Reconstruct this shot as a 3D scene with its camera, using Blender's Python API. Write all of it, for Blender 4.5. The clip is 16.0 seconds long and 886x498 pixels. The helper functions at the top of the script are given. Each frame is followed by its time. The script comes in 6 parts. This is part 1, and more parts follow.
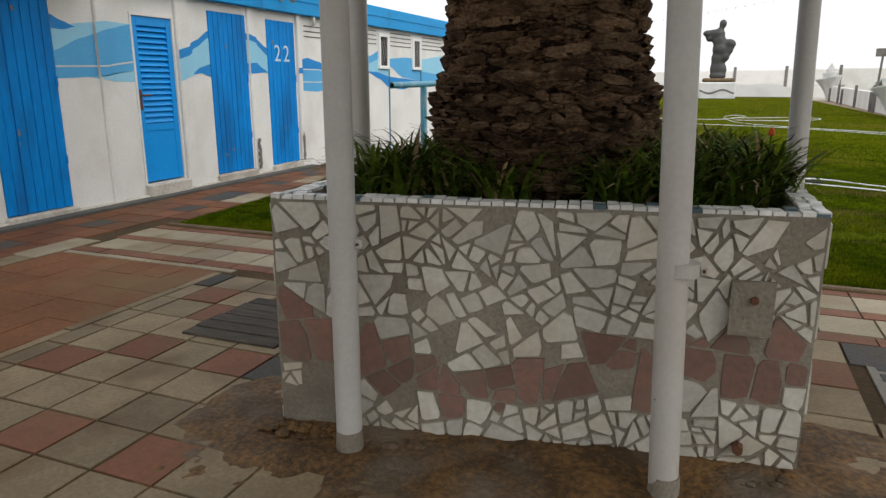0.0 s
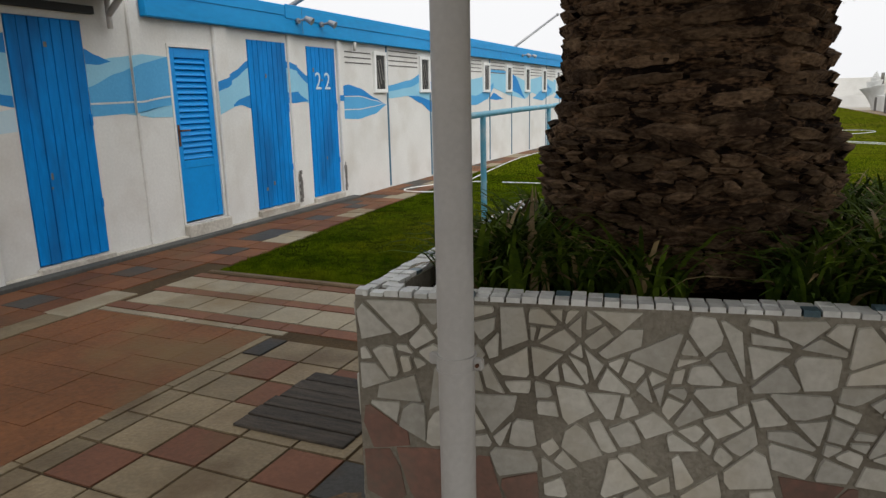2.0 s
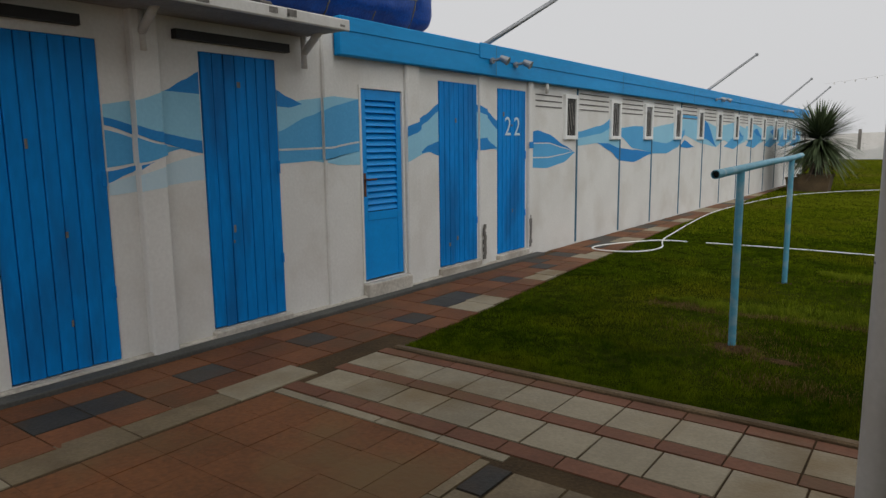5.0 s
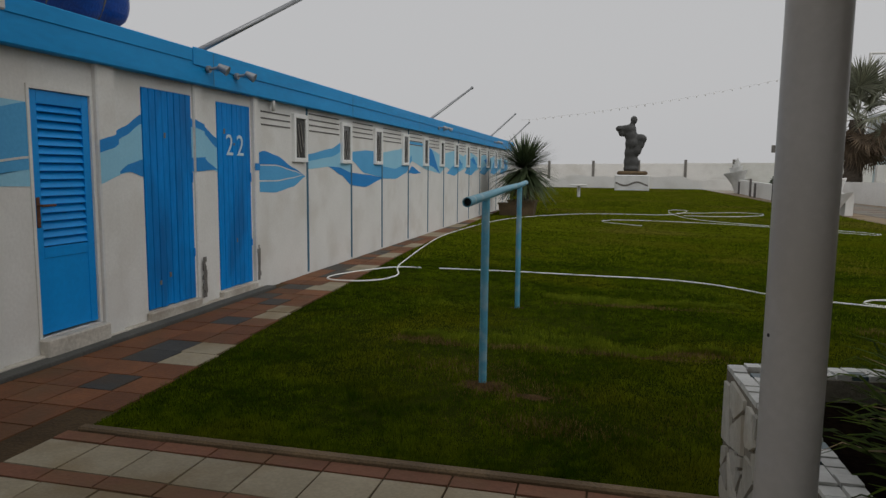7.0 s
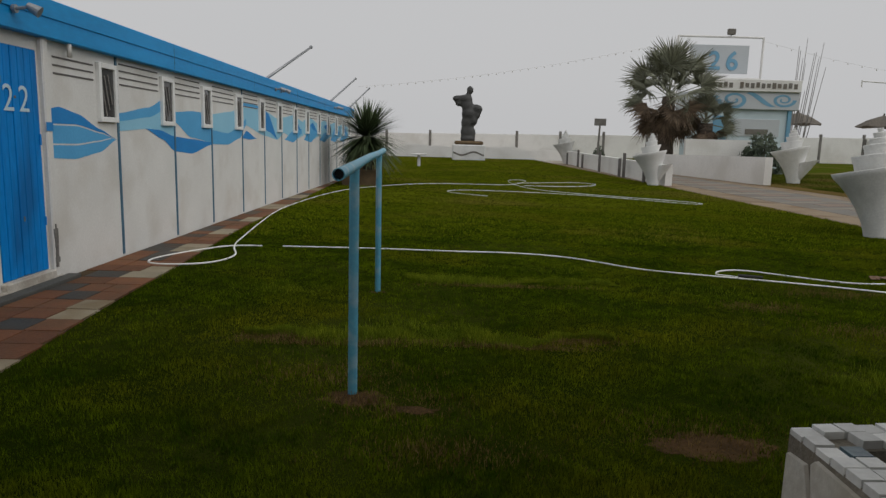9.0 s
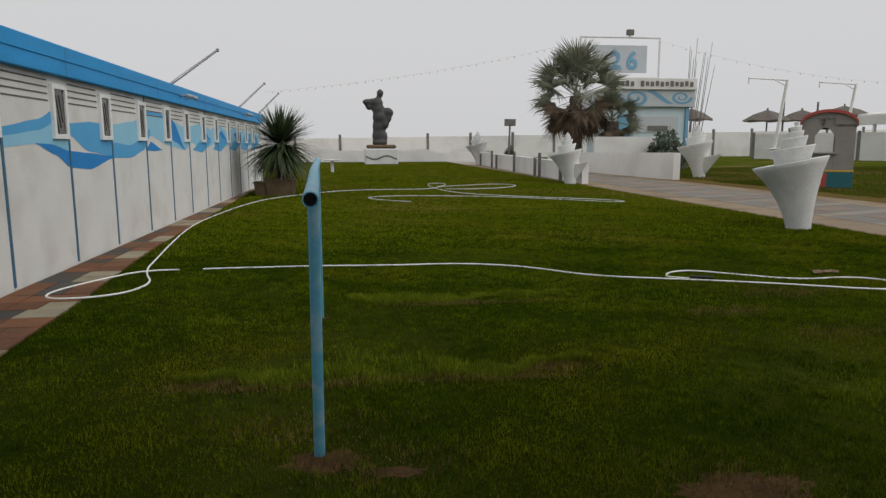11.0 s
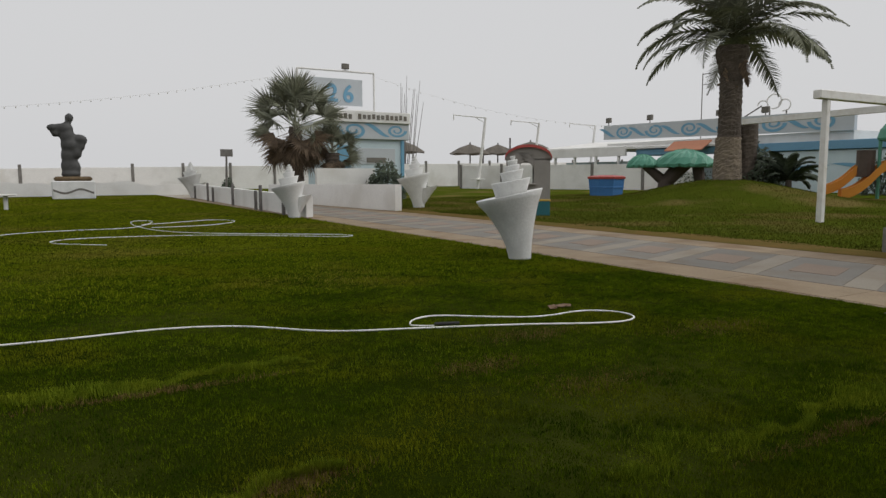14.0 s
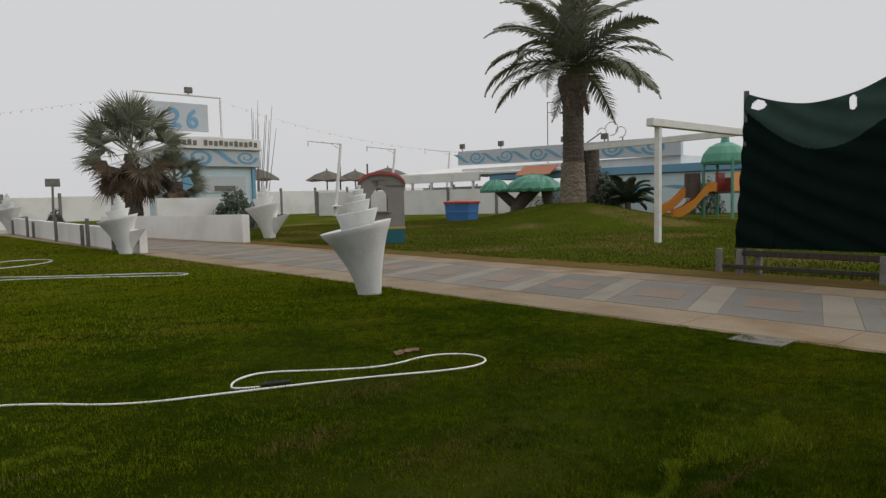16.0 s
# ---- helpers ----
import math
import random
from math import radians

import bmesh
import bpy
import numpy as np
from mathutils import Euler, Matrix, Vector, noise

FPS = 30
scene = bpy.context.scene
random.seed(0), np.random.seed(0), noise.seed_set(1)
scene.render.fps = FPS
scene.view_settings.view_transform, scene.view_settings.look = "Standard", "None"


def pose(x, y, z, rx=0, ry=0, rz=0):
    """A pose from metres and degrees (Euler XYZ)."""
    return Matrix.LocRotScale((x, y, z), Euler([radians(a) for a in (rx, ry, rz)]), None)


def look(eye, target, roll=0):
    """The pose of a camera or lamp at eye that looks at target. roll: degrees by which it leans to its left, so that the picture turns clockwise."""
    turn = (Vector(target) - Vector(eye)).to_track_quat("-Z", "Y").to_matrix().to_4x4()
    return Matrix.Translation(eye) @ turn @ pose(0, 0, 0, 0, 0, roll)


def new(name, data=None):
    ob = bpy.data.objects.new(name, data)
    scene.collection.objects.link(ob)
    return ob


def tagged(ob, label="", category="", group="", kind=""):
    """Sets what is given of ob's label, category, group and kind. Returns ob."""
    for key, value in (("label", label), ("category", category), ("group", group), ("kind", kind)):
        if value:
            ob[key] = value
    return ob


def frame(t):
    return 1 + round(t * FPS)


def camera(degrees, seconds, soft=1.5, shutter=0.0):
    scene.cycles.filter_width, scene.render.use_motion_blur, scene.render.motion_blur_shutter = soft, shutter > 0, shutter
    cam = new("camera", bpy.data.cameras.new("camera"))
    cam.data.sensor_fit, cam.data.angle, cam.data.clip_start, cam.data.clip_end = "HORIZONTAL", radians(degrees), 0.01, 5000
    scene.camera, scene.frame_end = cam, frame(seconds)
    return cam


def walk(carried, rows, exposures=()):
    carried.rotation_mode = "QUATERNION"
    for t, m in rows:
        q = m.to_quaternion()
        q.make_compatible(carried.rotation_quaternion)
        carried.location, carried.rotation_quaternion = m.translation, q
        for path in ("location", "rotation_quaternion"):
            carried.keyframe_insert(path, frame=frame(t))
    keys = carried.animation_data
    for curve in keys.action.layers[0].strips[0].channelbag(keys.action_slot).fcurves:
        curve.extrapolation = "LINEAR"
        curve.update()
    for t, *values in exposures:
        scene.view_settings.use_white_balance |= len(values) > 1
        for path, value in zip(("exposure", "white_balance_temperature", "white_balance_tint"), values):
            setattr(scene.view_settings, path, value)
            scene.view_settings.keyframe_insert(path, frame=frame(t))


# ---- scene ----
cam = camera(66.2, 16.0, soft=1.4)
PATH = [
    (0, (5.841, -8.141, 1.29), (5.124, -6.336, 0.81), 0.0),
    (0.5, (5.756, -8.025, 1.341), (5.001, -6.233, 0.873), 0.1),
    (1, (5.644, -7.903, 1.373), (4.869, -6.116, 0.919), 1.5),
    (1.5, (5.494, -7.788, 1.374), (4.719, -5.997, 0.937), 0.3),
    (2, (5.35, -7.689, 1.41), (4.55, -5.908, 0.976), -1.3),
    (2.5, (5.18, -7.553, 1.412), (4.312, -5.794, 1.023), -1.1),
    (3, (5.047, -7.463, 1.461), (4.039, -5.778, 1.08), -0.6),
    (3.5, (4.885, -7.356, 1.482), (3.724, -5.77, 1.106), -1.1),
    (3.7, (4.838, -7.319, 1.475), (3.634, -5.765, 1.106), -0.9),
    (5.8, (4.152, -6.789, 1.427), (3.1, -5.102, 1.207), -1.6),
    (6, (4.145, -6.737, 1.423), (3.18, -4.998, 1.21), -1.2),
    (6.5, (4.067, -6.567, 1.438), (3.331, -4.722, 1.204), 0.1),
    (7, (3.993, -6.389, 1.426), (3.523, -4.458, 1.195), 0.6),
    (7.5, (3.907, -6.207, 1.414), (3.683, -4.235, 1.163), 0.7),
    (8, (3.819, -6.048, 1.42), (3.737, -4.067, 1.158), -0.1),
    (8.2, (3.797, -5.964, 1.408), (3.774, -3.987, 1.109), 0.0),
    (10.3, (3.475, -5.188, 1.398), (3.47, -3.213, 1.081), 2.7),
    (10.5, (3.454, -5.166, 1.4), (3.488, -3.19, 1.091), 1.9),
    (11, (3.387, -5.022, 1.427), (3.646, -3.062, 1.126), -0.1),
    (11.5, (3.377, -4.869, 1.421), (3.782, -2.934, 1.115), 0.1),
    (12, (3.405, -4.666, 1.41), (3.934, -2.759, 1.12), -0.9),
    (12.5, (3.466, -4.524, 1.419), (4.122, -2.655, 1.142), 1.1),
    (13, (3.546, -4.368, 1.453), (4.375, -2.568, 1.18), 2.1),
    (13.5, (3.611, -4.183, 1.469), (4.537, -2.428, 1.222), 1.8),
    (14, (3.699, -3.944, 1.478), (4.709, -2.231, 1.263), -0.2),
    (14.5, (3.798, -3.796, 1.489), (4.909, -2.146, 1.281), -0.6),
    (15, (3.937, -3.651, 1.499), (5.121, -2.052, 1.296), -1.8),
    (15.5, (4.111, -3.536, 1.499), (5.353, -1.98, 1.307), -2.0),
    (16, (4.33, -3.472, 1.555), (5.67, -1.994, 1.409), -1.2),
]
walk(cam, [(t, look(eye, target, roll)) for t, eye, target, roll in PATH],
     exposures=[(0, 1.2), (1.5, 1.08), (2.5, 0.92), (3.7, 0.66), (5.8, 0.25), (7, 0.06), (8.2, 0.06), (10.3, 0.38), (16, 0.42)])

# ---- sky and light: thick sea fog, no direct sun ----
world = bpy.data.worlds.new("world")
scene.world = world
world.use_nodes = True
wn, wl = world.node_tree.nodes, world.node_tree.links
sky = wn.new("ShaderNodeTexSky")
sky.sky_type, sky.sun_disc = "NISHITA", False
sky.sun_elevation, sky.sun_rotation = radians(48), radians(200)
sky.air_density, sky.dust_density = 2.0, 6.0
hsv = wn.new("ShaderNodeHueSaturation")
hsv.inputs["Saturation"].default_value = 0.12
hsv.inputs["Value"].default_value = 0.035
wl.new(sky.outputs[0], hsv.inputs["Color"])
veil = wn.new("ShaderNodeMixRGB")
veil.inputs[0].default_value = 0.8
veil.inputs[2].default_value = (0.566, 0.568, 0.578, 1)
wl.new(hsv.outputs[0], veil.inputs[1])
wl.new(veil.outputs[0], wn["Background"].inputs["Color"])
wn["Background"].inputs["Strength"].default_value = 1.0
sun = new("sun", bpy.data.lights.new("sun", "SUN"))
sun.data.energy, sun.data.angle, sun.data.color = 1.0, radians(60), (1.0, 0.98, 0.95)
sun.matrix_world = look((0, 0, 0), (-0.6, 0.38, -0.75))


# ---- materials ----
def material(name, c1, c2=None, rough=0.7, scale=6.0, fine=60.0, bump=0.15, metal=0.0, spec=0.4, stain=None, stain_scale=1.2, stain_amount=0.5, island=0.0, stretch=(1, 1, 1), obrand=0.0, split=(0.35, 0.65)):
    """Two colours mixed by coarse and fine noise, with optional stains, variation per piece and fine relief."""
    m = bpy.data.materials.new(name)
    m.use_nodes = True
    n, l = m.node_tree.nodes, m.node_tree.links
    b = n["Principled BSDF"]
    c2 = c2 or tuple(v * 0.75 for v in c1)
    co = n.new("ShaderNodeTexCoord")
    mp = n.new("ShaderNodeMapping")
    mp.inputs["Scale"].default_value = stretch
    geo = n.new("ShaderNodeNewGeometry")
    l.new(geo.outputs["Position"], mp.inputs["Vector"])

    def noise_of(s, detail=4.0):
        t = n.new("ShaderNodeTexNoise")
        t.inputs["Scale"].default_value, t.inputs["Detail"].default_value = s, detail
        l.new(mp.outputs[0], t.inputs["Vector"])
        return t

    big, small = noise_of(scale), noise_of(fine, 3.0)
    add = n.new("ShaderNodeMath")
    add.operation = "MULTIPLY_ADD"
    add.inputs[1].default_value, add.inputs[2].default_value = 0.55, 0.0
    l.new(small.outputs["Fac"], add.inputs[0])
    add2 = n.new("ShaderNodeMath")
    add2.operation = "MULTIPLY_ADD"
    add2.inputs[1].default_value = 0.55
    l.new(big.outputs["Fac"], add2.inputs[0])
    l.new(add.outputs[0], add2.inputs[2])
    ramp = n.new("ShaderNodeMapRange")
    ramp.inputs["From Min"].default_value, ramp.inputs["From Max"].default_value = split
    l.new(add2.outputs[0], ramp.inputs["Value"])
    mix = n.new("ShaderNodeMixRGB")
    mix.inputs[1].default_value, mix.inputs[2].default_value = (*c1, 1), (*c2, 1)
    l.new(ramp.outputs[0], mix.inputs[0])
    out = mix.outputs[0]
    if stain:
        st = noise_of(stain_scale, 6.0)
        r2 = n.new("ShaderNodeMapRange")
        r2.inputs["From Min"].default_value, r2.inputs["From Max"].default_value = 0.5, 0.68
        r2.inputs["To Max"].default_value = stain_amount
        l.new(st.outputs["Fac"], r2.inputs["Value"])
        m2 = n.new("ShaderNodeMixRGB")
        m2.inputs[2].default_value = (*stain, 1)
        l.new(out, m2.inputs[1])
        l.new(r2.outputs[0], m2.inputs[0])
        out = m2.outputs[0]
    if island or obrand:
        src = geo.outputs["Random Per Island"] if island else n.new("ShaderNodeObjectInfo").outputs["Random"]
        k = island or obrand
        r3 = n.new("ShaderNodeMapRange")
        r3.inputs["To Min"].default_value, r3.inputs["To Max"].default_value = 1 - k, 1 + k
        l.new(src, r3.inputs["Value"])
        h = n.new("ShaderNodeHueSaturation")
        l.new(r3.outputs[0], h.inputs["Value"])
        l.new(out, h.inputs["Color"])
        out = h.outputs[0]
    l.new(out, b.inputs["Base Color"])
    b.inputs["Roughness"].default_value, b.inputs["Metallic"].default_value = rough, metal
    b.inputs["Specular IOR Level"].default_value = spec
    if bump:
        bp = n.new("ShaderNodeBump")
        bp.inputs["Strength"].default_value, bp.inputs["Distance"].default_value = bump, 0.02
        l.new(add2.outputs[0], bp.inputs["Height"])
        l.new(bp.outputs[0], b.inputs["Normal"])
    return m


M = {}
M["plaster"] = material("plaster", (0.76, 0.75, 0.72), (0.68, 0.67, 0.64), 0.75, 2.0, 40, 0.12, stain=(0.45, 0.40, 0.33), stain_scale=1.6, stain_amount=0.3)
M["plinth"] = material("plinth", (0.6, 0.56, 0.49), (0.4, 0.37, 0.32), 0.85, 3, 40, 0.3, stain=(0.25, 0.2, 0.15), stain_scale=3)
M["kerb_dark"] = material("kerb_dark", (0.10, 0.10, 0.09), (0.06, 0.06, 0.055), 0.8, 4, 50, 0.3)
M["door_blue"] = material("door_blue", (0.003, 0.255, 0.72), (0.003, 0.2, 0.58), 0.45, 3, 30, 0.15, stain=(0.012, 0.095, 0.27), stain_scale=3.5, stain_amount=0.6, stretch=(1, 1, 0.25), spec=0.1)
M["louvre_blue"] = material("louvre_blue", (0.003, 0.3, 0.78), (0.003, 0.26, 0.7), 0.35, 2, 30, 0.05, spec=0.3)
M["fascia_blue"] = material("fascia_blue", (0.004, 0.3, 0.68), (0.004, 0.245, 0.58), 0.5, 2, 30, 0.1, stain=(0.015, 0.36, 0.8), stain_scale=2.0, stain_amount=0.5, stretch=(1, 0.25, 1), spec=0.25)
M["paint_light"] = material("paint_light", (0.3, 0.6, 0.76), (0.26, 0.54, 0.71), 0.7, 2, 40, 0.1)
M["paint_mid"] = material("paint_mid", (0.1, 0.4, 0.7), (0.08, 0.35, 0.64), 0.7, 2, 40, 0.1)
M["paint_deep"] = material("paint_deep", (0.015, 0.25, 0.62), (0.013, 0.21, 0.55), 0.7, 2, 40, 0.1)
M["paint_pale"] = material("paint_pale", (0.55, 0.70, 0.76), (0.5, 0.66, 0.74), 0.7, 2, 40, 0.1)
M["white_line"] = material("white_line", (0.75, 0.76, 0.74), None, 0.7, 4, 40, 0.1)
M["strip_blue"] = material("strip_blue", (0.06, 0.17, 0.27), (0.05, 0.13, 0.2), 0.5, 4, 40, 0.1)
M["black"] = material("black", (0.012, 0.012, 0.013), (0.02, 0.02, 0.02), 0.6, 4, 40, 0.1)
M["white_paint"] = material("white_paint", (0.70, 0.69, 0.66), (0.62, 0.61, 0.58), 0.45, 5, 50, 0.08, stain=(0.42, 0.36, 0.27), stain_scale=2.5, stain_amount=0.3)
M["pipe_white"] = material("pipe_white", (0.47, 0.455, 0.43), (0.42, 0.405, 0.38), 0.38, 6, 60, 0.06, stain=(0.36, 0.3, 0.2), stain_scale=1.3, stain_amount=0.35)
M["rust"] = material("rust", (0.17, 0.07, 0.03), (0.08, 0.035, 0.02), 0.85, 20, 90, 0.4)
M["grey_metal"] = material("grey_metal", (0.35, 0.36, 0.37), (0.28, 0.29, 0.3), 0.45, 8, 60, 0.1, metal=0.6)
M["rail_blue"] = material("rail_blue", (0.10, 0.35, 0.47), (0.085, 0.29, 0.40), 0.45, 9, 60, 0.15, stain=(0.38, 0.46, 0.48), stain_scale=7.0, stain_amount=0.6)
M["tank_blue"] = material("tank_blue", (0.008, 0.085, 0.42), (0.006, 0.05, 0.26), 0.4, 5, 40, 0.35)
M["stone_white"] = material("stone_white", (0.52, 0.5, 0.44), (0.40, 0.38, 0.325), 0.55, 7, 50, 0.3, obrand=0.2, stain=(0.37, 0.315, 0.22), stain_scale=3.5, stain_amount=0.55)
M["stone_red"] = material("stone_red", (0.225, 0.115, 0.085), (0.15, 0.092, 0.07), 0.75, 4, 40, 0.35, obrand=0.2, stain=(0.16, 0.125, 0.095), stain_scale=5, stain_amount=0.7)
M["mortar"] = material("mortar", (0.27, 0.245, 0.195), (0.175, 0.155, 0.12), 0.9, 5, 70, 0.6, stain=(0.12, 0.10, 0.075), stain_scale=2.0, stain_amount=0.6)
M["rim_tile"] = material("rim_tile", (0.72, 0.72, 0.69), (0.58, 0.58, 0.55), 0.35, 8, 60, 0.1, island=0.2)
M["rim_blue"] = material("rim_blue", (0.1, 0.16, 0.18), (0.06, 0.10, 0.12), 0.35, 8, 60, 0.1, island=0.3)
M["soil"] = material("soil", (0.016, 0.011, 0.007), (0.007, 0.005, 0.004), 1.0, 8, 60, 0.8, spec=0.0)
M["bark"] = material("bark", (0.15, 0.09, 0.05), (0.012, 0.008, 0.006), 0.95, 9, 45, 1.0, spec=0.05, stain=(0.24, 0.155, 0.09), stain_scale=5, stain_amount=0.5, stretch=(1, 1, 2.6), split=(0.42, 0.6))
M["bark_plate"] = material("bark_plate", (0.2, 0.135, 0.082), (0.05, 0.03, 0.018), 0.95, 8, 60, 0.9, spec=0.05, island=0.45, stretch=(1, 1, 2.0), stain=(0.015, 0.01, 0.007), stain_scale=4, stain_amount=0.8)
M["bark_far"] = material("bark_far", (0.14, 0.115, 0.092), (0.07, 0.056, 0.045), 0.95, 3, 20, 0.8)
M["bark_pale"] = material("bark_pale", (0.27, 0.22, 0.16), (0.16, 0.13, 0.1), 0.95, 3, 20, 0.8)
M["leaf"] = material("leaf", (0.095, 0.135, 0.011), (0.03, 0.056, 0.006), 0.8, 6, 40, 0.0, spec=0.08, island=0.5)
M["leaf_dry"] = material("leaf_dry", (0.28, 0.2, 0.08), (0.16, 0.11, 0.05), 0.7, 6, 40, 0.0, island=0.3)
M["palm_leaf"] = material("palm_leaf", (0.25, 0.255, 0.18), (0.15, 0.16, 0.11), 0.6, 1.5, 12, 0.0, island=0.3)
M["yucca_leaf"] = material("yucca_leaf", (0.112, 0.15, 0.0675), (0.06, 0.0825, 0.0375), 0.5, 3, 20, 0.0, island=0.35)
M["palm_dry"] = material("palm_dry", (0.225, 0.165, 0.105), (0.135, 0.0975, 0.0675), 0.8, 2, 12, 0.0, island=0.25)
M["bush_leaf"] = material("bush_leaf", (0.09, 0.112, 0.0675), (0.045, 0.063, 0.039), 0.7, 2, 12, 0.0, island=0.4)
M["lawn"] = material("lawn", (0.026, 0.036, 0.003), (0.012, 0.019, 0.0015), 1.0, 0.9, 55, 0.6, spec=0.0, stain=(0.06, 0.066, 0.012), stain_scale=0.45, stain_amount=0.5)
M["lawn_worn"] = material("lawn_worn", (0.082, 0.1, 0.011), (0.05, 0.068, 0.007), 1.0, 0.7, 40, 1.0, spec=0.0, stain=(0.17, 0.125, 0.05), stain_scale=0.25, stain_amount=0.75)
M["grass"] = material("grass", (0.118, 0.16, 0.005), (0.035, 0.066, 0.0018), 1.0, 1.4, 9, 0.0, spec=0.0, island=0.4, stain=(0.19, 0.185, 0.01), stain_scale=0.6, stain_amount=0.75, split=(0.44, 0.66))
M["grass_far_hazed"] = material("grass_far_hazed", (0.19, 0.21, 0.012), (0.11, 0.14, 0.006), 1.0, 0.6, 5, 0.0, spec=0.0, island=0.35, stain=(0.24, 0.195, 0.035), stain_scale=0.3, stain_amount=0.7)
M["grass_rough"] = material("grass_rough", (0.115, 0.122, 0.018), (0.06, 0.074, 0.01), 1.0, 0.5, 5, 0.0, spec=0.0, island=0.35, stain=(0.17, 0.125, 0.04), stain_scale=0.25, stain_amount=0.8)
M["straw"] = material("straw", (0.26, 0.19, 0.07), (0.14, 0.09, 0.035), 0.95, 6, 40, 0.0, spec=0.0, island=0.4)
M["mud"] = material("mud", (0.185, 0.1, 0.034), (0.06, 0.036, 0.016), 0.7, 4, 45, 0.8, spec=0.3, stain=(0.17, 0.15, 0.12), stain_scale=2.6, stain_amount=0.6, split=(0.42, 0.62))
M["grass_bright"] = material("grass_bright", (0.23, 0.26, 0.018), (0.12, 0.165, 0.012), 0.95, 3, 30, 0.0, spec=0.0, island=0.4)
M["dirt"] = material("dirt", (0.1, 0.058, 0.026), (0.048, 0.03, 0.014), 0.95, 5, 50, 0.7, spec=0.03)
M["verge"] = material("verge", (0.165, 0.1, 0.04), (0.1, 0.082, 0.026), 0.95, 1.2, 25, 0.6, spec=0.0)
M["frame_white"] = material("frame_white", (0.82, 0.82, 0.80), (0.76, 0.76, 0.74), 0.5, 5, 50, 0.05)
M["flower"] = material("flower", (0.6, 0.12, 0.02), (0.5, 0.08, 0.015), 0.6, 20, 80, 0.0)
M["sand"] = material("sand", (0.36, 0.32, 0.26), (0.30, 0.27, 0.22), 0.95, 0.3, 20, 0.4)
M["grout"] = material("grout", (0.095, 0.063, 0.034), (0.055, 0.039, 0.023), 0.95, 3, 60, 0.5, spec=0.1, stain=(0.13, 0.085, 0.042), stain_scale=1.2)
M["terracotta"] = material("terracotta", (0.2, 0.082, 0.036), (0.135, 0.058, 0.028), 0.65, 3, 50, 0.3, obrand=0.2, spec=0.15, stain=(0.115, 0.072, 0.038), stain_scale=1.5, stain_amount=0.65)
M["red_tile"] = material("red_tile", (0.215, 0.095, 0.055), (0.155, 0.072, 0.043), 0.65, 4, 50, 0.2, obrand=0.14, spec=0.15, stain=(0.15, 0.096, 0.046), stain_scale=1.6, stain_amount=0.6)
M["rust_tile"] = material("rust_tile", (0.225, 0.092, 0.036), (0.14, 0.062, 0.026), 0.6, 1.6, 40, 0.25, obrand=0.06, spec=0.15, stain=(0.165, 0.102, 0.044), stain_scale=1.3, stain_amount=0.9)
M["cream_tile"] = material("cream_tile", (0.265, 0.205, 0.122), (0.18, 0.138, 0.082), 0.6, 4, 60, 0.3, obrand=0.2, spec=0.2, stain=(0.125, 0.082, 0.042), stain_scale=2.6, stain_amount=0.75)
M["white_slab"] = material("white_slab", (0.34, 0.29, 0.2), (0.26, 0.22, 0.15), 0.6, 4, 60, 0.25, obrand=0.14, spec=0.2, stain=(0.19, 0.13, 0.06), stain_scale=1.6, stain_amount=0.75)
M["slate_tile"] = material("slate_tile", (0.07, 0.067, 0.06), (0.045, 0.043, 0.038), 0.6, 4, 60, 0.25, obrand=0.2, spec=0.15, stain=(0.1, 0.062, 0.036), stain_scale=2, stain_amount=0.7)
M["concrete"] = material("concrete", (0.2, 0.135, 0.07), (0.1, 0.07, 0.038), 0.85, 3, 70, 0.5, stain=(0.0825, 0.0495, 0.022), stain_scale=1.7, stain_amount=0.75)
M["old_wood"] = material("old_wood", (0.085, 0.067, 0.048), (0.035, 0.028, 0.021), 0.8, 6, 60, 0.7, stretch=(1.0, 6.0, 1.0), obrand=0.3)
M["path_beige"] = material("path_beige", (0.285, 0.22, 0.145), (0.215, 0.162, 0.105), 0.7, 1.2, 30, 0.2, obrand=0.1, spec=0.2, stain=(0.16, 0.1, 0.05), stain_scale=0.9, stain_amount=0.85)
M["path_grey"] = material("path_grey", (0.2, 0.187, 0.165), (0.155, 0.145, 0.128), 0.7, 1.2, 30, 0.2, obrand=0.1, spec=0.2, stain=(0.15, 0.11, 0.07), stain_scale=1.1, stain_amount=0.5)
M["path_pink"] = material("path_pink", (0.245, 0.188, 0.145), (0.2, 0.15, 0.115), 0.7, 1.2, 30, 0.2, obrand=0.1, spec=0.2)
M["path_white"] = material("path_white", (0.26, 0.232, 0.19), (0.215, 0.19, 0.152), 0.7, 1.2, 30, 0.2, obrand=0.08, spec=0.2, stain=(0.17, 0.125, 0.08), stain_scale=1.0, stain_amount=0.5)
M["hose"] = material("hose", (0.86, 0.86, 0.82), (0.78, 0.78, 0.74), 0.45, 8, 50, 0.0)
M["shell_white"] = material("shell_white", (0.76, 0.76, 0.74), (0.62, 0.62, 0.605), 0.7, 2.2, 30, 0.3, stain=(0.46, 0.46, 0.44), stain_scale=1.3, stain_amount=0.6)
M["fence_white"] = material("fence_white", (0.78, 0.77, 0.74), (0.69, 0.68, 0.66), 0.8, 0.5, 12, 0.2, stain=(0.55, 0.53, 0.48), stain_scale=0.5, stain_amount=0.5)
M["post_dark"] = material("post_dark", (0.16, 0.15, 0.14), (0.11, 0.10, 0.095), 0.8, 3, 30, 0.2)
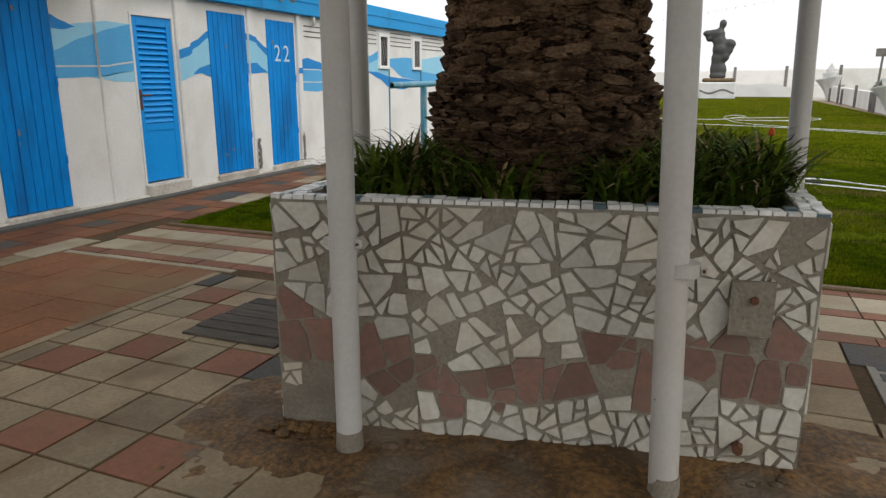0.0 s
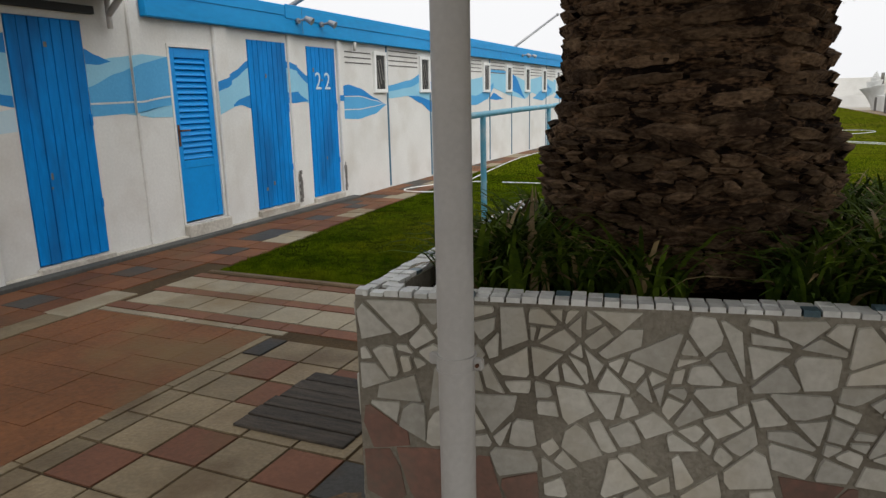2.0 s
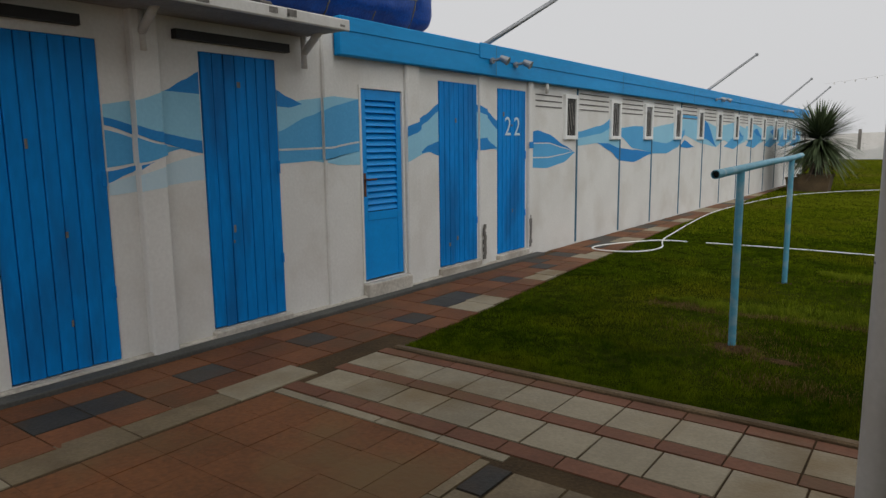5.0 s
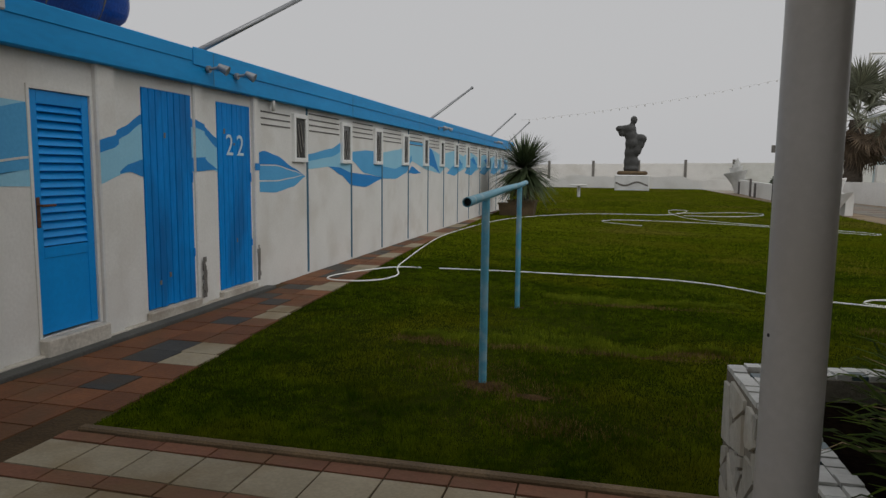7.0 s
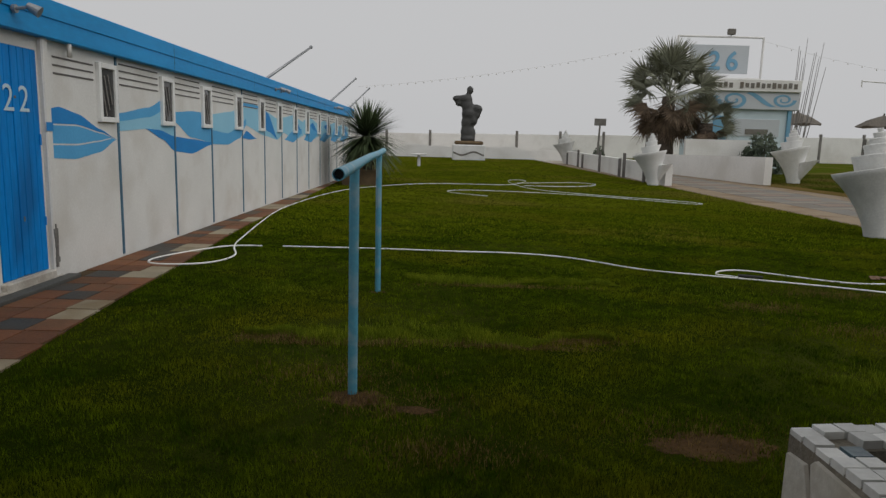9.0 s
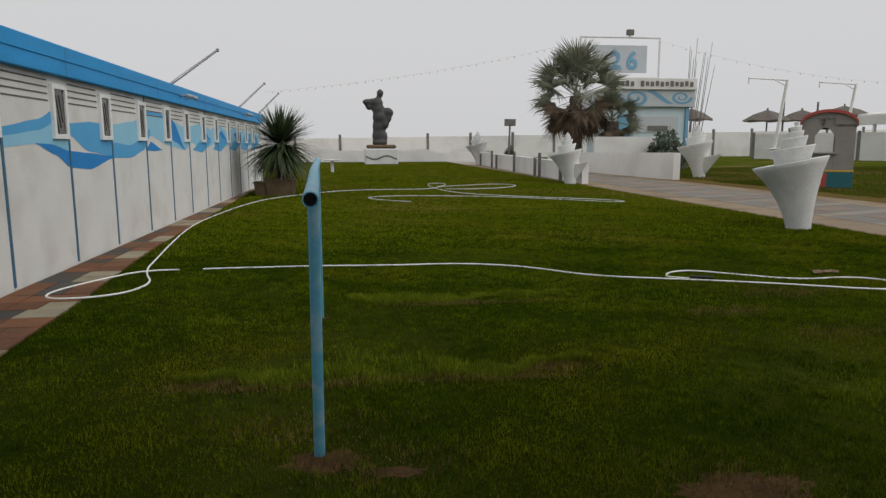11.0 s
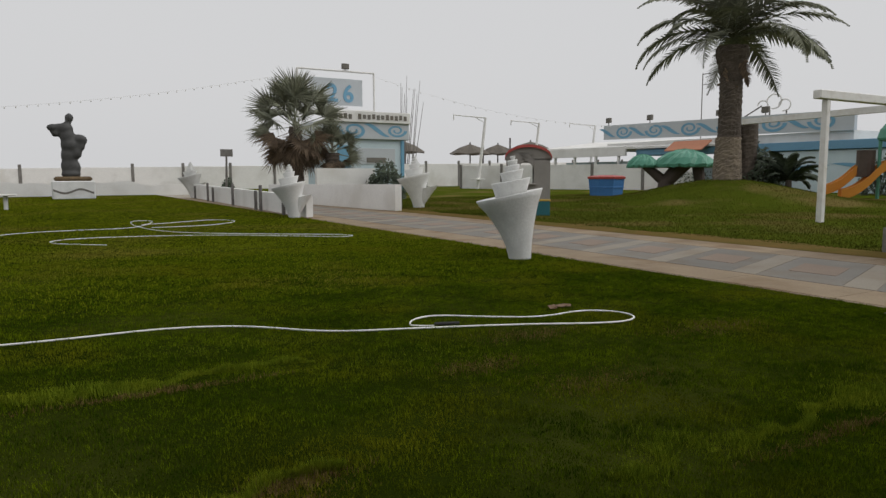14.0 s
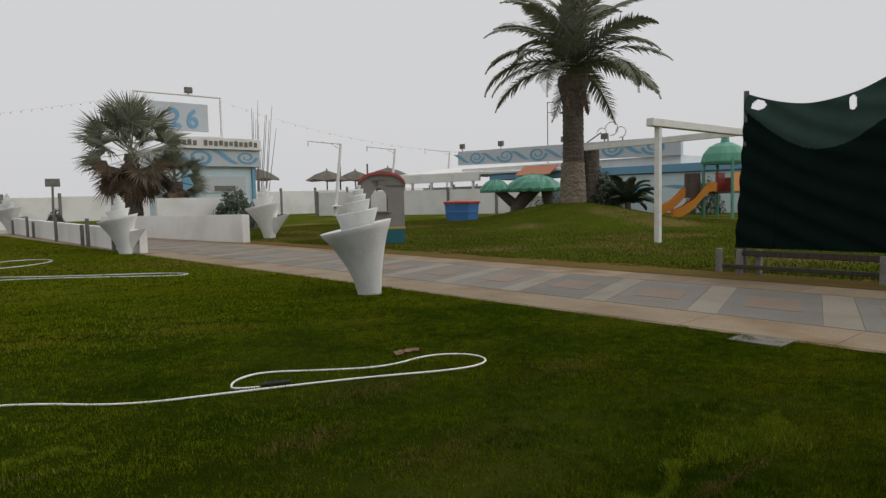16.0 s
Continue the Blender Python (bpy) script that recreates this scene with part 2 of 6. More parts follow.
M["bronze"] = material("bronze", (0.07, 0.07, 0.0672), (0.0448, 0.0448, 0.0434), 0.6, 2, 20, 0.3)
M["kiosk_blue"] = material("kiosk_blue", (0.56, 0.66, 0.69), (0.5, 0.6, 0.64), 0.7, 1, 15, 0.1)
M["sign_blue"] = material("sign_blue", (0.17, 0.36, 0.5), (0.14, 0.32, 0.46), 0.6, 1, 15, 0.05)
M["sign_pale"] = material("sign_pale", (0.5, 0.53, 0.55), (0.46, 0.49, 0.51), 0.6, 1, 15, 0.05)
M["roof_blue"] = material("roof_blue", (0.16, 0.33, 0.47), (0.13, 0.28, 0.41), 0.6, 1, 15, 0.05)
M["thatch"] = material("thatch", (0.182, 0.161, 0.133), (0.105, 0.0924, 0.0784), 0.95, 4, 20, 0.6)
M["play_grey"] = material("play_grey", (0.27, 0.25, 0.23), (0.23, 0.215, 0.195), 0.6, 3, 30, 0.05)
M["play_red"] = material("play_red", (0.42, 0.07, 0.06), (0.36, 0.06, 0.05), 0.45, 3, 30, 0.03)
M["play_teal"] = material("play_teal", (0.02, 0.13, 0.15), (0.017, 0.11, 0.13), 0.5, 3, 30, 0.03)
M["play_yellow"] = material("play_yellow", (0.5, 0.33, 0.06), (0.45, 0.3, 0.05), 0.5, 3, 30, 0.03)
M["play_blue"] = material("play_blue", (0.06, 0.19, 0.45), (0.05, 0.17, 0.41), 0.45, 3, 30, 0.03)
M["play_orange"] = material("play_orange", (0.62, 0.25, 0.03), (0.57, 0.22, 0.025), 0.45, 3, 30, 0.03)
M["play_green"] = material("play_green", (0.10, 0.32, 0.22), (0.08, 0.26, 0.18), 0.5, 3, 30, 0.1)
M["play_brown"] = material("play_brown", (0.10, 0.075, 0.06), (0.07, 0.052, 0.042), 0.7, 3, 30, 0.3)
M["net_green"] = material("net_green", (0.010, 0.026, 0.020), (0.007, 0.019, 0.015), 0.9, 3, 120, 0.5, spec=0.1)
M["net_top_backlit"] = material("net_top_backlit", (0.085, 0.135, 0.118), (0.06, 0.105, 0.09), 0.9, 3, 120, 0.5, spec=0.1)
M["weathered"] = material("weathered", (0.24, 0.23, 0.21), (0.14, 0.13, 0.12), 0.85, 4, 40, 0.4)
M["dead_leaf"] = material("dead_leaf", (0.2, 0.12, 0.07), (0.13, 0.08, 0.045), 0.8, 20, 90, 0.3)
M["canopy_roof"] = material("canopy_roof", (0.36, 0.35, 0.33), (0.27, 0.26, 0.245), 0.8, 3, 40, 0.3, stain=(0.16, 0.14, 0.12), stain_scale=2)
M["terrace_orange"] = material("terrace_orange", (0.5, 0.22, 0.13), (0.44, 0.19, 0.11), 0.7, 2, 20, 0.05)
glass = bpy.data.materials.new("window_glass")
glass.use_nodes = True
gb = glass.node_tree.nodes["Principled BSDF"]
gb.inputs["Base Color"].default_value = (0.05, 0.05, 0.05, 1)
gb.inputs["Roughness"].default_value = 0.12
M["glass"] = glass


# ---- building helpers ----
def mesh_of(name, bm, mats, smooth=False):
    me = bpy.data.meshes.new(name)
    bm.to_mesh(me)
    bm.free()
    for m in mats if isinstance(mats, (list, tuple)) else [mats]:
        me.materials.append(M[m])
    if smooth:
        me.shade_smooth()
    return me


def thing(name, label, category, at=None, group="", kind="", bm=None, mat=None, smooth=False):
    """A top-level thing: a mesh in world coordinates, or an Empty at its base."""
    ob = new(name, mesh_of(name, bm, mat, smooth) if bm else None)
    if at:
        ob.location = at
    return tagged(ob, label, category, group, kind)


def part(name, bm, mat, parent, label="", smooth=False, kind=""):
    ob = new(name, mesh_of(name, bm, mat, smooth))
    ob.parent = parent
    ob.matrix_parent_inverse = Matrix.Translation(-Vector(parent.location))
    return tagged(ob, label, kind=kind)


def piece(name, me, parent, m=None):
    ob = new(name, me)
    ob.parent = parent
    ob.matrix_parent_inverse = Matrix.Translation(-Vector(parent.location))
    if m:
        ob.matrix_basis = m
    return ob


def box(x0, x1, y0, y1, z0, z1, bev=0.0, bm=None):
    bm = bm or bmesh.new()
    old = set(bm.verts)
    r = bmesh.ops.create_cube(bm, size=1)
    for v in r["verts"]:
        v.co = Vector(((x0 + x1) / 2 + v.co.x * (x1 - x0), (y0 + y1) / 2 + v.co.y * (y1 - y0), (z0 + z1) / 2 + v.co.z * (z1 - z0)))
    if bev:
        es = [e for e in bm.edges if e.verts[0] not in old]
        bmesh.ops.bevel(bm, geom=es, offset=bev, segments=1, affect="EDGES", profile=0.7)
    return bm


def tube(p0, p1, r0, r1=None, seg=16, bm=None, caps=True):
    bm = bm or bmesh.new()
    r1 = r0 if r1 is None else r1
    p0, p1 = Vector(p0), Vector(p1)
    d = p1 - p0
    m = Matrix.Translation((p0 + p1) / 2) @ d.to_track_quat("Z", "Y").to_matrix().to_4x4()
    bmesh.ops.create_cone(bm, cap_ends=caps, segments=seg, radius1=r0, radius2=r1, depth=d.length, matrix=m)
    return bm


def ball(c, r, bm=None, sub=2, scale=(1, 1, 1), rot=None):
    bm = bm or bmesh.new()
    m = Matrix.Translation(c) @ (rot or Matrix()) @ Matrix.Diagonal((r * scale[0], r * scale[1], r * scale[2], 1))
    bmesh.ops.create_icosphere(bm, subdivisions=sub, radius=1, matrix=m)
    return bm


def loft(rings, bm=None, caps=True):
    """Closed rings of points joined in turn."""
    bm = bm or bmesh.new()
    vs = [[bm.verts.new(p) for p in ring] for ring in rings]
    k = len(vs[0])
    for a, b in zip(vs, vs[1:]):
        for i in range(k):
            bm.faces.new((a[i], a[(i + 1) % k], b[(i + 1) % k], b[i]))
    if caps:
        bm.faces.new(vs[0][::-1])
        bm.faces.new(vs[-1])
    return bm


def pydata(name, verts, faces, mats, smooth=False):
    me = bpy.data.meshes.new(name)
    me.from_pydata(verts, [], faces)
    for m in mats if isinstance(mats, (list, tuple)) else [mats]:
        me.materials.append(M[m])
    if smooth:
        me.shade_smooth()
    return me


def hose_curve(name, pts, r, mat, label, category, z=0.02):
    """A round hose or cable through the given points."""
    cu = bpy.data.curves.new(name, "CURVE")
    cu.dimensions, cu.bevel_depth, cu.bevel_resolution, cu.resolution_u = "3D", r, 3, 8
    sp = cu.splines.new("NURBS")
    sp.points.add(len(pts) - 1)
    for q, p in zip(sp.points, pts):
        q.co = (p[0], p[1], p[2] if len(p) > 2 else z, 1)
    sp.use_endpoint_u, sp.order_u = True, 3
    cu.materials.append(M[mat])
    return tagged(new(name, cu), label, category)


def lerp_at(pts, y):
    """Smooth value at y through (y, value) pairs."""
    if y <= pts[0][0]:
        return pts[0][1]
    for (a, u), (b, v) in zip(pts, pts[1:]):
        if y <= b:
            s = (y - a) / (b - a)
            s = s * s * (3 - 2 * s) * 0.5 + s * 0.5
            return u + (v - u) * s
    return pts[-1][1]


# ---- ground ----
def lawn_left(y):
    """Where the cabin path meets the lawn."""
    return lerp_at([(-3.4, 1.27), (0.4, 0.93), (5, 0.6), (18, 0.2), (24, 0.1)], y)


thing("ground", "pale beach sand ground reaching into the fog", "ground", kind="structure", bm=box(-2500, 2500, -2500, 2500, -0.6, -0.05), mat="sand")

bm = bmesh.new()
ys = [-3.35 + 0.5 * i for i in range(0, 130)]
left = [bm.verts.new((lawn_left(y) if y < 22 else -6.0, y, 0.0)) for y in ys]
right = [bm.verts.new((11.75, y, 0.0)) for y in ys]
for i in range(len(ys) - 1):
    bm.faces.new((left[i], right[i], right[i + 1], left[i + 1]))
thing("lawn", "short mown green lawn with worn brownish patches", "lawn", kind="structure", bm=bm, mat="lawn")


def mound(x, y):
    """Height of the play lawn, with the palm's mound."""
    d2 = ((x - 34.6) / 4.6) ** 2 + ((y - 19.4) / 5.2) ** 2
    return 1.25 * math.exp(-d2 * 1.1)


bm = bmesh.new()
grid = {}
for i in range(61):
    for j in range(81):
        x, y = 16.3 + i * 0.75, -14 + j * 1.15
        grid[i, j] = bm.verts.new((x, y, mound(x, y) + 0.02 * noise.noise((x * 0.4, y * 0.4, 0)) * min(1, i / 3)))
for i in range(60):
    for j in range(80):
        bm.faces.new((grid[i, j], grid[i + 1, j], grid[i + 1, j + 1], grid[i, j + 1]))
thing("play_lawn", "worn green lawn with a low grassy mound", "lawn", kind="structure", bm=bm, mat="lawn_worn", smooth=True)


def blades(name, n, place, height, mat, label, seed, lean=0.7, width=0.0026, ground=None):
    """Many single grass blades in one mesh."""
    rs = np.random.RandomState(seed)
    xy = place(rs, n)
    n = len(xy)
    # tufts: blade height follows a patchy pattern a hand's width across, with gaps between
    gx, gy = xy[:, 0], xy[:, 1]
    tuft = np.sin(gx * 23 + 2.2 * np.sin(gy * 9.1)) + np.sin(gy * 19 + 2.5 * np.sin(gx * 7.3)) + 1.2 * np.sin(gx * 5.1 + gy * 6.7 + 1.7 * np.sin(gx * 2.9 - gy * 1.3))
    h = height * rs.uniform(0.5, 1.25, n) * np.clip(1.0 + 0.24 * tuft, 0.3, 1.8)
    a, b = rs.uniform(0, 6.283, n), rs.uniform(0, 6.283, n)
    w = width * rs.uniform(0.7, 1.4, n)
    v = np.zeros((n, 3, 3))
    v[:, 0, 0], v[:, 0, 1] = xy[:, 0] + np.cos(a) * w, xy[:, 1] + np.sin(a) * w
    v[:, 1, 0], v[:, 1, 1] = xy[:, 0] - np.cos(a) * w, xy[:, 1] - np.sin(a) * w
    v[:, 2, 0] = xy[:, 0] + np.cos(b) * h * lean * rs.uniform(0, 1, n)
    v[:, 2, 1] = xy[:, 1] + np.sin(b) * h * lean * rs.uniform(0, 1, n)
    v[:, 2, 2] = h
    v[:, :2, 2] = -0.003
    if ground:
        v[:, :, 2] += ground(xy)[:, None]
    me = bpy.data.meshes.new(name)
    me.vertices.add(3 * n), me.loops.add(3 * n), me.polygons.add(n)
    me.vertices.foreach_set("co", v.ravel())
    me.loops.foreach_set("vertex_index", np.arange(3 * n))
    me.polygons.foreach_set("loop_start", np.arange(0, 3 * n, 3))
    me.polygons.foreach_set("loop_total", np.full(n, 3))
    me.update()
    me.materials.append(M[mat])
    return tagged(new(name, me), label, "grass", kind="stuff")


def near_lawn(rs, n):
    y = -3.33 + 13 * rs.uniform(0, 1, n) ** 1.8
    x0 = np.interp(y, [-3.4, 0.4, 5, 18], [1.27, 0.93, 0.6, 0.2])
    x = x0 + (11.7 - x0) * rs.uniform(0, 1, n) ** 0.9
    keep = ~((x > 4.3) & (x < 6.2) & (y < -4.0))
    thin = rs.uniform(0.2, 1.0, n)
    for cx, cy, rx, ry in ((3.22, -2.07, 0.2, 0.14), (3.6, -2.2, 0.22, 0.09), (5.0, -2.55, 0.38, 0.17)):
        keep &= ((x - cx) / rx) ** 2 + ((y - cy) / ry) ** 2 > thin
    return np.stack([x, y], 1)[keep]


def far_lawn(rs, n):
    y = 4.0 + 51 * rs.uniform(0, 1, n) ** 1.2
    y = np.where(y < 10, y + 5 * rs.uniform(0, 1, n) ** 2, y)
    x0 = np.interp(y, [5, 18, 21.9, 22], [0.6, 0.2, 0.1, -5.8])
    return np.stack([x0 + (11.7 - x0) * rs.uniform(0, 1, n), y], 1)


blades("grass", 340000, far_lawn, 0.03, "grass_far_hazed", "short olive green far lawn grass blades, paled like haze", 9, width=0.007)
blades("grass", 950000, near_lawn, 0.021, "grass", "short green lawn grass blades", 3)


def play_grass(rs, n):
    return np.stack([17.25 + 27 * rs.uniform(0, 1, n) ** 1.4, -6 + 42 * rs.uniform(0, 1, n)], 1)


def mound_of(xy):
    d2 = ((xy[:, 0] - 34.6) / 4.6) ** 2 + ((xy[:, 1] - 19.4) / 5.2) ** 2
    return 1.25 * np.exp(-d2 * 1.1)


blades("grass", 260000, play_grass, 0.045, "grass_rough", "rough olive grass on the play lawn", 19, width=0.01, ground=mound_of)


def ridge(x0, x1, y0, dy, slope=0.0):
    def place(rs, n):
        x = rs.uniform(x0, x1, n)
        wig = 0.06 * np.sin(x * 4.1) + 0.05 * np.sin(x * 9.7 + 1)
        edge = np.minimum(1, np.minimum(x - x0, x1 - x) / 0.5)
        return np.stack([x, y0 + slope * (x - x0) + wig + rs.normal(0, 1, n) * dy * edge * (0.6 + 0.5 * np.sin(x * 2.3))], 1)
    return place


blades("turf_seam", 11000, ridge(2.3, 4.95, -0.85, 0.13), 0.05, "grass_bright", "longer bright green grass along a turf seam", 5)
blades("turf_seam", 7000, ridge(3.3, 5.5, 1.2, 0.13), 0.045, "grass_bright", "longer bright green grass along a turf seam", 6)
blades("turf_seam", 8000, ridge(6.0, 9.2, -1.62, 0.14), 0.045, "grass_bright", "longer bright green grass along a turf seam", 7)


def clumps_at(*spots):
    def place(rs, n):
        k = rs.randint(0, len(spots), n)
        q = np.array(spots)[k]
        return np.stack([q[:, 0] + rs.normal(0, 1, n) * q[:, 2], q[:, 1] + rs.normal(0, 1, n) * q[:, 3]], 1)
    return place


blades("dry_grass", 14000, clumps_at((4.25, -1.06, 0.3, 0.025), (2.95, -1.08, 0.25, 0.025), (4.3, 0.95, 0.4, 0.03), (7.6, -1.85, 0.4, 0.03), (2.5, -0.97, 0.12, 0.05), (4.6, -0.88, 0.2, 0.05), (3.6, -1.0, 0.3, 0.04), (6.59, 0.34, 0.2, 0.1), (3.75, -2.7, 0.25, 0.1), (4.96, -2.45, 0.3, 0.16), (3.45, -2.15, 0.2, 0.12), (3.1, -1.7, 0.25, 0.15), (7.6, 1.0, 0.3, 0.12), (7.1, -0.4, 0.3, 0.15), (9.2, 0.3, 0.35, 0.15)), 0.03, "straw", "dry straw-coloured grass in the lawn", 15)
blades("turf_seam", 3500, clumps_at((8.55, -1.5, 0.35, 0.2), (6.2, 0.9, 0.5, 0.2), (4.9, 2.0, 0.5, 0.15), (2.3, 0.6, 0.3, 0.15)), 0.03, "grass_bright", "longer bright yellowish grass tuft in the lawn", 16)


def patch(name, x, y, rx, ry, mat, label, seed, z=0.002):
    """A flat, ragged patch of bare soil."""
    rnd = random.Random(seed)
    bm = bmesh.new()
    ring = []
    for i in range(40):
        a = i / 40 * math.tau
        k = 0.75 + 0.35 * noise.noise((math.cos(a) * 2.2 + seed, math.sin(a) * 2.2, seed)) + rnd.uniform(-0.1, 0.1)
        ring.append(bm.verts.new((x + rx * k * math.cos(a), y + ry * k * math.sin(a), z)))
    c = bm.verts.new((x, y, z + 0.006))
    for i in range(40):
        bm.faces.new((c, ring[i], ring[(i + 1) % 40]))
    return thing(name, label, "soil", kind="structure", bm=bm, mat=mat)


patch("soil_patch", 3.22, -2.05, 0.22, 0.16, "dirt", "bare brown soil round a rail post", 1)
patch("soil_patch", 3.55, -2.2, 0.16, 0.07, "dirt", "bare brown soil patch in the lawn", 2)
patch("soil_patch", 5.0, -2.55, 0.4, 0.2, "dirt", "bare brown soil patch in the lawn", 3)
patch("soil_patch", 3.1, 0.58, 0.1, 0.08, "dirt", "bare brown soil round a rail post", 4)

bm = bmesh.new()
prev = None
for i in range(150):
    y = -12 + i * 0.35
    row = (bm.verts.new((16.36, y, 0.009)), bm.verts.new((17.45 + 0.6 * noise.noise((y * 0.5, 3, 1)) + 0.25 * noise.noise((y * 2.1, 1, 4)), y, 0.022)))
    if prev:
        bm.faces.new((prev[0], prev[1], row[1], row[0]))
    prev = row
thing("verge", "worn brownish verge along the beach path", "verge", kind="structure", bm=bm, mat="verge")

# paving beds
thing("pavement", "dirty brown mortar bed of the paved yard", "pavement", kind="structure", bm=box(0.05, 11.7, -16, -3.36, -0.05, 0.004), mat="grout")
pavement = bpy.data.objects["pavement"]
bm = bmesh.new()
prev = None
for i in range(60):
    y = -3.36 + i * 0.45
    row = (bm.verts.new((0.05, y, 0.004)), bm.verts.new((lawn_left(y) - 0.005, y, 0.004)))
    if prev:
        bm.faces.new((prev[0], prev[1], row[1], row[0]))
    prev = row
thing("cabin_path", "narrow paved path of red and dark tiles along the cabins", "path", kind="structure", bm=bm, mat="grout")
cabin_path = bpy.data.objects["cabin_path"]
thing("beach_path", "wide patterned paved path of beige, grey and pink slabs", "path", kind="structure", bm=box(11.7, 16.4, -16, 46, -0.05, 0.002), mat="path_beige")
beach_path = bpy.data.objects["beach_path"]

# ---- cabins ----
DOORS = [(-5.42, -4.75, 0.06, 2.13), (-4.02, -3.33, 0.09, 2.13), (-2.36, -1.78, 0.17, 1.97), (-1.17, -0.45, 0.13, 2.12), (0.0, 0.67, 0.12, 2.11)]
JOINTS = [2.18, 3.8, 5.3, 6.95, 8.5, 10.0, 11.6, 13.1, 14.8, 16.4, 18.0, 19.6, 21.2]
WINDOWS = [(j - 0.45, j - 0.05, 1.51, 2.13) for j in JOINTS]
HOLES = sorted(DOORS + WINDOWS)
PILASTERS = [(-6.2, -6.0, 0.05), (-4.55, -4.36, 0.07), (-2.84, -2.71, 0.035), (-1.74, -1.53, 0.045), (-0.42, -0.27, 0.03), (0.70, 0.80, 0.05)]


def wall_along_y(x0, x1, y0, y1, z0, z1, holes):
    bm = bmesh.new()
    at = y0
    for a, b, lo, hi in holes:
        if a > at:
            box(x0, x1, at, a, z0, z1, bm=bm)
        if lo > z0:
            box(x0, x1, a, b, z0, lo, bm=bm)
        if hi < z1:
            box(x0, x1, a, b, hi, z1, bm=bm)
        at = b
    box(x0, x1, at, y1, z0, z1, bm=bm)
    return bm


bm = wall_along_y(-0.2, 0.0, -12, 21.6, -0.05, 2.5, HOLES)
for a, b, d in PILASTERS:
    box(-0.02, d, a, b, 0.0, 2.48, 0.012, bm=bm)
wall = thing("wall_west", "white plastered cabin wall with painted blue waves", "wall", kind="structure", bm=bm, mat="plaster")
thing("wall_cabin_back", "plain white back wall of the cabins", "wall", kind="structure", bm=box(-2.6, -2.4, -12, 21.6, -0.05, 2.5), mat="plaster")
thing("wall_cabin_end", "plain white end wall of the cabins", "wall", kind="structure", bm=box(-2.4, -0.2, 21.4, 21.6, -0.05, 2.5), mat="plaster")
thing("wall_cabin_start", "plain white end wall of the cabins", "wall", kind="structure", bm=box(-2.4, -0.2, -12, -11.8, -0.05, 2.5), mat="plaster")
thing("roof", "flat grey roof of the cabins", "roof", kind="structure", bm=box(-2.7, 0.02, -12, 21.7, 2.503, 2.545), mat="canopy_roof")

bm = box(0.0, 0.055, -12, 0.82, -0.04, 0.055, 0.01)
for a, b, lo, hi in DOORS:
    box(0.001, 0.09 if lo > 0.15 else 0.065, a - 0.03, b + 0.03, 0.0, lo - 0.004, 0.01, bm=bm)
thing("plinth", "chipped whitish concrete plinth below the cabin doors", "plinth", kind="structure", bm=bm, mat="plinth")
thing("kerb", "dark grey stone kerb along the cabin wall", "kerb", kind="structure", bm=box(0.057, 0.185, -12, 0.9, -0.04, 0.04, 0.006), mat="kerb_dark")


# painted waves
def surface_x(y):
    for a, b, d in PILASTERS:
        if a <= y <= b:
            return d
    return 0.0


def wave(top, low, mat, lift=0.0):
    y0, y1 = max(top[0][0], low[0][0]), min(top[-1][0], low[-1][0])
    n = max(2, int((y1 - y0) / 0.03))
    bm = bmesh.new()
    for i in range(n):
        a, b = y0 + (y1 - y0) * i / n, y0 + (y1 - y0) * (i + 1) / n
        x = surface_x((a + b) / 2) + 0.003 + lift
        ta, tb, la, lb = lerp_at(top, a), lerp_at(top, b), lerp_at(low, a), lerp_at(low, b)
        if ta - la < 0.002 and tb - lb < 0.002:
            continue
        bm.faces.new([bm.verts.new(p) for p in ((x, a, la), (x, b, lb), (x, b, max(tb, lb + 0.001)), (x, a, max(ta, la + 0.001)))])
    part("painted_wave", bm, mat, wall, {"paint_deep": "deep blue painted wave", "paint_mid": "mid blue painted wave", "paint_light": "light blue painted wave", "paint_pale": "very pale blue painted wave", "white_line": "thin white painted line"}[mat])


wave([(-6.0, 1.62), (-5.44, 1.5)], [(-6.0, 1.3), (-5.44, 1.28)], "paint_mid")
wave([(-4.74, 1.73), (-4.55, 1.76), (-4.29, 1.84), (-4.03, 1.83)], [(-4.74, 1.64), (-4.39, 1.53), (-4.03, 1.48)], "paint_light")
wave([(-4.30, 1.84), (-4.15, 1.92), (-4.03, 1.985)], [(-4.30, 1.838), (-4.03, 1.83)], "paint_deep", 0.001)
wave([(-4.74, 1.65), (-4.39, 1.56), (-4.03, 1.50)], [(-4.74, 1.60), (-4.39, 1.49), (-4.03, 1.41)], "paint_deep", 0.001)
wave([(-4.74, 1.57), (-4.39, 1.475), (-4.2, 1.45)], [(-4.74, 1.33), (-4.5, 1.36), (-4.2, 1.445)], "paint_mid")
wave([(-4.74, 1.305), (-4.5, 1.345), (-4.45, 1.36)], [(-4.74, 1.23), (-4.6, 1.285), (-4.45, 1.358)], "paint_deep", 0.001)
wave([(-4.74, 1.24), (-4.03, 1.40)], [(-4.74, 1.15), (-4.03, 1.22)], "paint_pale")
wave([(-3.33, 1.78), (-3.0, 1.84), (-2.7, 1.88), (-2.37, 1.87)], [(-3.33, 1.56), (-3.0, 1.69), (-2.7, 1.79), (-2.37, 1.86)], "paint_light")
wave([(-3.33, 1.90), (-3.22, 1.85), (-3.06, 1.80)], [(-3.33, 1.77), (-3.2, 1.765), (-3.06, 1.798)], "paint_deep", 0.001)
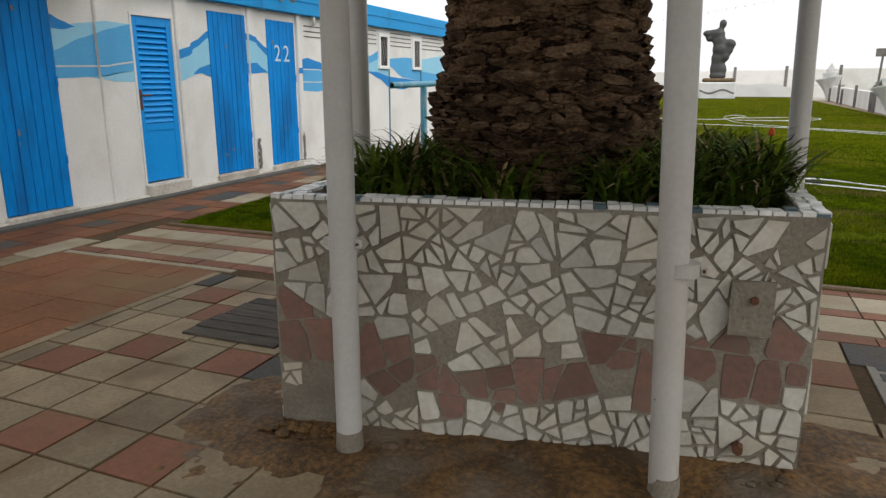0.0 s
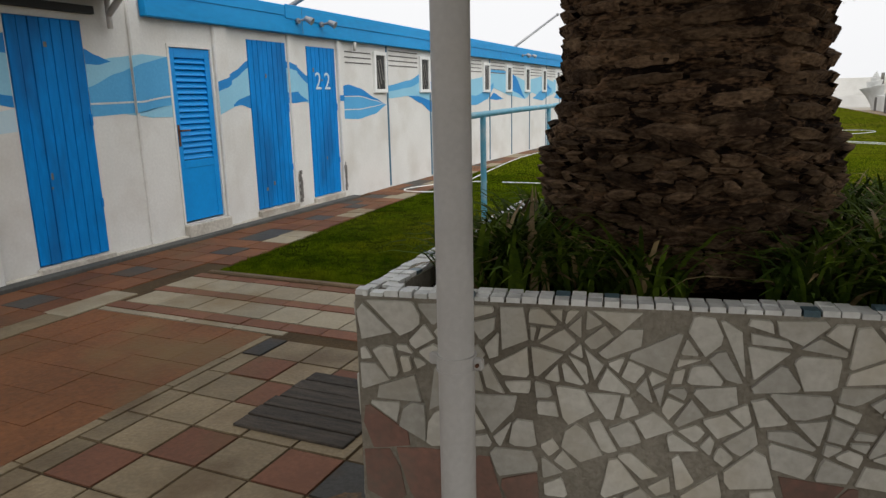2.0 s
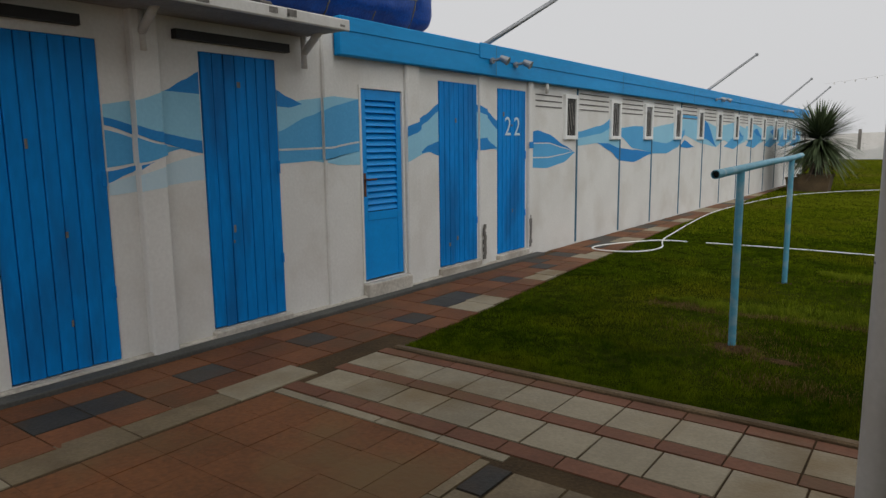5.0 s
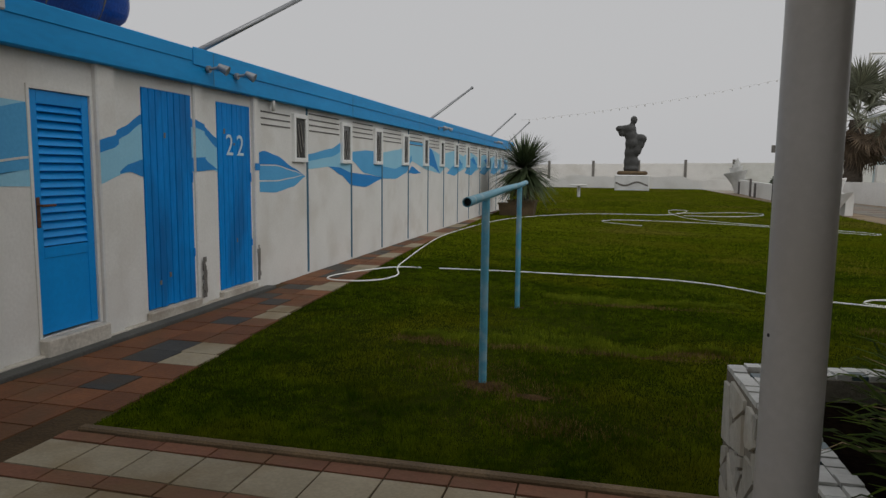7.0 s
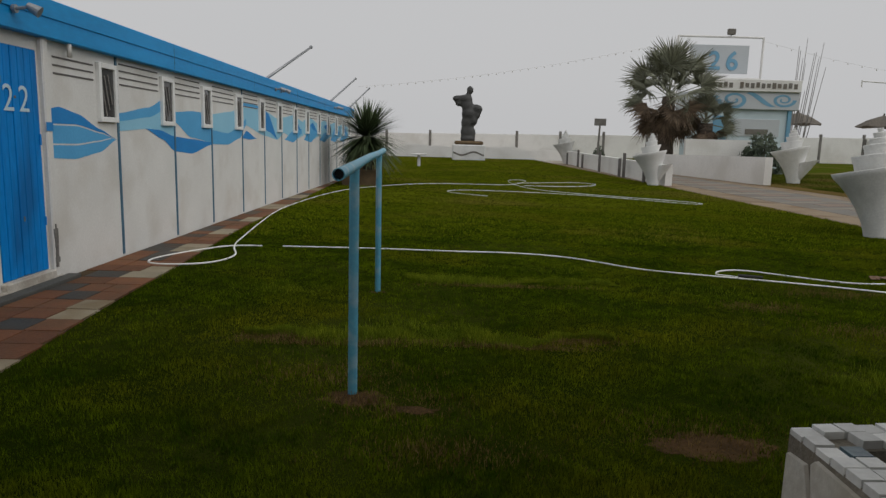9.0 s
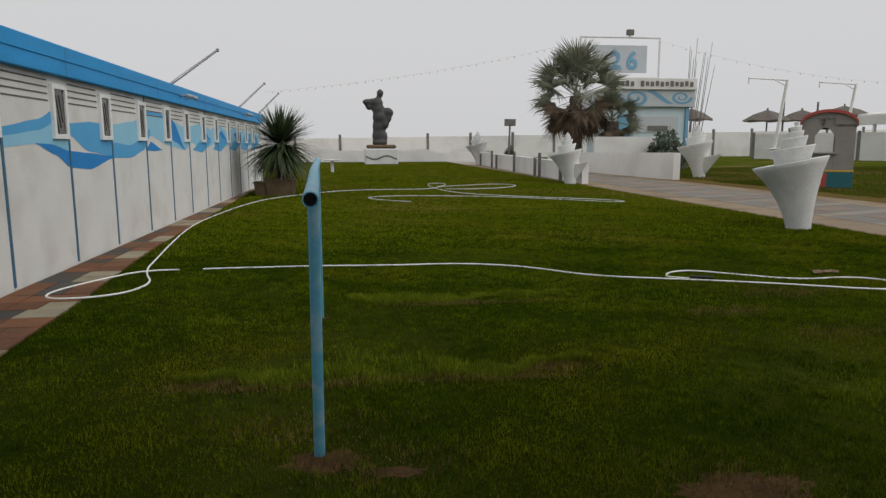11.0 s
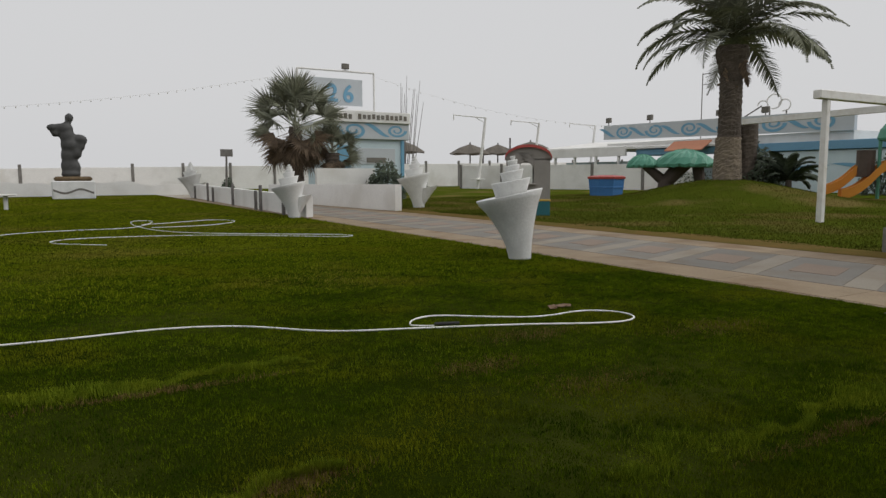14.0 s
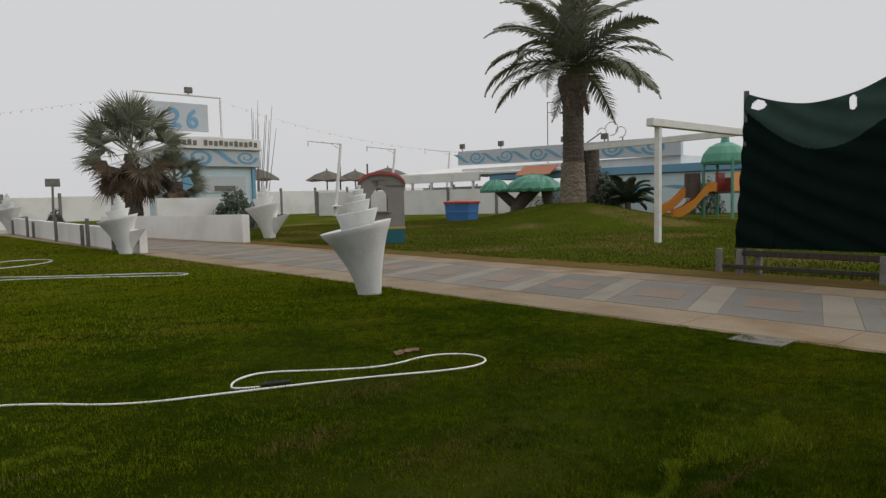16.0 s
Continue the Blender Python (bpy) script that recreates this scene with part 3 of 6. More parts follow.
wave([(-3.33, 1.57), (-3.0, 1.70), (-2.7, 1.80), (-2.37, 1.87)], [(-3.33, 1.435), (-2.8, 1.445), (-2.37, 1.495)], "paint_mid", 0.001)
wave([(-3.33, 1.418), (-2.8, 1.428), (-2.37, 1.478)], [(-3.33, 1.315), (-2.82, 1.335), (-2.37, 1.40)], "paint_mid")
wave([(-3.33, 1.435), (-2.8, 1.445), (-2.37, 1.495)], [(-3.33, 1.42), (-2.8, 1.43), (-2.37, 1.48)], "white_line", 0.002)
wave([(-2.95, 1.33), (-2.37, 1.40)], [(-2.95, 1.325), (-2.65, 1.285), (-2.37, 1.28)], "paint_light")
wave([(-1.77, 1.63), (-1.6, 1.67), (-1.4, 1.76), (-1.175, 1.88)], [(-1.77, 1.53), (-1.6, 1.57), (-1.4, 1.68), (-1.175, 1.80)], "paint_deep", 0.001)
wave([(-1.77, 1.53), (-1.6, 1.57), (-1.4, 1.68), (-1.175, 1.80)], [(-1.77, 1.28), (-1.5, 1.36), (-1.175, 1.40)], "paint_light")
wave([(-1.52, 1.36), (-1.35, 1.45), (-1.175, 1.49)], [(-1.52, 1.358), (-1.35, 1.385), (-1.175, 1.34)], "paint_deep", 0.001)
wave([(-0.45, 1.90), (-0.28, 1.86), (-0.002, 1.73)], [(-0.45, 1.82), (-0.28, 1.79), (-0.002, 1.63)], "paint_deep", 0.001)
wave([(-0.45, 1.82), (-0.28, 1.79), (-0.002, 1.63)], [(-0.45, 1.50), (-0.2, 1.45), (-0.002, 1.38)], "paint_light")
wave([(-0.45, 1.52), (-0.25, 1.53), (-0.12, 1.46), (-0.002, 1.41)], [(-0.45, 1.385), (-0.002, 1.405)], "paint_deep", 0.001)
wave([(0.69, 1.48), (0.8, 1.48)], [(0.69, 1.40), (0.8, 1.40)], "paint_deep", 0.001)
wave([(0.80, 1.60), (1.0, 1.63), (1.32, 1.58), (1.78, 1.43), (2.12, 1.33)], [(0.80, 1.47), (1.3, 1.47), (1.8, 1.40), (2.12, 1.328)], "paint_deep")
wave([(0.80, 1.455), (1.3, 1.455), (1.8, 1.385), (2.12, 1.325)], [(0.80, 1.15), (1.25, 1.13), (1.75, 1.19), (2.12, 1.32)], "paint_mid")
wave([(0.80, 1.285), (1.3, 1.28), (1.7, 1.31), (2.0, 1.34)], [(0.80, 1.27), (1.3, 1.265), (1.7, 1.297), (2.0, 1.33)], "white_line", 0.001)
wave([(2.2, 1.62), (3.0, 1.72), (3.78, 1.96)], [(2.2, 1.53), (3.0, 1.60), (3.78, 1.80)], "paint_mid", 0.001)
wave([(2.2, 1.53), (3.0, 1.60), (3.78, 1.80)], [(2.2, 1.42), (3.0, 1.46), (3.78, 1.36)], "paint_light")
wave([(2.9, 1.46), (3.3, 1.45), (3.8, 1.37), (4.4, 1.34), (5.28, 1.29)], [(2.9, 1.455), (3.4, 1.33), (3.8, 1.17), (4.43, 1.13), (5.28, 1.255)], "paint_deep", 0.001)
wave([(3.83, 1.70), (4.5, 1.74), (5.28, 1.73)], [(3.83, 1.56), (4.4, 1.36), (5.28, 1.29)], "paint_mid")
wave([(5.33, 1.73), (6.2, 1.80), (6.95, 1.90)], [(5.33, 1.45), (6.2, 1.42), (6.95, 1.62)], "paint_light")
wave([(5.33, 1.48), (6.1, 1.44), (6.8, 1.56), (7.2, 1.72)], [(5.33, 1.26), (6.1, 1.25), (6.8, 1.36), (7.2, 1.60)], "paint_mid", 0.001)
wave([(6.98, 1.40), (7.2, 1.5), (7.9, 1.36)], [(6.98, 1.36), (7.4, 1.34), (7.9, 1.355)], "paint_deep", 0.002)
wave([(7.0, 1.92), (8.5, 1.93), (9.6, 1.80), (10.2, 1.85)], [(7.0, 1.62), (8.5, 1.42), (9.6, 1.34), (10.2, 1.5)], "paint_light")
wave([(7.0, 2.0), (7.9, 2.0), (8.45, 1.94)], [(7.0, 1.93), (7.9, 1.94), (8.45, 1.93)], "paint_mid", 0.001)
wave([(8.5, 1.95), (8.8, 1.88), (9.6, 1.36)], [(8.5, 1.55), (8.9, 1.5), (9.6, 1.35)], "paint_deep", 0.002)
for y0, kind_ in ((10.2, 0), (12.4, 1), (14.6, 0), (16.6, 1), (18.6, 0)):
    wave([(y0, 1.85), (y0 + 1.0, 1.93), (y0 + 2.2, 1.80)], [(y0, 1.5), (y0 + 1.1, 1.33), (y0 + 2.2, 1.45)], "paint_light")
    wave([(y0 + 0.1, 1.36), (y0 + 0.9, 1.55 + 0.2 * kind_), (y0 + 2.0, 1.62)], [(y0 + 0.1, 1.34), (y0 + 1.0, 1.28), (y0 + 2.0, 1.5)], "paint_mid", 0.001)
    wave([(y0 + 0.9, 1.75), (y0 + 1.3, 1.82), (y0 + 1.9, 1.6)], [(y0 + 0.9, 1.74), (y0 + 1.4, 1.62), (y0 + 1.9, 1.58)], "paint_deep", 0.002)


def plank_door(y0, y1, z0, z1, n, lean, seed):
    rnd = random.Random(seed)
    d = thing("cabin_door", "closed worn blue plank cabin door", "door", at=(0, (y0 + y1) / 2, z0), group="cabin doors")
    part("backing", box(-0.05, -0.02, y0 + 0.004, y1 - 0.004, z0 + 0.004, z1 - 0.004), "door_blue", d)
    w = (y1 - y0 - 0.008) / n
    for i in range(n):
        a = y0 + 0.004 + i * w
        part("plank", box(-0.021, 0.012 + rnd.uniform(-0.003, 0.003), a + 0.003, a + w - 0.003, z0 + 0.004 + rnd.uniform(0, 0.012), z1 - 0.004, 0.004), "door_blue", d)
    for k in range(3):
        yy, zz = y0 + rnd.uniform(0.05, 0.6) * (y1 - y0), rnd.uniform(0.3, 1.9)
        part("paint_chip", box(0.0125, 0.0165, yy, yy + rnd.uniform(0.012, 0.03), zz, zz + rnd.uniform(0.02, 0.06)), "weathered", d, "bare wood where paint has chipped")
    part("hinge_plate", box(0.012, 0.02, y1 - 0.035, y1 - 0.006, z0 + 1.15, z0 + 1.25, 0.002), "door_blue", d, "painted over hinge plate")
    part("hinge_plate", box(0.012, 0.02, y1 - 0.03, y1 - 0.006, z0 + 0.42, z0 + 0.5, 0.002), "door_blue", d, "painted over hinge plate")
    return d


plank_door(*DOORS[0], 7, 0, 1)
plank_door(*DOORS[1], 7, 0, 2)
plank_door(*DOORS[3], 8, 0, 3)
d22 = plank_door(*DOORS[4], 7, 0, 4)
tagged(d22, "closed worn blue plank cabin door numbered 22")
tx = bpy.data.curves.new("number", "FONT")
tx.body, tx.size, tx.extrude, tx.align_x, tx.space_character = "22", 0.32, 0.0015, "CENTER", 1.35
tx.materials.append(M["paint_pale"])
num = new("number", tx)
num.parent = d22
num.matrix_parent_inverse = Matrix.Translation(-Vector(d22.location))
num.matrix_basis = Matrix.Translation((0.0172, 0.33, 1.56)) @ Euler((radians(90), 0, radians(90))).to_matrix().to_4x4()
tagged(num, "pale painted number 22")

y0, y1, z0, z1 = DOORS[2]
d = thing("louvred_door", "closed bright blue louvred cabin door with a handle", "door", at=(0, (y0 + y1) / 2, z0), group="cabin doors")
bm = box(-0.05, -0.005, y0 + 0.003, y0 + 0.075, z0 + 0.02, z1 - 0.003, 0.003)
box(-0.05, -0.005, y1 - 0.075, y1 - 0.003, z0 + 0.02, z1 - 0.003, 0.003, bm=bm)
box(-0.05, -0.006, y0 + 0.075, y1 - 0.075, z1 - 0.1, z1 - 0.003, 0.003, bm=bm)
box(-0.05, -0.006, y0 + 0.075, y1 - 0.075, z0 + 0.58, z0 + 0.66, 0.003, bm=bm)
part("door_frame", bm, "louvre_blue", d)
part("lower_panel", box(-0.045, -0.012, y0 + 0.07, y1 - 0.07, z0 + 0.02, z0 + 0.59, 0.003), "louvre_blue", d)
part("backing", box(-0.055, -0.05, y0 + 0.003, y1 - 0.003, z0 + 0.02, z1 - 0.003), "strip_blue", d)
for i in range(17):
    zz = z0 + 0.672 + i * 0.061
    s = bmesh.new()
    bmesh.ops.create_cube(s, size=1, matrix=Matrix.Translation((-0.027, (y0 + y1) / 2, zz + 0.026)) @ Matrix.Rotation(radians(-32), 4, "Y") @ Matrix.Diagonal((0.009, y1 - y0 - 0.15, 0.066, 1)))
    part("louvre_slat", s, "louvre_blue", d)
kp = part("keyplate", box(-0.005, 0.001, y0 + 0.02, y0 + 0.055, 0.98, 1.2, 0.003), "rust", d, "rusty door keyplate")
hb = tube((0.0, y0 + 0.038, 1.14), (0.045, y0 + 0.038, 1.14), 0.008, seg=10)
tube((0.043, y0 + 0.03, 1.14), (0.043, y0 + 0.15, 1.14), 0.009, seg=10, bm=hb)
part("handle", hb, "rust", kp, "dull metal lever handle")
bm = box(0.0, 0.012, y0 - 0.025, y0, z0, z1 + 0.03)
box(0.0, 0.012, y1, y1 + 0.03, z0, z1 + 0.03, bm=bm)
box(0.0, 0.012, y0, y1, z1, z1 + 0.03, bm=bm)
part("casing", bm, "plaster", d)

# gnawed plaster corners beside the doors
for yy, zz in ((-0.36, 0.32), (0.74, 0.33)):
    bm = bmesh.new()
    for k in range(9):
        r_ = random.Random(k + int(yy * 10))
        box(0.049, 0.053 + 0.004, yy - 0.02 + r_.uniform(-0.015, 0.015), yy + 0.025 + r_.uniform(-0.015, 0.015), zz - 0.2 + k * 0.045, zz - 0.15 + k * 0.045, bm=bm)
    part("bare_patch", bm, "weathered", wall, "chipped plaster with bare render")

for i, (a, b, lo, hi) in enumerate(WINDOWS):
    w = thing("window_%d" % (i + 1), "small white framed cabin window with blinds", "window", at=(0, (a + b) / 2, lo), kind="structure")
    fr = box(-0.06, 0.045, a, a + 0.055, lo, hi, 0.004)
    box(-0.06, 0.045, b - 0.055, b, lo, hi, 0.004, bm=fr)
    box(-0.06, 0.045, a + 0.055, b - 0.055, lo, lo + 0.055, 0.004, bm=fr)
    box(-0.06, 0.045, a + 0.055, b - 0.055, hi - 0.055, hi, 0.004, bm=fr)
    wf = part("window_frame", fr, "frame_white", w)
    part("pane", box(0.016, 0.022, a + 0.055, b - 0.055, lo + 0.055, hi - 0.055), "glass", wf)
    s = bmesh.new()
    for k in range(3):
        bmesh.ops.create_cube(s, size=1, matrix=Matrix.Translation((0.027, a + 0.11 + 0.07 * k, (lo + hi) / 2 + 0.04 * (k - 1))) @ Matrix.Rotation(radians(14), 4, "X") @ Matrix.Diagonal((0.006, 0.022, 0.42 - 0.05 * k, 1)))
    part("blind_strip", s, "weathered", wf, "pale tilted blind strips")

prevj = 0.86
for i, j in enumerate(JOINTS):
    v = thing("wall_vent", "row of narrow dark ventilation slits in the plaster", "vent", at=(0, j, 1.9), group="wall vents")
    for k in range(3 + (i > 0)):
        z = 1.93 + 0.075 * k
        part("vent_slit", box(-0.002, 0.006, prevj + 0.08, j - 0.5, z, z + 0.016), "post_dark", v)
    part("door_joint", box(0.0, 0.012, j - 0.022, j + 0.018, 0.02, 2.26 if i % 3 == 0 else 1.55), "strip_blue", wall, "dark blue painted joint strip")
    prevj = j

# fascia, canopy and fittings
fb = box(0.003, 0.10, -2.68, 21.7, 2.225, 2.555, 0.01)
fascia = thing("fascia", "bright blue painted wooden roof fascia boards", "fascia", kind="structure", bm=fb, mat="fascia_blue")
part("fascia_board", box(0.10, 0.112, -0.53, 21.69, 2.40, 2.565, 0.004), "fascia_blue", fascia)
part("fascia_board", box(0.10, 0.109, -2.67, -0.54, 2.43, 2.55, 0.004), "fascia_blue", fascia)
for yj in (-0.2, 3.6, 7.4, 11.2, 15.0):
    part("board_joint", box(0.112, 0.1135, yj, yj + 0.008, 2.235, 2.55), "strip_blue", fascia)
can = thing("canopy", "weathered concrete canopy slab over the cabin doors", "canopy", kind="structure", bm=box(0.003, 0.5, -12, -3.02, 2.335, 2.41, 0.01), mat="canopy_roof")
part("front_lip", box(0.5, 0.53, -12, -3.01, 2.33, 2.415, 0.008), "white_paint", can, "chipped white painted edge")
rnd = random.Random(44)
for k in range(26):
    yy = rnd.uniform(-6.5, -3.1)
    part("paint_chip", box(0.53, 0.5325, yy, yy + rnd.uniform(0.02, 0.1), 2.345 + rnd.uniform(0, 0.05), 2.355 + rnd.uniform(0.01, 0.055)), "weathered", can, "bare grey concrete where paint has flaked")
rl = thing("rolled_awning", "dark folded awning frame lying on the canopy", "awning", at=(0.1, -4.2, 2.41))
part("roll", tube((0.1, -6.2, 2.50), (0.1, -3.5, 2.50), 0.05, seg=12), "black", rl)
part("end_bracket", box(0.04, 0.17, -3.56, -3.46, 2.412, 2.53, 0.01), "post_dark", rl)
part("arm", box(0.14, 0.19, -5.2, -3.5, 2.44, 2.475, 0.006), "post_dark", rl)
for a, b in ((-5.9, -4.86), (-4.22, -3.22)):
    bm = box(0.003, 0.06, a, b, 2.19, 2.255)
    tagged(thing("awning_box", "dark rolled awning fixed above a cabin door", "awning", bm=bm, mat="black"))
for yy in (-4.47, -3.07):
    bm = tube((0.06, yy, 2.08), (0.06, yy, 2.34), 0.025, seg=10)
    tube((0.06, yy, 2.2), (0.26, yy, 2.36), 0.03, seg=10, bm=bm)
    thing("bracket", "white painted pipe bracket under the canopy", "bracket", bm=bm, mat="white_paint", smooth=True)
rings = []
for k in range(45):
    u = k / 44
    y = -3.55 + 2.55 * u
    end = min(1.0, (1 - abs(2 * u - 1)) / 0.16)
    r = 0.25 + 0.75 * math.sqrt(max(0.0, 1 - (1 - end) ** 2))
    pinch = 1 - 0.05 * sum(math.exp(-((y - q) / 0.03) ** 2) for q in (-2.55, -1.95, -1.4))
    ring = []
    for q in range(56):
        a = q / 56 * math.tau
        cx, cz = math.copysign(abs(math.cos(a)) ** 0.75, math.cos(a)), math.copysign(abs(math.sin(a)) ** 0.75, math.sin(a))
        d = 1 + 0.05 * noise.noise((y * 4, cx * 3, cz * 3)) + 0.03 * noise.noise((y * 13, cx * 7, cz * 7))
        ring.append((-0.47 + 0.4 * cx * r * pinch * d, y, max(2.546, 2.93 + 0.385 * cz * r * pinch * d)))
    rings.append(ring)
tank = thing("tarpaulin_bundle", "bundle wrapped in bright blue tarpaulin tied with rope on the roof", "bundle", at=(-0.47, -2.0, 2.546))
part("tarpaulin", loft(rings), "tank_blue", tank, smooth=True)
for yy in (-2.55, -1.95, -1.4):
    bm = bmesh.new()
    for q in range(24):
        pa, pb = ((-0.47 + 0.385 * math.copysign(abs(math.cos(a)) ** 0.75, math.cos(a)), yy + 0.03 * math.sin(3 * a), max(2.55, 2.93 + 0.37 * math.copysign(abs(math.sin(a)) ** 0.75, math.sin(a)))) for a in (q / 24 * math.tau, (q + 1) / 24 * math.tau))
        tube(pa, pb, 0.008, seg=6, bm=bm)
    part("rope", bm, "weathered", tank, "pale grey rope")
bm = bmesh.new()
for q in range(20):
    pa, pb = ((-0.47 + 0.402 * math.sqrt(max(0.05, 1 - (abs(2 * u - 1)) ** 8)), -3.5 + 2.46 * u, 2.9 + 0.03 * math.sin(7 * u)) for u in (q / 20, (q + 1) / 20))
    tube(pa, pb, 0.008, seg=6, bm=bm)
part("rope", bm, "weathered", tank, "pale grey rope")


def spot(y, z):
    o = thing("shower_head", "small grey outdoor shower head on the fascia", "shower head", at=(0.1, y, z), group="fascia fittings")
    part("base_plate", tube((0.112, y, z), (0.14, y, z), 0.035, seg=14), "grey_metal", o)
    part("pipe_arm", tube((0.12, y, z), (0.26, y + 0.02, z + 0.02), 0.014, seg=10), "grey_metal", o)
    part("nozzle", tube((0.22, y + 0.02, z + 0.03), (0.31, y + 0.04, z - 0.02), 0.03, 0.048, 14), "grey_metal", o)


for y in (-0.3, 0.22, 9.0, 9.5, 16.8, 17.3):
    spot(y, 2.385)
for y in (-0.19, 8.85, 16.9, 21.3):
    o = thing("awning_pole", "slanting galvanised steel pole on the cabin roof", "pole", at=(-0.05, y, 2.66), group="roof poles")
    tip = (0.56, 1.55, 3.62) if y < 0 else (0.54, y + 1.85, 3.48)
    part("pole", tube((-0.08, y - 0.1, 2.53), tip, 0.03, 0.025, 10), "grey_metal", o, smooth=True)
    part("end_cap", ball(tip, 0.045, sub=1), "grey_metal", o)
thing("downpipe", "short white overflow pipe below the fascia", "pipe", bm=tube((0.07, 1.12, 2.1), (0.07, 1.12, 2.25), 0.022, seg=12), mat="white_paint", smooth=True)

# ---- planter ----
PC = [Vector((4.39, -6.15, 0)), Vector((6.19, -5.82, 0)), Vector((6.12, -4.2, 0)), Vector((4.33, -4.41, 0))]
PH = 0.90
planter = thing("planter", "raised planter faced with broken white marble mosaic", "planter", at=(5.25, -5.15, 0))
TH = 0.085
inner = []
for i in range(4):
    a, b, c = PC[i - 1], PC[i], PC[(i + 1) % 4]
    inner.append(b + ((a - b).normalized() + (c - b).normalized()) * TH)
for i in range(4):
    a, b, ia, ib = PC[i], PC[(i + 1) % 4], inner[i], inner[(i + 1) % 4]
    bm = loft([[(p.x, p.y, -0.03) for p in (a, b, ib, ia)], [(p.x, p.y, PH - 0.012) for p in (a, b, ib, ia)]])
    part("planter_wall", bm, "mortar", planter, "grey mortar wall core")
bm = loft([[(p.x, p.y, -0.02) for p in inner], [(p.x, p.y, 0.83) for p in inner]])
part("soil", bm, "soil", planter, "dark garden soil")


def clip(poly, p, n):
    """The part of a polygon on the inner side of a line through p with outward normal n."""
    res = []
    for i, a in enumerate(poly):
        b = poly[(i + 1) % len(poly)]
        da, db = (a - p).dot(n), (b - p).dot(n)
        if da <= 0:
            res.append(a)
        if (da < 0) != (db < 0) and abs(da - db) > 1e-9:
            res.append(a + (b - a) * (da / (da - db)))
    return res


def mosaic(a, b, size, seed, red_band, limit):
    """Broken stone pieces on the face from a to b, by splitting it again and again along slanting lines."""
    rnd = random.Random(seed)
    length = (b - a).length
    u = (b - a).normalized()
    nrm = Vector((u.y, -u.x, 0))
    todo = [[Vector((0.004, 0.0)), Vector((length - 0.004, 0.0)), Vector((length - 0.004, PH - 0.02)), Vector((0.004, PH - 0.02))]]
    done = []

    def in_band(c):
        return red_band and abs(c.y - lerp_at([(0.0, 0.42), (0.29, 0.33), (0.68, 0.22), (0.97, 0.27), (1.36, 0.37), (1.7, 0.39)], c.x)) < 0.09

    while todo:
        poly = todo.pop()
        area = abs(sum(poly[i].cross(poly[(i + 1) % len(poly)]) for i in range(len(poly)))) / 2
        c = sum(poly, Vector((0, 0))) / len(poly)
        goal = size * (3.4 if in_band(c) else 1.0) * rnd.choice((0.3, 0.6, 0.9, 1.2, 1.7))
        if area < goal:
            done.append((poly, c, area))
            continue
        i = max(range(len(poly)), key=lambda k: (poly[(k + 1) % len(poly)] - poly[k]).length)
        e = poly[(i + 1) % len(poly)] - poly[i]
        p = c + e * rnd.uniform(-0.14, 0.14)
        t = math.atan2(e.y, e.x) + rnd.gauss(0, 0.33)
        n = Vector((math.cos(t), math.sin(t)))
        one, two = clip(poly, p, n), clip(poly, p, -n)
        for q in (one, two):
            if len(q) >= 3:
                todo.append(q)
    for poly, c, area in done[:limit]:
        red = in_band(c)
        if rnd.random() < (0.15 if red else 0.05) or area < 0.0008:
            continue
        gap = 0.003 if red else rnd.uniform(0.003, 0.0065)
        sign = 1 if sum(poly[i].cross(poly[(i + 1) % len(poly)]) for i in range(len(poly))) > 0 else -1
        cut = poly
        for i in range(len(poly)):
            e = (poly[(i + 1) % len(poly)] - poly[i])
            if e.length < 1e-5:
                continue
            n = Vector((e.y, -e.x)).normalized() * sign
            tilt = rnd.uniform(-0.12, 0.12)
            n = Vector((n.x * math.cos(tilt) - n.y * math.sin(tilt), n.x * math.sin(tilt) + n.y * math.cos(tilt)))
            cut = clip(cut, poly[i] + e * 0.5 - n * gap, n)
        if len(cut) < 3:
            continue
        c = sum(cut, Vector((0, 0))) / len(cut)
        # knocked-off corners and a slight turn in the bed
        for q in list(cut):
            if rnd.random() < 0.55 and (q - c).length > 0.02:
                n = (q - c).normalized()
                lean = rnd.uniform(-0.5, 0.5)
                n = Vector((n.x * math.cos(lean) - n.y * math.sin(lean), n.x * math.sin(lean) + n.y * math.cos(lean)))
                got = clip(cut, c + (q - c) * rnd.uniform(0.80, 0.95), n)
                cut = got if len(got) >= 3 else cut
        turn = rnd.uniform(-0.07, 0.07)
        grow = rnd.uniform(0.985, 1.015)
        cut = [c + grow * Vector(((q - c).x * math.cos(turn) - (q - c).y * math.sin(turn), (q - c).x * math.sin(turn) + (q - c).y * math.cos(turn))) for q in cut]
        h = rnd.uniform(0.005, 0.010) * (0.5 if red else 1)
        low = [a + u * q.x + nrm * -0.002 + Vector((0, 0, q.y)) for q in cut]
        top = []
        for q in cut:
            k = c + (q - c) * (1 - 0.002 / max(0.02, (q - c).length))
            top.append(a + u * k.x + nrm * h + Vector((0, 0, k.y)))
        bm = loft([low, top])
        bmesh.ops.recalc_face_normals(bm, faces=bm.faces[:])
        piece("stone", mesh_of("stone", bm, "stone_red" if red else "stone_white"), planter)


mosaic(PC[0], PC[1], 0.0082, 11, True, 300)
mosaic(PC[3], PC[0], 0.011, 12, True, 200)
mosaic(PC[1], PC[2], 0.03, 13, False, 80)

rv = {"rim_tile": bmesh.new(), "rim_blue": bmesh.new()}
rnd = random.Random(5)
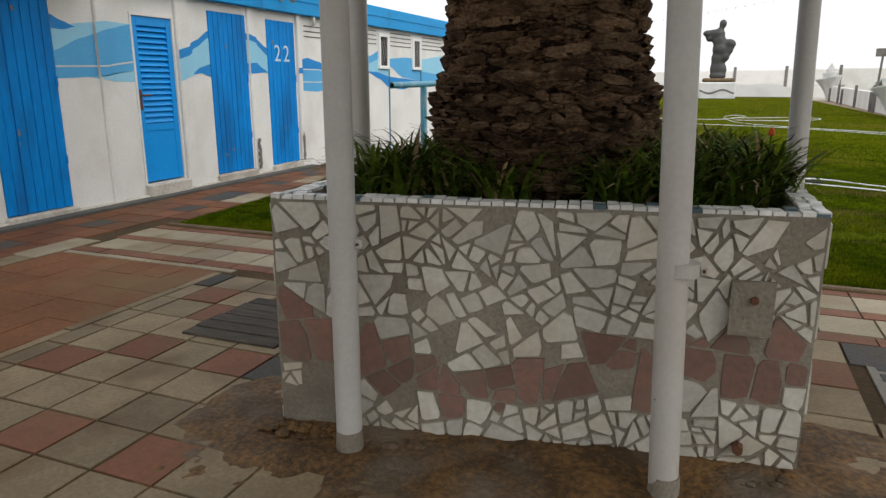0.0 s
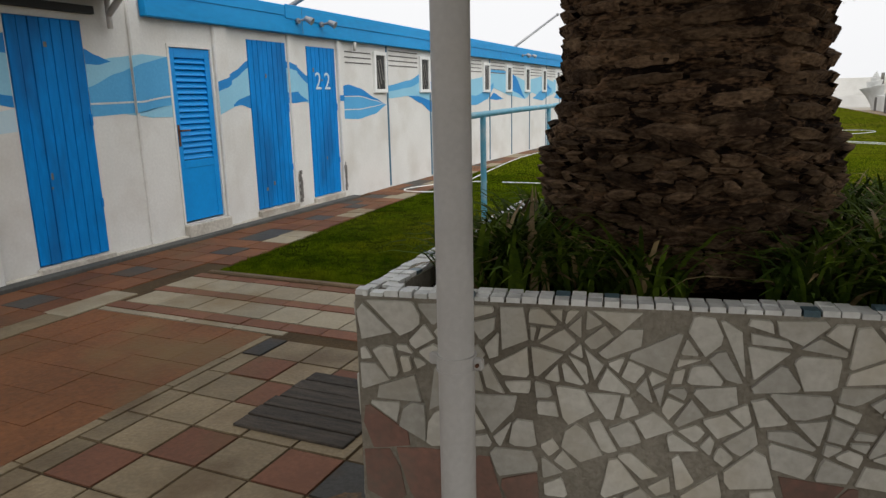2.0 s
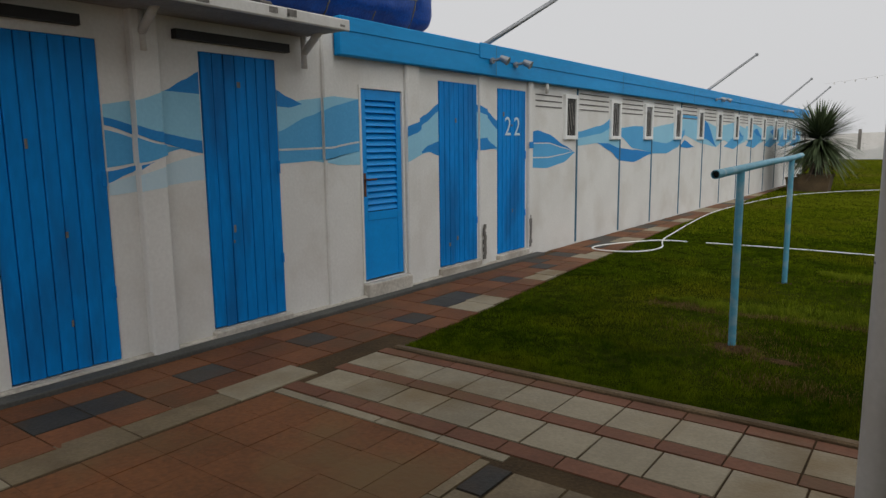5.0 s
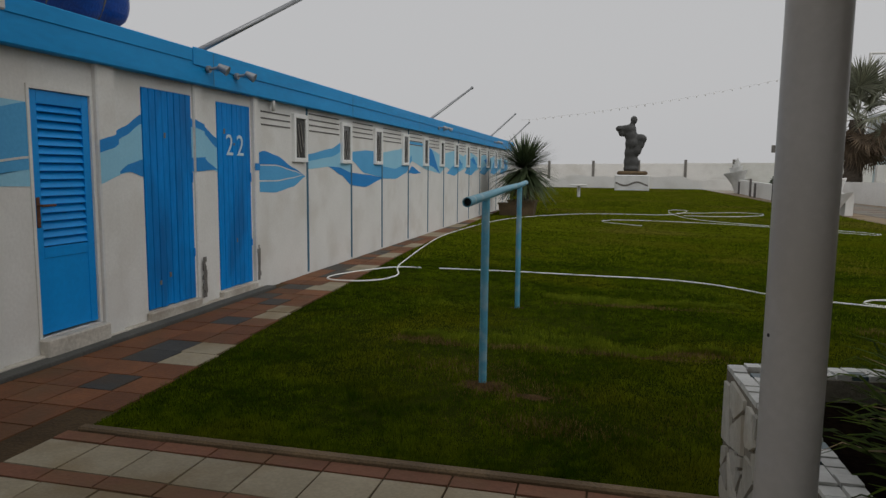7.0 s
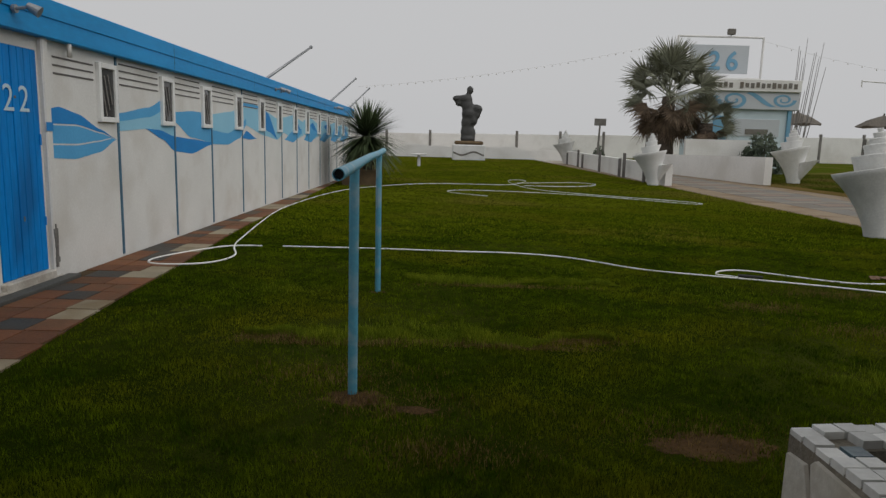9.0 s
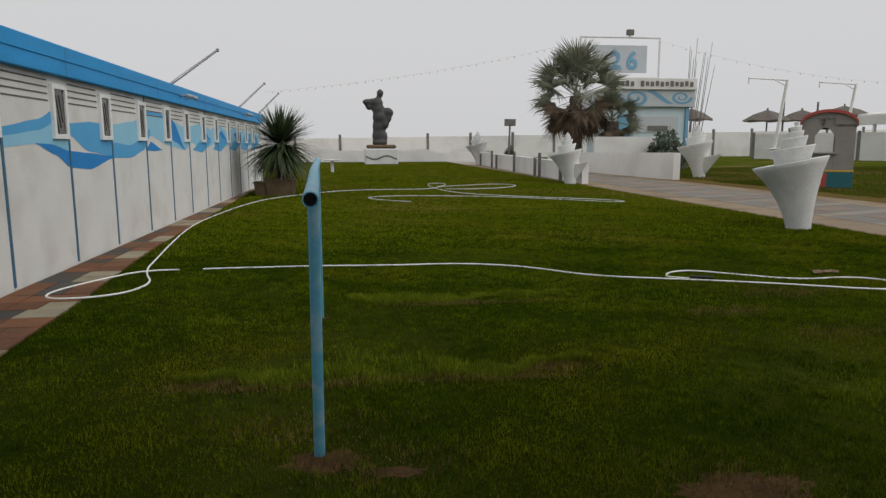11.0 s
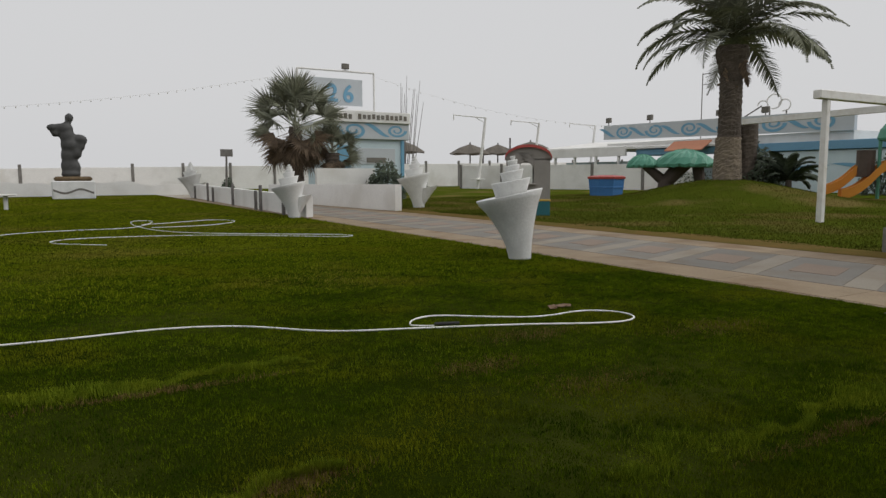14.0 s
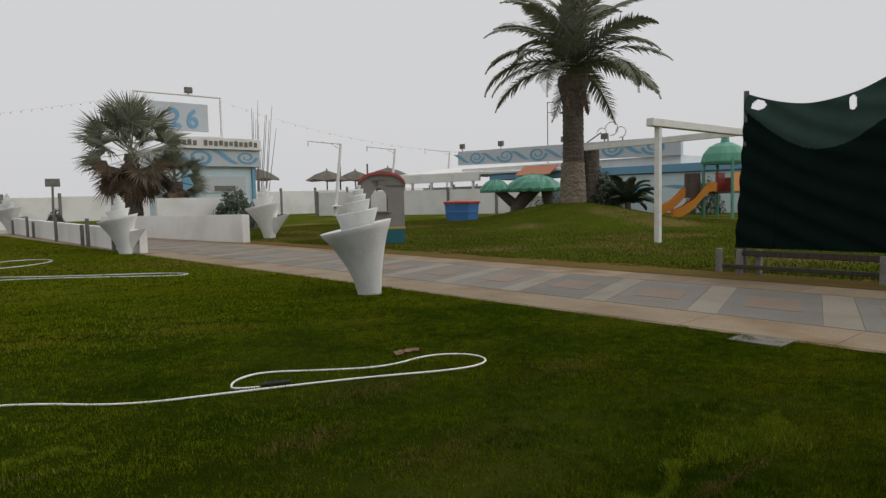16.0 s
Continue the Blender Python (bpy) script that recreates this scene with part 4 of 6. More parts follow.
for i in range(4):
    a, b = PC[i], PC[(i + 1) % 4]
    u = (b - a).normalized()
    nn = Vector((-u.y, u.x, 0))
    k = int((b - a).length / 0.041)
    w = (b - a).length / k
    for s in range(k):
        for r_ in range(2):
            blue = rnd.random() < 0.07
            p = a + u * (s * w) + nn * (r_ * 0.041 - 0.003)
            g = [rnd.uniform(0.0015, 0.0035) for _ in range(4)]
            q = [p + u * g[0] + nn * g[1], p + u * (w - g[2]) + nn * g[1], p + u * (w - g[2]) + nn * (0.041 - g[3]), p + u * g[0] + nn * (0.041 - g[3])]
            if 1 < s < k - 2 or r_ == 0:
                zt = PH + rnd.uniform(-0.004, 0.004)
                loft([[(v.x, v.y, PH - 0.014) for v in q], [(v.x, v.y, zt) for v in q]], bm=rv["rim_blue" if blue else "rim_tile"])
for name, bm in rv.items():
    part("rim_tiles", bm, name, planter, "small white rim tiles" if name == "rim_tile" else "scattered blue grey rim tiles", kind="stuff")
bolt = tube((6.0, -5.86, 0.1), (6.0, -5.90, 0.1), 0.018, seg=6)
part("bolt", bolt, "rust", planter, "rusty bolt end")
bolt = tube((6.0, -5.85, 0.62), (6.0, -5.90, 0.62), 0.014, seg=6)
part("bolt", bolt, "rust", planter, "rusty bolt end")
part("metal_plate", loft([[(5.93 + dx, -5.885 + dx * 0.18, z) for dx, z in ((0, 0.5), (0.13, 0.5), (0.13, 0.68), (0, 0.68))], [(5.93 + dx, -5.9 + dx * 0.18, z) for dx, z in ((0, 0.5), (0.13, 0.5), (0.13, 0.68), (0, 0.68))]]), "mortar", planter)
part("metal_plate", box(4.315, 4.34, -4.72, -4.6, 0.42, 0.6, 0.004), "grey_metal", planter, "small grey metal cover plate")


# ---- palm in the planter ----
def palm_trunk(cx, cy, z0, z1, r_of, seg, rows, rough, pitch, seed):
    """A trunk of overlapping, ragged leaf scars."""
    rings = []
    for j in range(rows + 1):
        z = z0 + (z1 - z0) * j / rows
        ring = []
        for i in range(seg):
            a = math.tau * i / seg
            wob = 0.5 * noise.noise((math.cos(a) * 2.5, math.sin(a) * 2.5, z * 1.8 + seed))
            ph = (z / pitch + wob * 1.5 + 0.45 * noise.noise((math.cos(a) * 6, math.sin(a) * 6, z * 3))) % 1.0
            saw = ph ** 0.7
            chunk = noise.noise((math.cos(a) * 5 + seed, math.sin(a) * 5, z / pitch * 1.1))
            fine_ = noise.noise((math.cos(a) * 30, math.sin(a) * 30, z * 40))
            r = r_of(z) + rough * (saw - 0.6 + 0.9 * chunk + 0.35 * fine_)
            ring.append((cx + r * math.cos(a), cy + r * math.sin(a), z))
        rings.append(ring)
    return loft(rings)


palm = thing("palm_tree", "thick rough brown palm trunk growing in the planter", "palm tree", at=(5.15, -5.3, 0.8))
bm = palm_trunk(5.16, -5.3, 0.78, 6.6, lambda z: 0.385 + 0.06 * math.exp(-((z - 1.16) / 0.2) ** 2) - 0.05 * max(0, 1.05 - z) / 0.2 + 0.004 * math.sin(z * 9), 160, 500, 0.03, 0.066, 2)
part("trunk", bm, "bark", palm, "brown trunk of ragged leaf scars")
verts, faces = [], []
rnd = random.Random(8)
z = 0.86
while z < 2.75:
    a, stop = rnd.uniform(0, 1), None
    stop = a + math.tau
    low = z < 1.3
    while a < stop:
        span_ = rnd.uniform(0.1, 0.3) if low else rnd.uniform(0.3, 0.8)
        hgt = rnd.uniform(0.016, 0.036) if low else rnd.uniform(0.024, 0.042)
        out = rnd.uniform(0.004, 0.04) if low else rnd.uniform(0.006, 0.022)
        zc = z + rnd.uniform(-0.012, 0.012)
        lean = rnd.uniform(-0.03, 0.03)
        n = max(4, int(span_ / 0.045))
        q = len(verts)
        for k in range(n + 1):
            s_ = k / n
            b = a + span_ * 0.93 * s_
            zz = zc + lean * (s_ - 0.5) + 0.008 * noise.noise((b * 5, z * 9, 1))
            r = 0.385 + 0.06 * math.exp(-((zz - 1.16) / 0.2) ** 2) - 0.05 * max(0, 1.05 - zz) / 0.2
            thin = 0.25 + 0.75 * math.sin(math.pi * min(1, max(0, s_ * 0.9 + 0.05))) ** 0.5
            o = out * thin + 0.008 * noise.noise((b * 17, z * 31, 4))
            h = hgt * thin * (1 + 0.35 * noise.noise((b * 14, z * 21, 7)))
            for rr, dz in ((r - 0.02, -0.6 * h), (r + o * 0.7, -0.5 * h), (r + o + 0.01, 0.35 * h), (r + o * 0.5, 0.6 * h), (r - 0.02, 0.5 * h)):
                verts.append((5.16 + rr * math.cos(b), -5.3 + rr * math.sin(b), zz + dz))
        for k in range(n):
            for m_ in range(4):
                w = q + 5 * k + m_
                faces.append((w, w + 5, w + 6, w + 1))
        a += span_
    z += 0.034 if low else 0.05
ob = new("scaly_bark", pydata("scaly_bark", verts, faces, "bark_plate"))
ob.parent = palm
ob.matrix_parent_inverse = Matrix.Translation(-Vector(palm.location))
tagged(ob, "tan plates of old leaf scars", kind="stuff")


def strap_clump(seed, n, length, mats):
    """Arching strap leaves from one root; every leaf tapers to a tip."""
    rnd = random.Random(seed)
    verts, faces, slots = [], [], []
    for i in range(n):
        a = rnd.uniform(0, math.tau)
        L = length * rnd.uniform(0.6, 1.15)
        up = rnd.uniform(1.0, 1.6)
        w = rnd.uniform(0.007, 0.012)
        bx, by = rnd.gauss(0, 0.045), rnd.gauss(0, 0.045)
        sx, sy = -math.sin(a) * w, math.cos(a) * w
        x, y, z = bx, by, 0.0
        steps = 7
        first = len(verts)
        slot = 1 if rnd.random() < 0.1 else 0
        for s in range(steps + 1):
            k = 1 - (s / steps) ** 2.2
            verts += [(x + sx * k, y + sy * k, z), (x - sx * k, y - sy * k, z + 0.001)]
            ang = up - (s / steps) * rnd.uniform(1.0, 2.0)
            x += math.cos(a) * math.cos(ang) * L / steps
            y += math.sin(a) * math.cos(ang) * L / steps
            z += math.sin(ang) * L / steps
        for s in range(steps):
            q = first + 2 * s
            faces.append((q, q + 1, q + 3, q + 2))
            slots.append(slot)
    me = pydata("leaves", verts, faces, mats)
    me.polygons.foreach_set("material_index", slots)
    return me


clumps = [strap_clump(s, 110, 0.33, ["leaf", "leaf_dry"]) for s in (1, 2, 3, 4)]
rnd = random.Random(21)
spots = []
for i in range(1500):
    s, t = rnd.random(), rnd.random()
    p = (inner[0] * (1 - s) + inner[1] * s) * (1 - t) + (inner[3] * (1 - s) + inner[2] * s) * t
    if (p - Vector((5.15, -5.3, 0))).length > 0.40 and (0.15 if s < 0.62 else 0.1) < t < 0.93 and (0.1 if t < 0.75 else 0.2) < s < 0.95 and all((p - q).length > 0.125 for q in spots):
        spots.append(p)
for i, p in enumerate(spots):
    o = tagged(new("border_plant", None), "green strap-leaved plant in the planter soil", "plant", "planter plants")
    o.location = (p.x, p.y, 0.815)
    lv = new("leaves", clumps[i % 4])
    lv.parent = o
    o.matrix_basis = Matrix.Translation((p.x, p.y, 0.815)) @ Matrix.Rotation(rnd.uniform(0, 6.28), 4, "Z") @ Matrix.Scale(rnd.uniform(0.85, 1.15), 4)

# canopy pipes
for x, y, zb, tilt in ((4.722, -6.225, 0.77, 0), (5.785, -6.11, 0.76, -0.035), (4.28, -5.265, 0.3, 0), (6.23, -4.55, 0.4, -0.03)):
    o = thing("steel_post", "white painted steel pipe post with a clamp", "post", at=(x, y, 0), group="planter posts")
    part("pipe", tube((x, y, -0.02), (x + tilt * 3.6, y, 3.6), 0.0455, seg=28, caps=False), "pipe_white", o, smooth=True)
    cl = tube((x, y, zb - 0.016), (x, y, zb + 0.016), 0.049, seg=28)
    tube((x, y, zb + 0.016), (x, y, zb + 0.020), 0.051, seg=28, bm=cl)
    tube((x, y, zb - 0.020), (x, y, zb - 0.016), 0.051, seg=28, bm=cl)
    cp = part("clamp", cl, "pipe_white", o, smooth=False)
    part("clamp_lug", box(x + 0.046, x + 0.072, y - 0.009, y + 0.009, zb - 0.015, zb + 0.015, 0.004), "pipe_white", cp)
    part("clamp_lug", box(x - 0.072, x - 0.046, y - 0.009, y + 0.009, zb - 0.015, zb + 0.015, 0.004), "pipe_white", cp)
    part("clamp_bolt", tube((x + 0.06, y - 0.016, zb), (x + 0.06, y + 0.016, zb), 0.005, seg=6), "rust", cp)
    for k, (ang, hz) in enumerate(((3.9, 0.35), (3.5, 1.18), (3.9, 1.75))):
        d_ = Vector((math.cos(ang), math.sin(ang), 0))
        c = Vector((x + tilt * hz, y, hz))
        part("bolt_hole", tube(c + d_ * 0.044, c + d_ * 0.0462, 0.003, seg=8), "black", o, "small dark bolt hole")
    part("foot_collar", tube((x, y, -0.015), (x, y, 0.09), 0.05, 0.047, 28), "mortar", o, "dirty mortar collar")

for x0, x1, y0, y1 in ((3.0, 9.5, -12, -5.75), (3.0, 4.7, -5.75, -4.85), (5.65, 9.5, -5.75, -4.85), (3.0, 9.5, -4.85, -4.25)):
    thing("canopy_roof", "unseen plain roof added on the steel posts to shade the yard", "roof", kind="structure", bm=box(x0, x1 - 0.004, y0, y1 - 0.004, 3.6, 3.68), mat="canopy_roof")

fl = thing("flower", "single small orange flower on a green stalk", "flower", at=(6.02, -5.35, 0.8))
part("stalk", tube((6.02, -5.35, 0.79), (6.03, -5.36, 1.1), 0.004, 0.003, 6), "leaf", fl)
bm = bmesh.new()
for k in range(7):
    ball((6.03 + 0.006 * math.cos(k), -5.36 + 0.006 * math.sin(k), 1.105 + 0.006 * (k % 3)), 0.007, bm=bm, sub=1, scale=(1, 1, 1.5))
part("blossom", bm, "flower", fl, "orange blossom")

# ---- handrail ----
rail = thing("handrail", "free-standing pale blue pipe handrail on the lawn", "handrail", at=(3.2, -2.0, 0))
part("post", tube((3.207, -1.99, -0.05), (3.215, -2.02, 1.25), 0.026, seg=20), "rail_blue", rail, smooth=False)
part("post", tube((3.10, 0.58, -0.05), (3.10, 0.56, 1.265), 0.026, seg=20), "rail_blue", rail)
bm = bmesh.new()
rp = [(3.25, -2.80, 1.255), (3.215, -2.02, 1.262), (3.15, -0.7, 1.275), (3.10, 0.58, 1.28), (3.08, 1.25, 1.295)]
for r_, flip in ((0.027, 1), (0.0225, -1)):
    rings = []
    for (x, y, z) in rp:
        rings.append([(x + r_ * math.cos(flip * k / 20 * math.tau), y, z + r_ * math.sin(flip * k / 20 * math.tau)) for k in range(20)])
    loft(rings, bm=bm, caps=False)
ea = [bm.verts.new((3.25 + 0.027 * math.cos(k / 20 * math.tau), -2.80, 1.255 + 0.027 * math.sin(k / 20 * math.tau))) for k in range(20)]
eb = [bm.verts.new((3.25 + 0.0225 * math.cos(k / 20 * math.tau), -2.80, 1.255 + 0.0225 * math.sin(k / 20 * math.tau))) for k in range(20)]
for k in range(20):
    bm.faces.new((ea[k], ea[(k + 1) % 20], eb[(k + 1) % 20], eb[k]))
part("top_rail", bm, "rail_blue", rail, "open-ended pale blue top pipe")
part("pipe_bore", tube((3.246, -2.74, 1.256), (3.24, -2.70, 1.256), 0.0222, seg=20), "black", rail, "black plug standing in for shade inside the pipe")

# ---- hoses ----
H1 = [(5.96, 2.02), (6.7, 1.76), (7.7, 1.37), (8.57, 0.9), (8.95, 0.98), (9.02, 1.3), (8.7, 1.6), (8.1, 1.5), (7.6, 1.85), (7.2, 2.2), (6.9, 2.12), (6.75, 1.9), (6.8, 1.82), (6.95, 1.74)]
hose = hose_curve("hose", [(1.64, 3.06), (2.8, 3.1), (3.8, 3.0), (4.5, 3.02), (5.0, 2.9), (5.44, 2.64)] + H1, 0.0095, "hose", "white garden hose lying in loops on the lawn", "hose", 0.012)
bm = tube((6.95, 1.74, 0.03), (7.18, 1.65, 0.03), 0.018, seg=10)
ob = part("hose_coupling", bm, "black", hose, "black hose coupling")
hose_curve("hose", [(1.38, 3.03), (1.02, 3.08), (0.7, 2.6), (0.41, 1.95), (0.5, 1.62), (0.9, 1.62), (1.2, 1.83), (1.28, 2.3), (1.1, 2.75), (0.98, 3.2), (0.91, 3.8), (0.72, 5.3), (0.5, 7.5), (0.55, 9.4), (0.75, 12), (1.2, 14.2), (2.94, 17.0), (4.6, 17.3), (5.9, 17.2), (6.6, 19.0), (6.9, 20.6), (6.2, 20.8), (6.0, 18.4), (6.4, 15.5), (7.4, 14.2), (8.6, 13.2), (10.0, 12.2), (10.35, 11.6), (10.0, 11.3), (8.9, 12.4), (7.5, 13.6), (5.6, 14.3), (4.2, 14.4), (3.7, 13.7), (4.1, 12.9), (4.86, 12.3)], 0.0105, "hose", "white garden hose winding along the lawn edge", "hose", 0.013)
hose_curve("hose", [(6.4, 17.2), (7.6, 17.0), (8.9, 18.0), (9.3, 19.2), (8.6, 20.0), (7.2, 19.0), (6.3, 18.6)], 0.0105, "hose", "white garden hose coiled on the lawn", "hose", 0.013)
bm = bmesh.new()
for k in range(5):
    bmesh.ops.create_cube(bm, size=1, matrix=Matrix.Translation((8.5 + 0.05 * k, 1.82 + 0.02 * (k % 2), 0.03)) @ Matrix.Rotation(0.6 * k, 4, "Z") @ Matrix.Rotation(0.5 - 0.2 * k, 4, "X") @ Matrix.Diagonal((0.1, 0.06, 0.006, 1)))
thing("dead_leaf", "curled brown dead leaf on the lawn", "leaf", bm=bm, mat="dead_leaf")


# ---- shell sculptures ----
def shell(name, at, turn, size, lip_turn=0.0, lip_size=1.0):
    """A spiral shell: a leaning flared cup with smaller tilted tiers on top and a side lip."""
    o = thing(name, "white concrete spiral shell sculpture on the grass", "sculpture", at=at, group="shell sculptures")
    R = Matrix.Translation(at) @ Matrix.Rotation(turn, 4, "Z") @ Matrix.Scale(size, 4)

    def ring(cx, cz, r, slope, n=72, squash=1.0):
        return [R @ Vector((cx + r * math.cos(k / n * math.tau), squash * r * math.sin(k / n * math.tau), cz + slope * r * math.cos(k / n * math.tau))) for k in range(n)]

    # the body: foot under the high side, rim low on the other; then tiers that climb like a spiral stair
    outline = ((-0.01, -0.04, 0.39, -0.04), (-0.012, 0.03, 0.39, 0.03), (-0.06, 0.21, 0.40, 0.24), (-0.16, 0.43, 0.425, 0.52), (-0.31, 0.67, 0.475, 0.83), (-0.44, 0.83, 0.51, 1.0), (-0.545, 0.935, 0.555, 1.15), (-0.59, 1.0, 0.58, 1.245), (-0.588, 1.012, 0.575, 1.257), (-0.565, 1.012, 0.553, 1.255), (-0.53, 1.0, 0.52, 1.235), (-0.2, 1.05, 0.25, 1.15))
    prof = [((a + b) / 2, (za + zb) / 2, (b - a) / 2, (zb - za) / (b - a)) for a, za, b, zb in outline]
    part("body", loft([ring(*p) for p in prof]), "shell_white", o, smooth=True)
    for cx, zb, rb, zt, rt, sl in ((0.025, 1.08, 0.262, 1.385, 0.345, 0.18), (0.04, 1.36, 0.165, 1.555, 0.205, 0.2), (0.045, 1.53, 0.115, 1.655, 0.135, 0.19), (0.05, 1.64, 0.078, 1.745, 0.092, 0.18), (0.055, 1.73, 0.03, 1.815, 0.046, 0.15)):
        rings = [ring(cx, zb, rb, sl), ring(cx, zb * 0.5 + zt * 0.5, rb * 0.55 + rt * 0.45, sl), ring(cx - 0.005, zt - 0.02, rt, sl), ring(cx - 0.005, zt, rt - 0.004, sl), ring(cx, zt, rt * 0.9, sl), ring(cx, zt - 0.015, rt * 0.82, sl), ring(cx, zt - 0.02, rt * 0.4, sl)]
        part("tier", loft(rings), "shell_white", o, smooth=True)
    lip = []
    for k in range(9):
        s = k / 8
        c = Matrix.Rotation(lip_turn, 3, "Z") @ Vector((0.24 + 0.24 * s * lip_size, 0.0, 0.06 + 0.68 * s))
        r = (0.10 + 0.16 * s) * lip_size
        lip.append([R @ (c + Vector((r * math.cos(q / 20 * math.tau), r * 0.8 * math.sin(q / 20 * math.tau), 0.2 * r * math.cos(q / 20 * math.tau)))) for q in range(20)])
    part("side_lip", loft(lip), "shell_white", o, "small flared side cup")
    return o


TURN = math.atan2(-0.6, 0.8)
shell("shell_sculpture", (10.857, 5.867, 0), TURN, 1.0, 0.95, 0.85)
shell("shell_sculpture", (11.3, 19.8, 0), TURN + 0.25, 1.04, -0.1, 1.15)
shell("shell_sculpture", (18.6, 24.0, 0), TURN + 0.1, 1.3, -0.1, 1.3)
shell("shell_sculpture", (12.6, 45.5, 0), TURN + 0.4, 1.35, -0.2, 1.1)

# ---- statue ----
bm = box(4.35, 6.9, 47.6, 50.0, -0.02, 1.2, 0.06)
ped = thing("pedestal", "white painted stone pedestal with a wavy stripe", "pedestal", bm=bm, mat="shell_white")
part("cap_stone", box(4.5, 6.75, 47.7, 49.9, 1.18, 1.5, 0.12), "concrete", ped, "rough grey cap stone")
bm = bmesh.new()
for i in range(24):
    a, b = 4.4 + i * 0.1, 4.4 + (i + 1) * 0.1
    f = lambda x: 0.52 + 0.13 * math.sin(x * 3.4)
    bm.faces.new([bm.verts.new(p) for p in ((a, 47.59, f(a) - 0.07), (b, 47.59, f(b) - 0.07), (b, 47.59, f(b) + 0.07), (a, 47.59, f(a) + 0.07))])
part("painted_stripe", bm, "path_grey", ped, "grey wavy painted stripe")
bm = bmesh.new()
sy = 48.8
for x, z, r, s in ((5.62, 5.42, 0.30, (0.95, 0.9, 1.12)), (5.52, 5.08, 0.2, (1, 1, 1.2)), (5.35, 4.7, 0.5, (1.0, 0.75, 0.8)), (5.0, 4.78, 0.33, (1.3, 0.8, 0.8)), (4.62, 4.75, 0.34, (1.15, 0.9, 0.75)), (4.75, 4.4, 0.28, (1, 0.9, 1)), (5.45, 4.2, 0.55, (0.85, 0.75, 1.1)), (5.55, 3.6, 0.58, (0.95, 0.8, 1)), (6.15, 4.0, 0.42, (1.1, 0.8, 0.85)), (6.42, 3.95, 0.3, (0.8, 0.8, 1.1)), (6.15, 3.55, 0.36, (1, 0.8, 1.1)), (5.85, 3.1, 0.45, (1, 0.8, 1.1)), (5.45, 2.9, 0.5, (0.95, 0.8, 1.3)), (5.45, 2.2, 0.5, (1.0, 0.8, 1.4)), (5.75, 2.1, 0.42, (1.0, 0.8, 1.4)), (5.55, 1.65, 0.62, (1, 0.8, 0.5))):
    ball((x, sy, z), r, bm=bm, sub=3, scale=s)
st = thing("statue", "dark weathered figure statue on a white pedestal", "statue", bm=bm, mat="bronze", smooth=True)
rm = st.modifiers.new("join", "REMESH")
sm = st.modifiers.new("soften", "SMOOTH")
sm.factor, sm.iterations = 0.6, 14
rm.mode, rm.voxel_size, rm.use_smooth_shade = "VOXEL", 0.07, True

# ---- plants at the end of the cabin path ----
def spiky(at, r, h, n, seed):
    rnd = random.Random(seed)
    verts, faces = [], []
    for i in range(n):
        a, e = rnd.uniform(0, math.tau), math.asin(rnd.uniform(-0.75, 1.0))
        L = r * rnd.uniform(0.75, 1.1)
        d_ = Vector((math.cos(a) * math.cos(e), math.sin(a) * math.cos(e), math.sin(e)))
        side = d_.cross(Vector((0, 0, 1))).normalized() * rnd.uniform(0.014, 0.024)
        p0 = Vector(at) + Vector((0, 0, h)) + d_ * 0.08
        q = len(verts)
        for s, k in ((0, 0.7), (0.35, 1.0), (0.7, 0.8), (1.0, 0.06)):
            c = p0 + d_ * L * s + Vector((0, 0, -0.16 * L * s * s))
            verts += [tuple(c + side * k), tuple(c - side * k)]
        for s in range(3):
            faces.append((q + 2 * s, q + 2 * s + 1, q + 2 * s + 3, q + 2 * s + 2))
    return verts, faces


yucca = thing("yucca", "spiky green yucca with a shaggy trunk in a pot", "plant", at=(1.3, 15.6, 0))
v, f_ = spiky((1.3, 15.6, 0), 1.3, 1.5, 1100, 4)
ob = new("crown", pydata("crown", v, f_, "yucca_leaf"))
ob.parent, ob.matrix_parent_inverse = yucca, Matrix.Translation((-1.3, -15.6, 0))
part("trunk", tube((1.3, 15.6, 0.3), (1.3, 15.6, 1.4), 0.17, 0.13, 12), "bark_far", yucca)
v, f_ = spiky((1.3, 15.6, 0), 0.75, 0.95, 200, 5)
ob = new("dry_skirt", pydata("dry_skirt", [(x, y, min(z, 1.2)) for x, y, z in v], f_, "palm_dry"))
ob.parent, ob.matrix_parent_inverse = yucca, Matrix.Translation((-1.3, -15.6, 0))
part("pot", loft([[(1.3 + r * sx, 15.5 + r * sy_, z) for sx, sy_ in ((-1, -1), (1, -1), (1, 1), (-1, 1))] for r, z in ((0.36, 0.0), (0.42, 0.45), (0.45, 0.45), (0.45, 0.5), (0.38, 0.5), (0.36, 0.42))]), "concrete", yucca, "grey square concrete pot")
bm = loft([[(0.82 + r * sx, 15.4 + r * sy_, z) for sx, sy_ in ((-1, -1), (1, -1), (1, 1), (-1, 1))] for r, z in ((0.22, 0.0), (0.26, 0.36), (0.28, 0.36), (0.28, 0.4), (0.22, 0.4))])
thing("plant_pot", "empty grey concrete plant pot", "pot", bm=bm, mat="concrete")
stand = thing("bird_table", "small white table on a post in the lawn", "table", at=(2.3, 32.8, 0))
part("post", tube((2.3, 32.8, -0.03), (2.3, 32.8, 0.62), 0.09, seg=10), "white_paint", stand)
part("table_top", box(1.85, 2.75, 32.4, 33.2, 0.62, 0.70, 0.02), "white_paint", stand)


# ---- far boundary ----
fence = thing("fence", "long white boundary fence of panels and grey posts", "fence", at=(30, 77, 0))
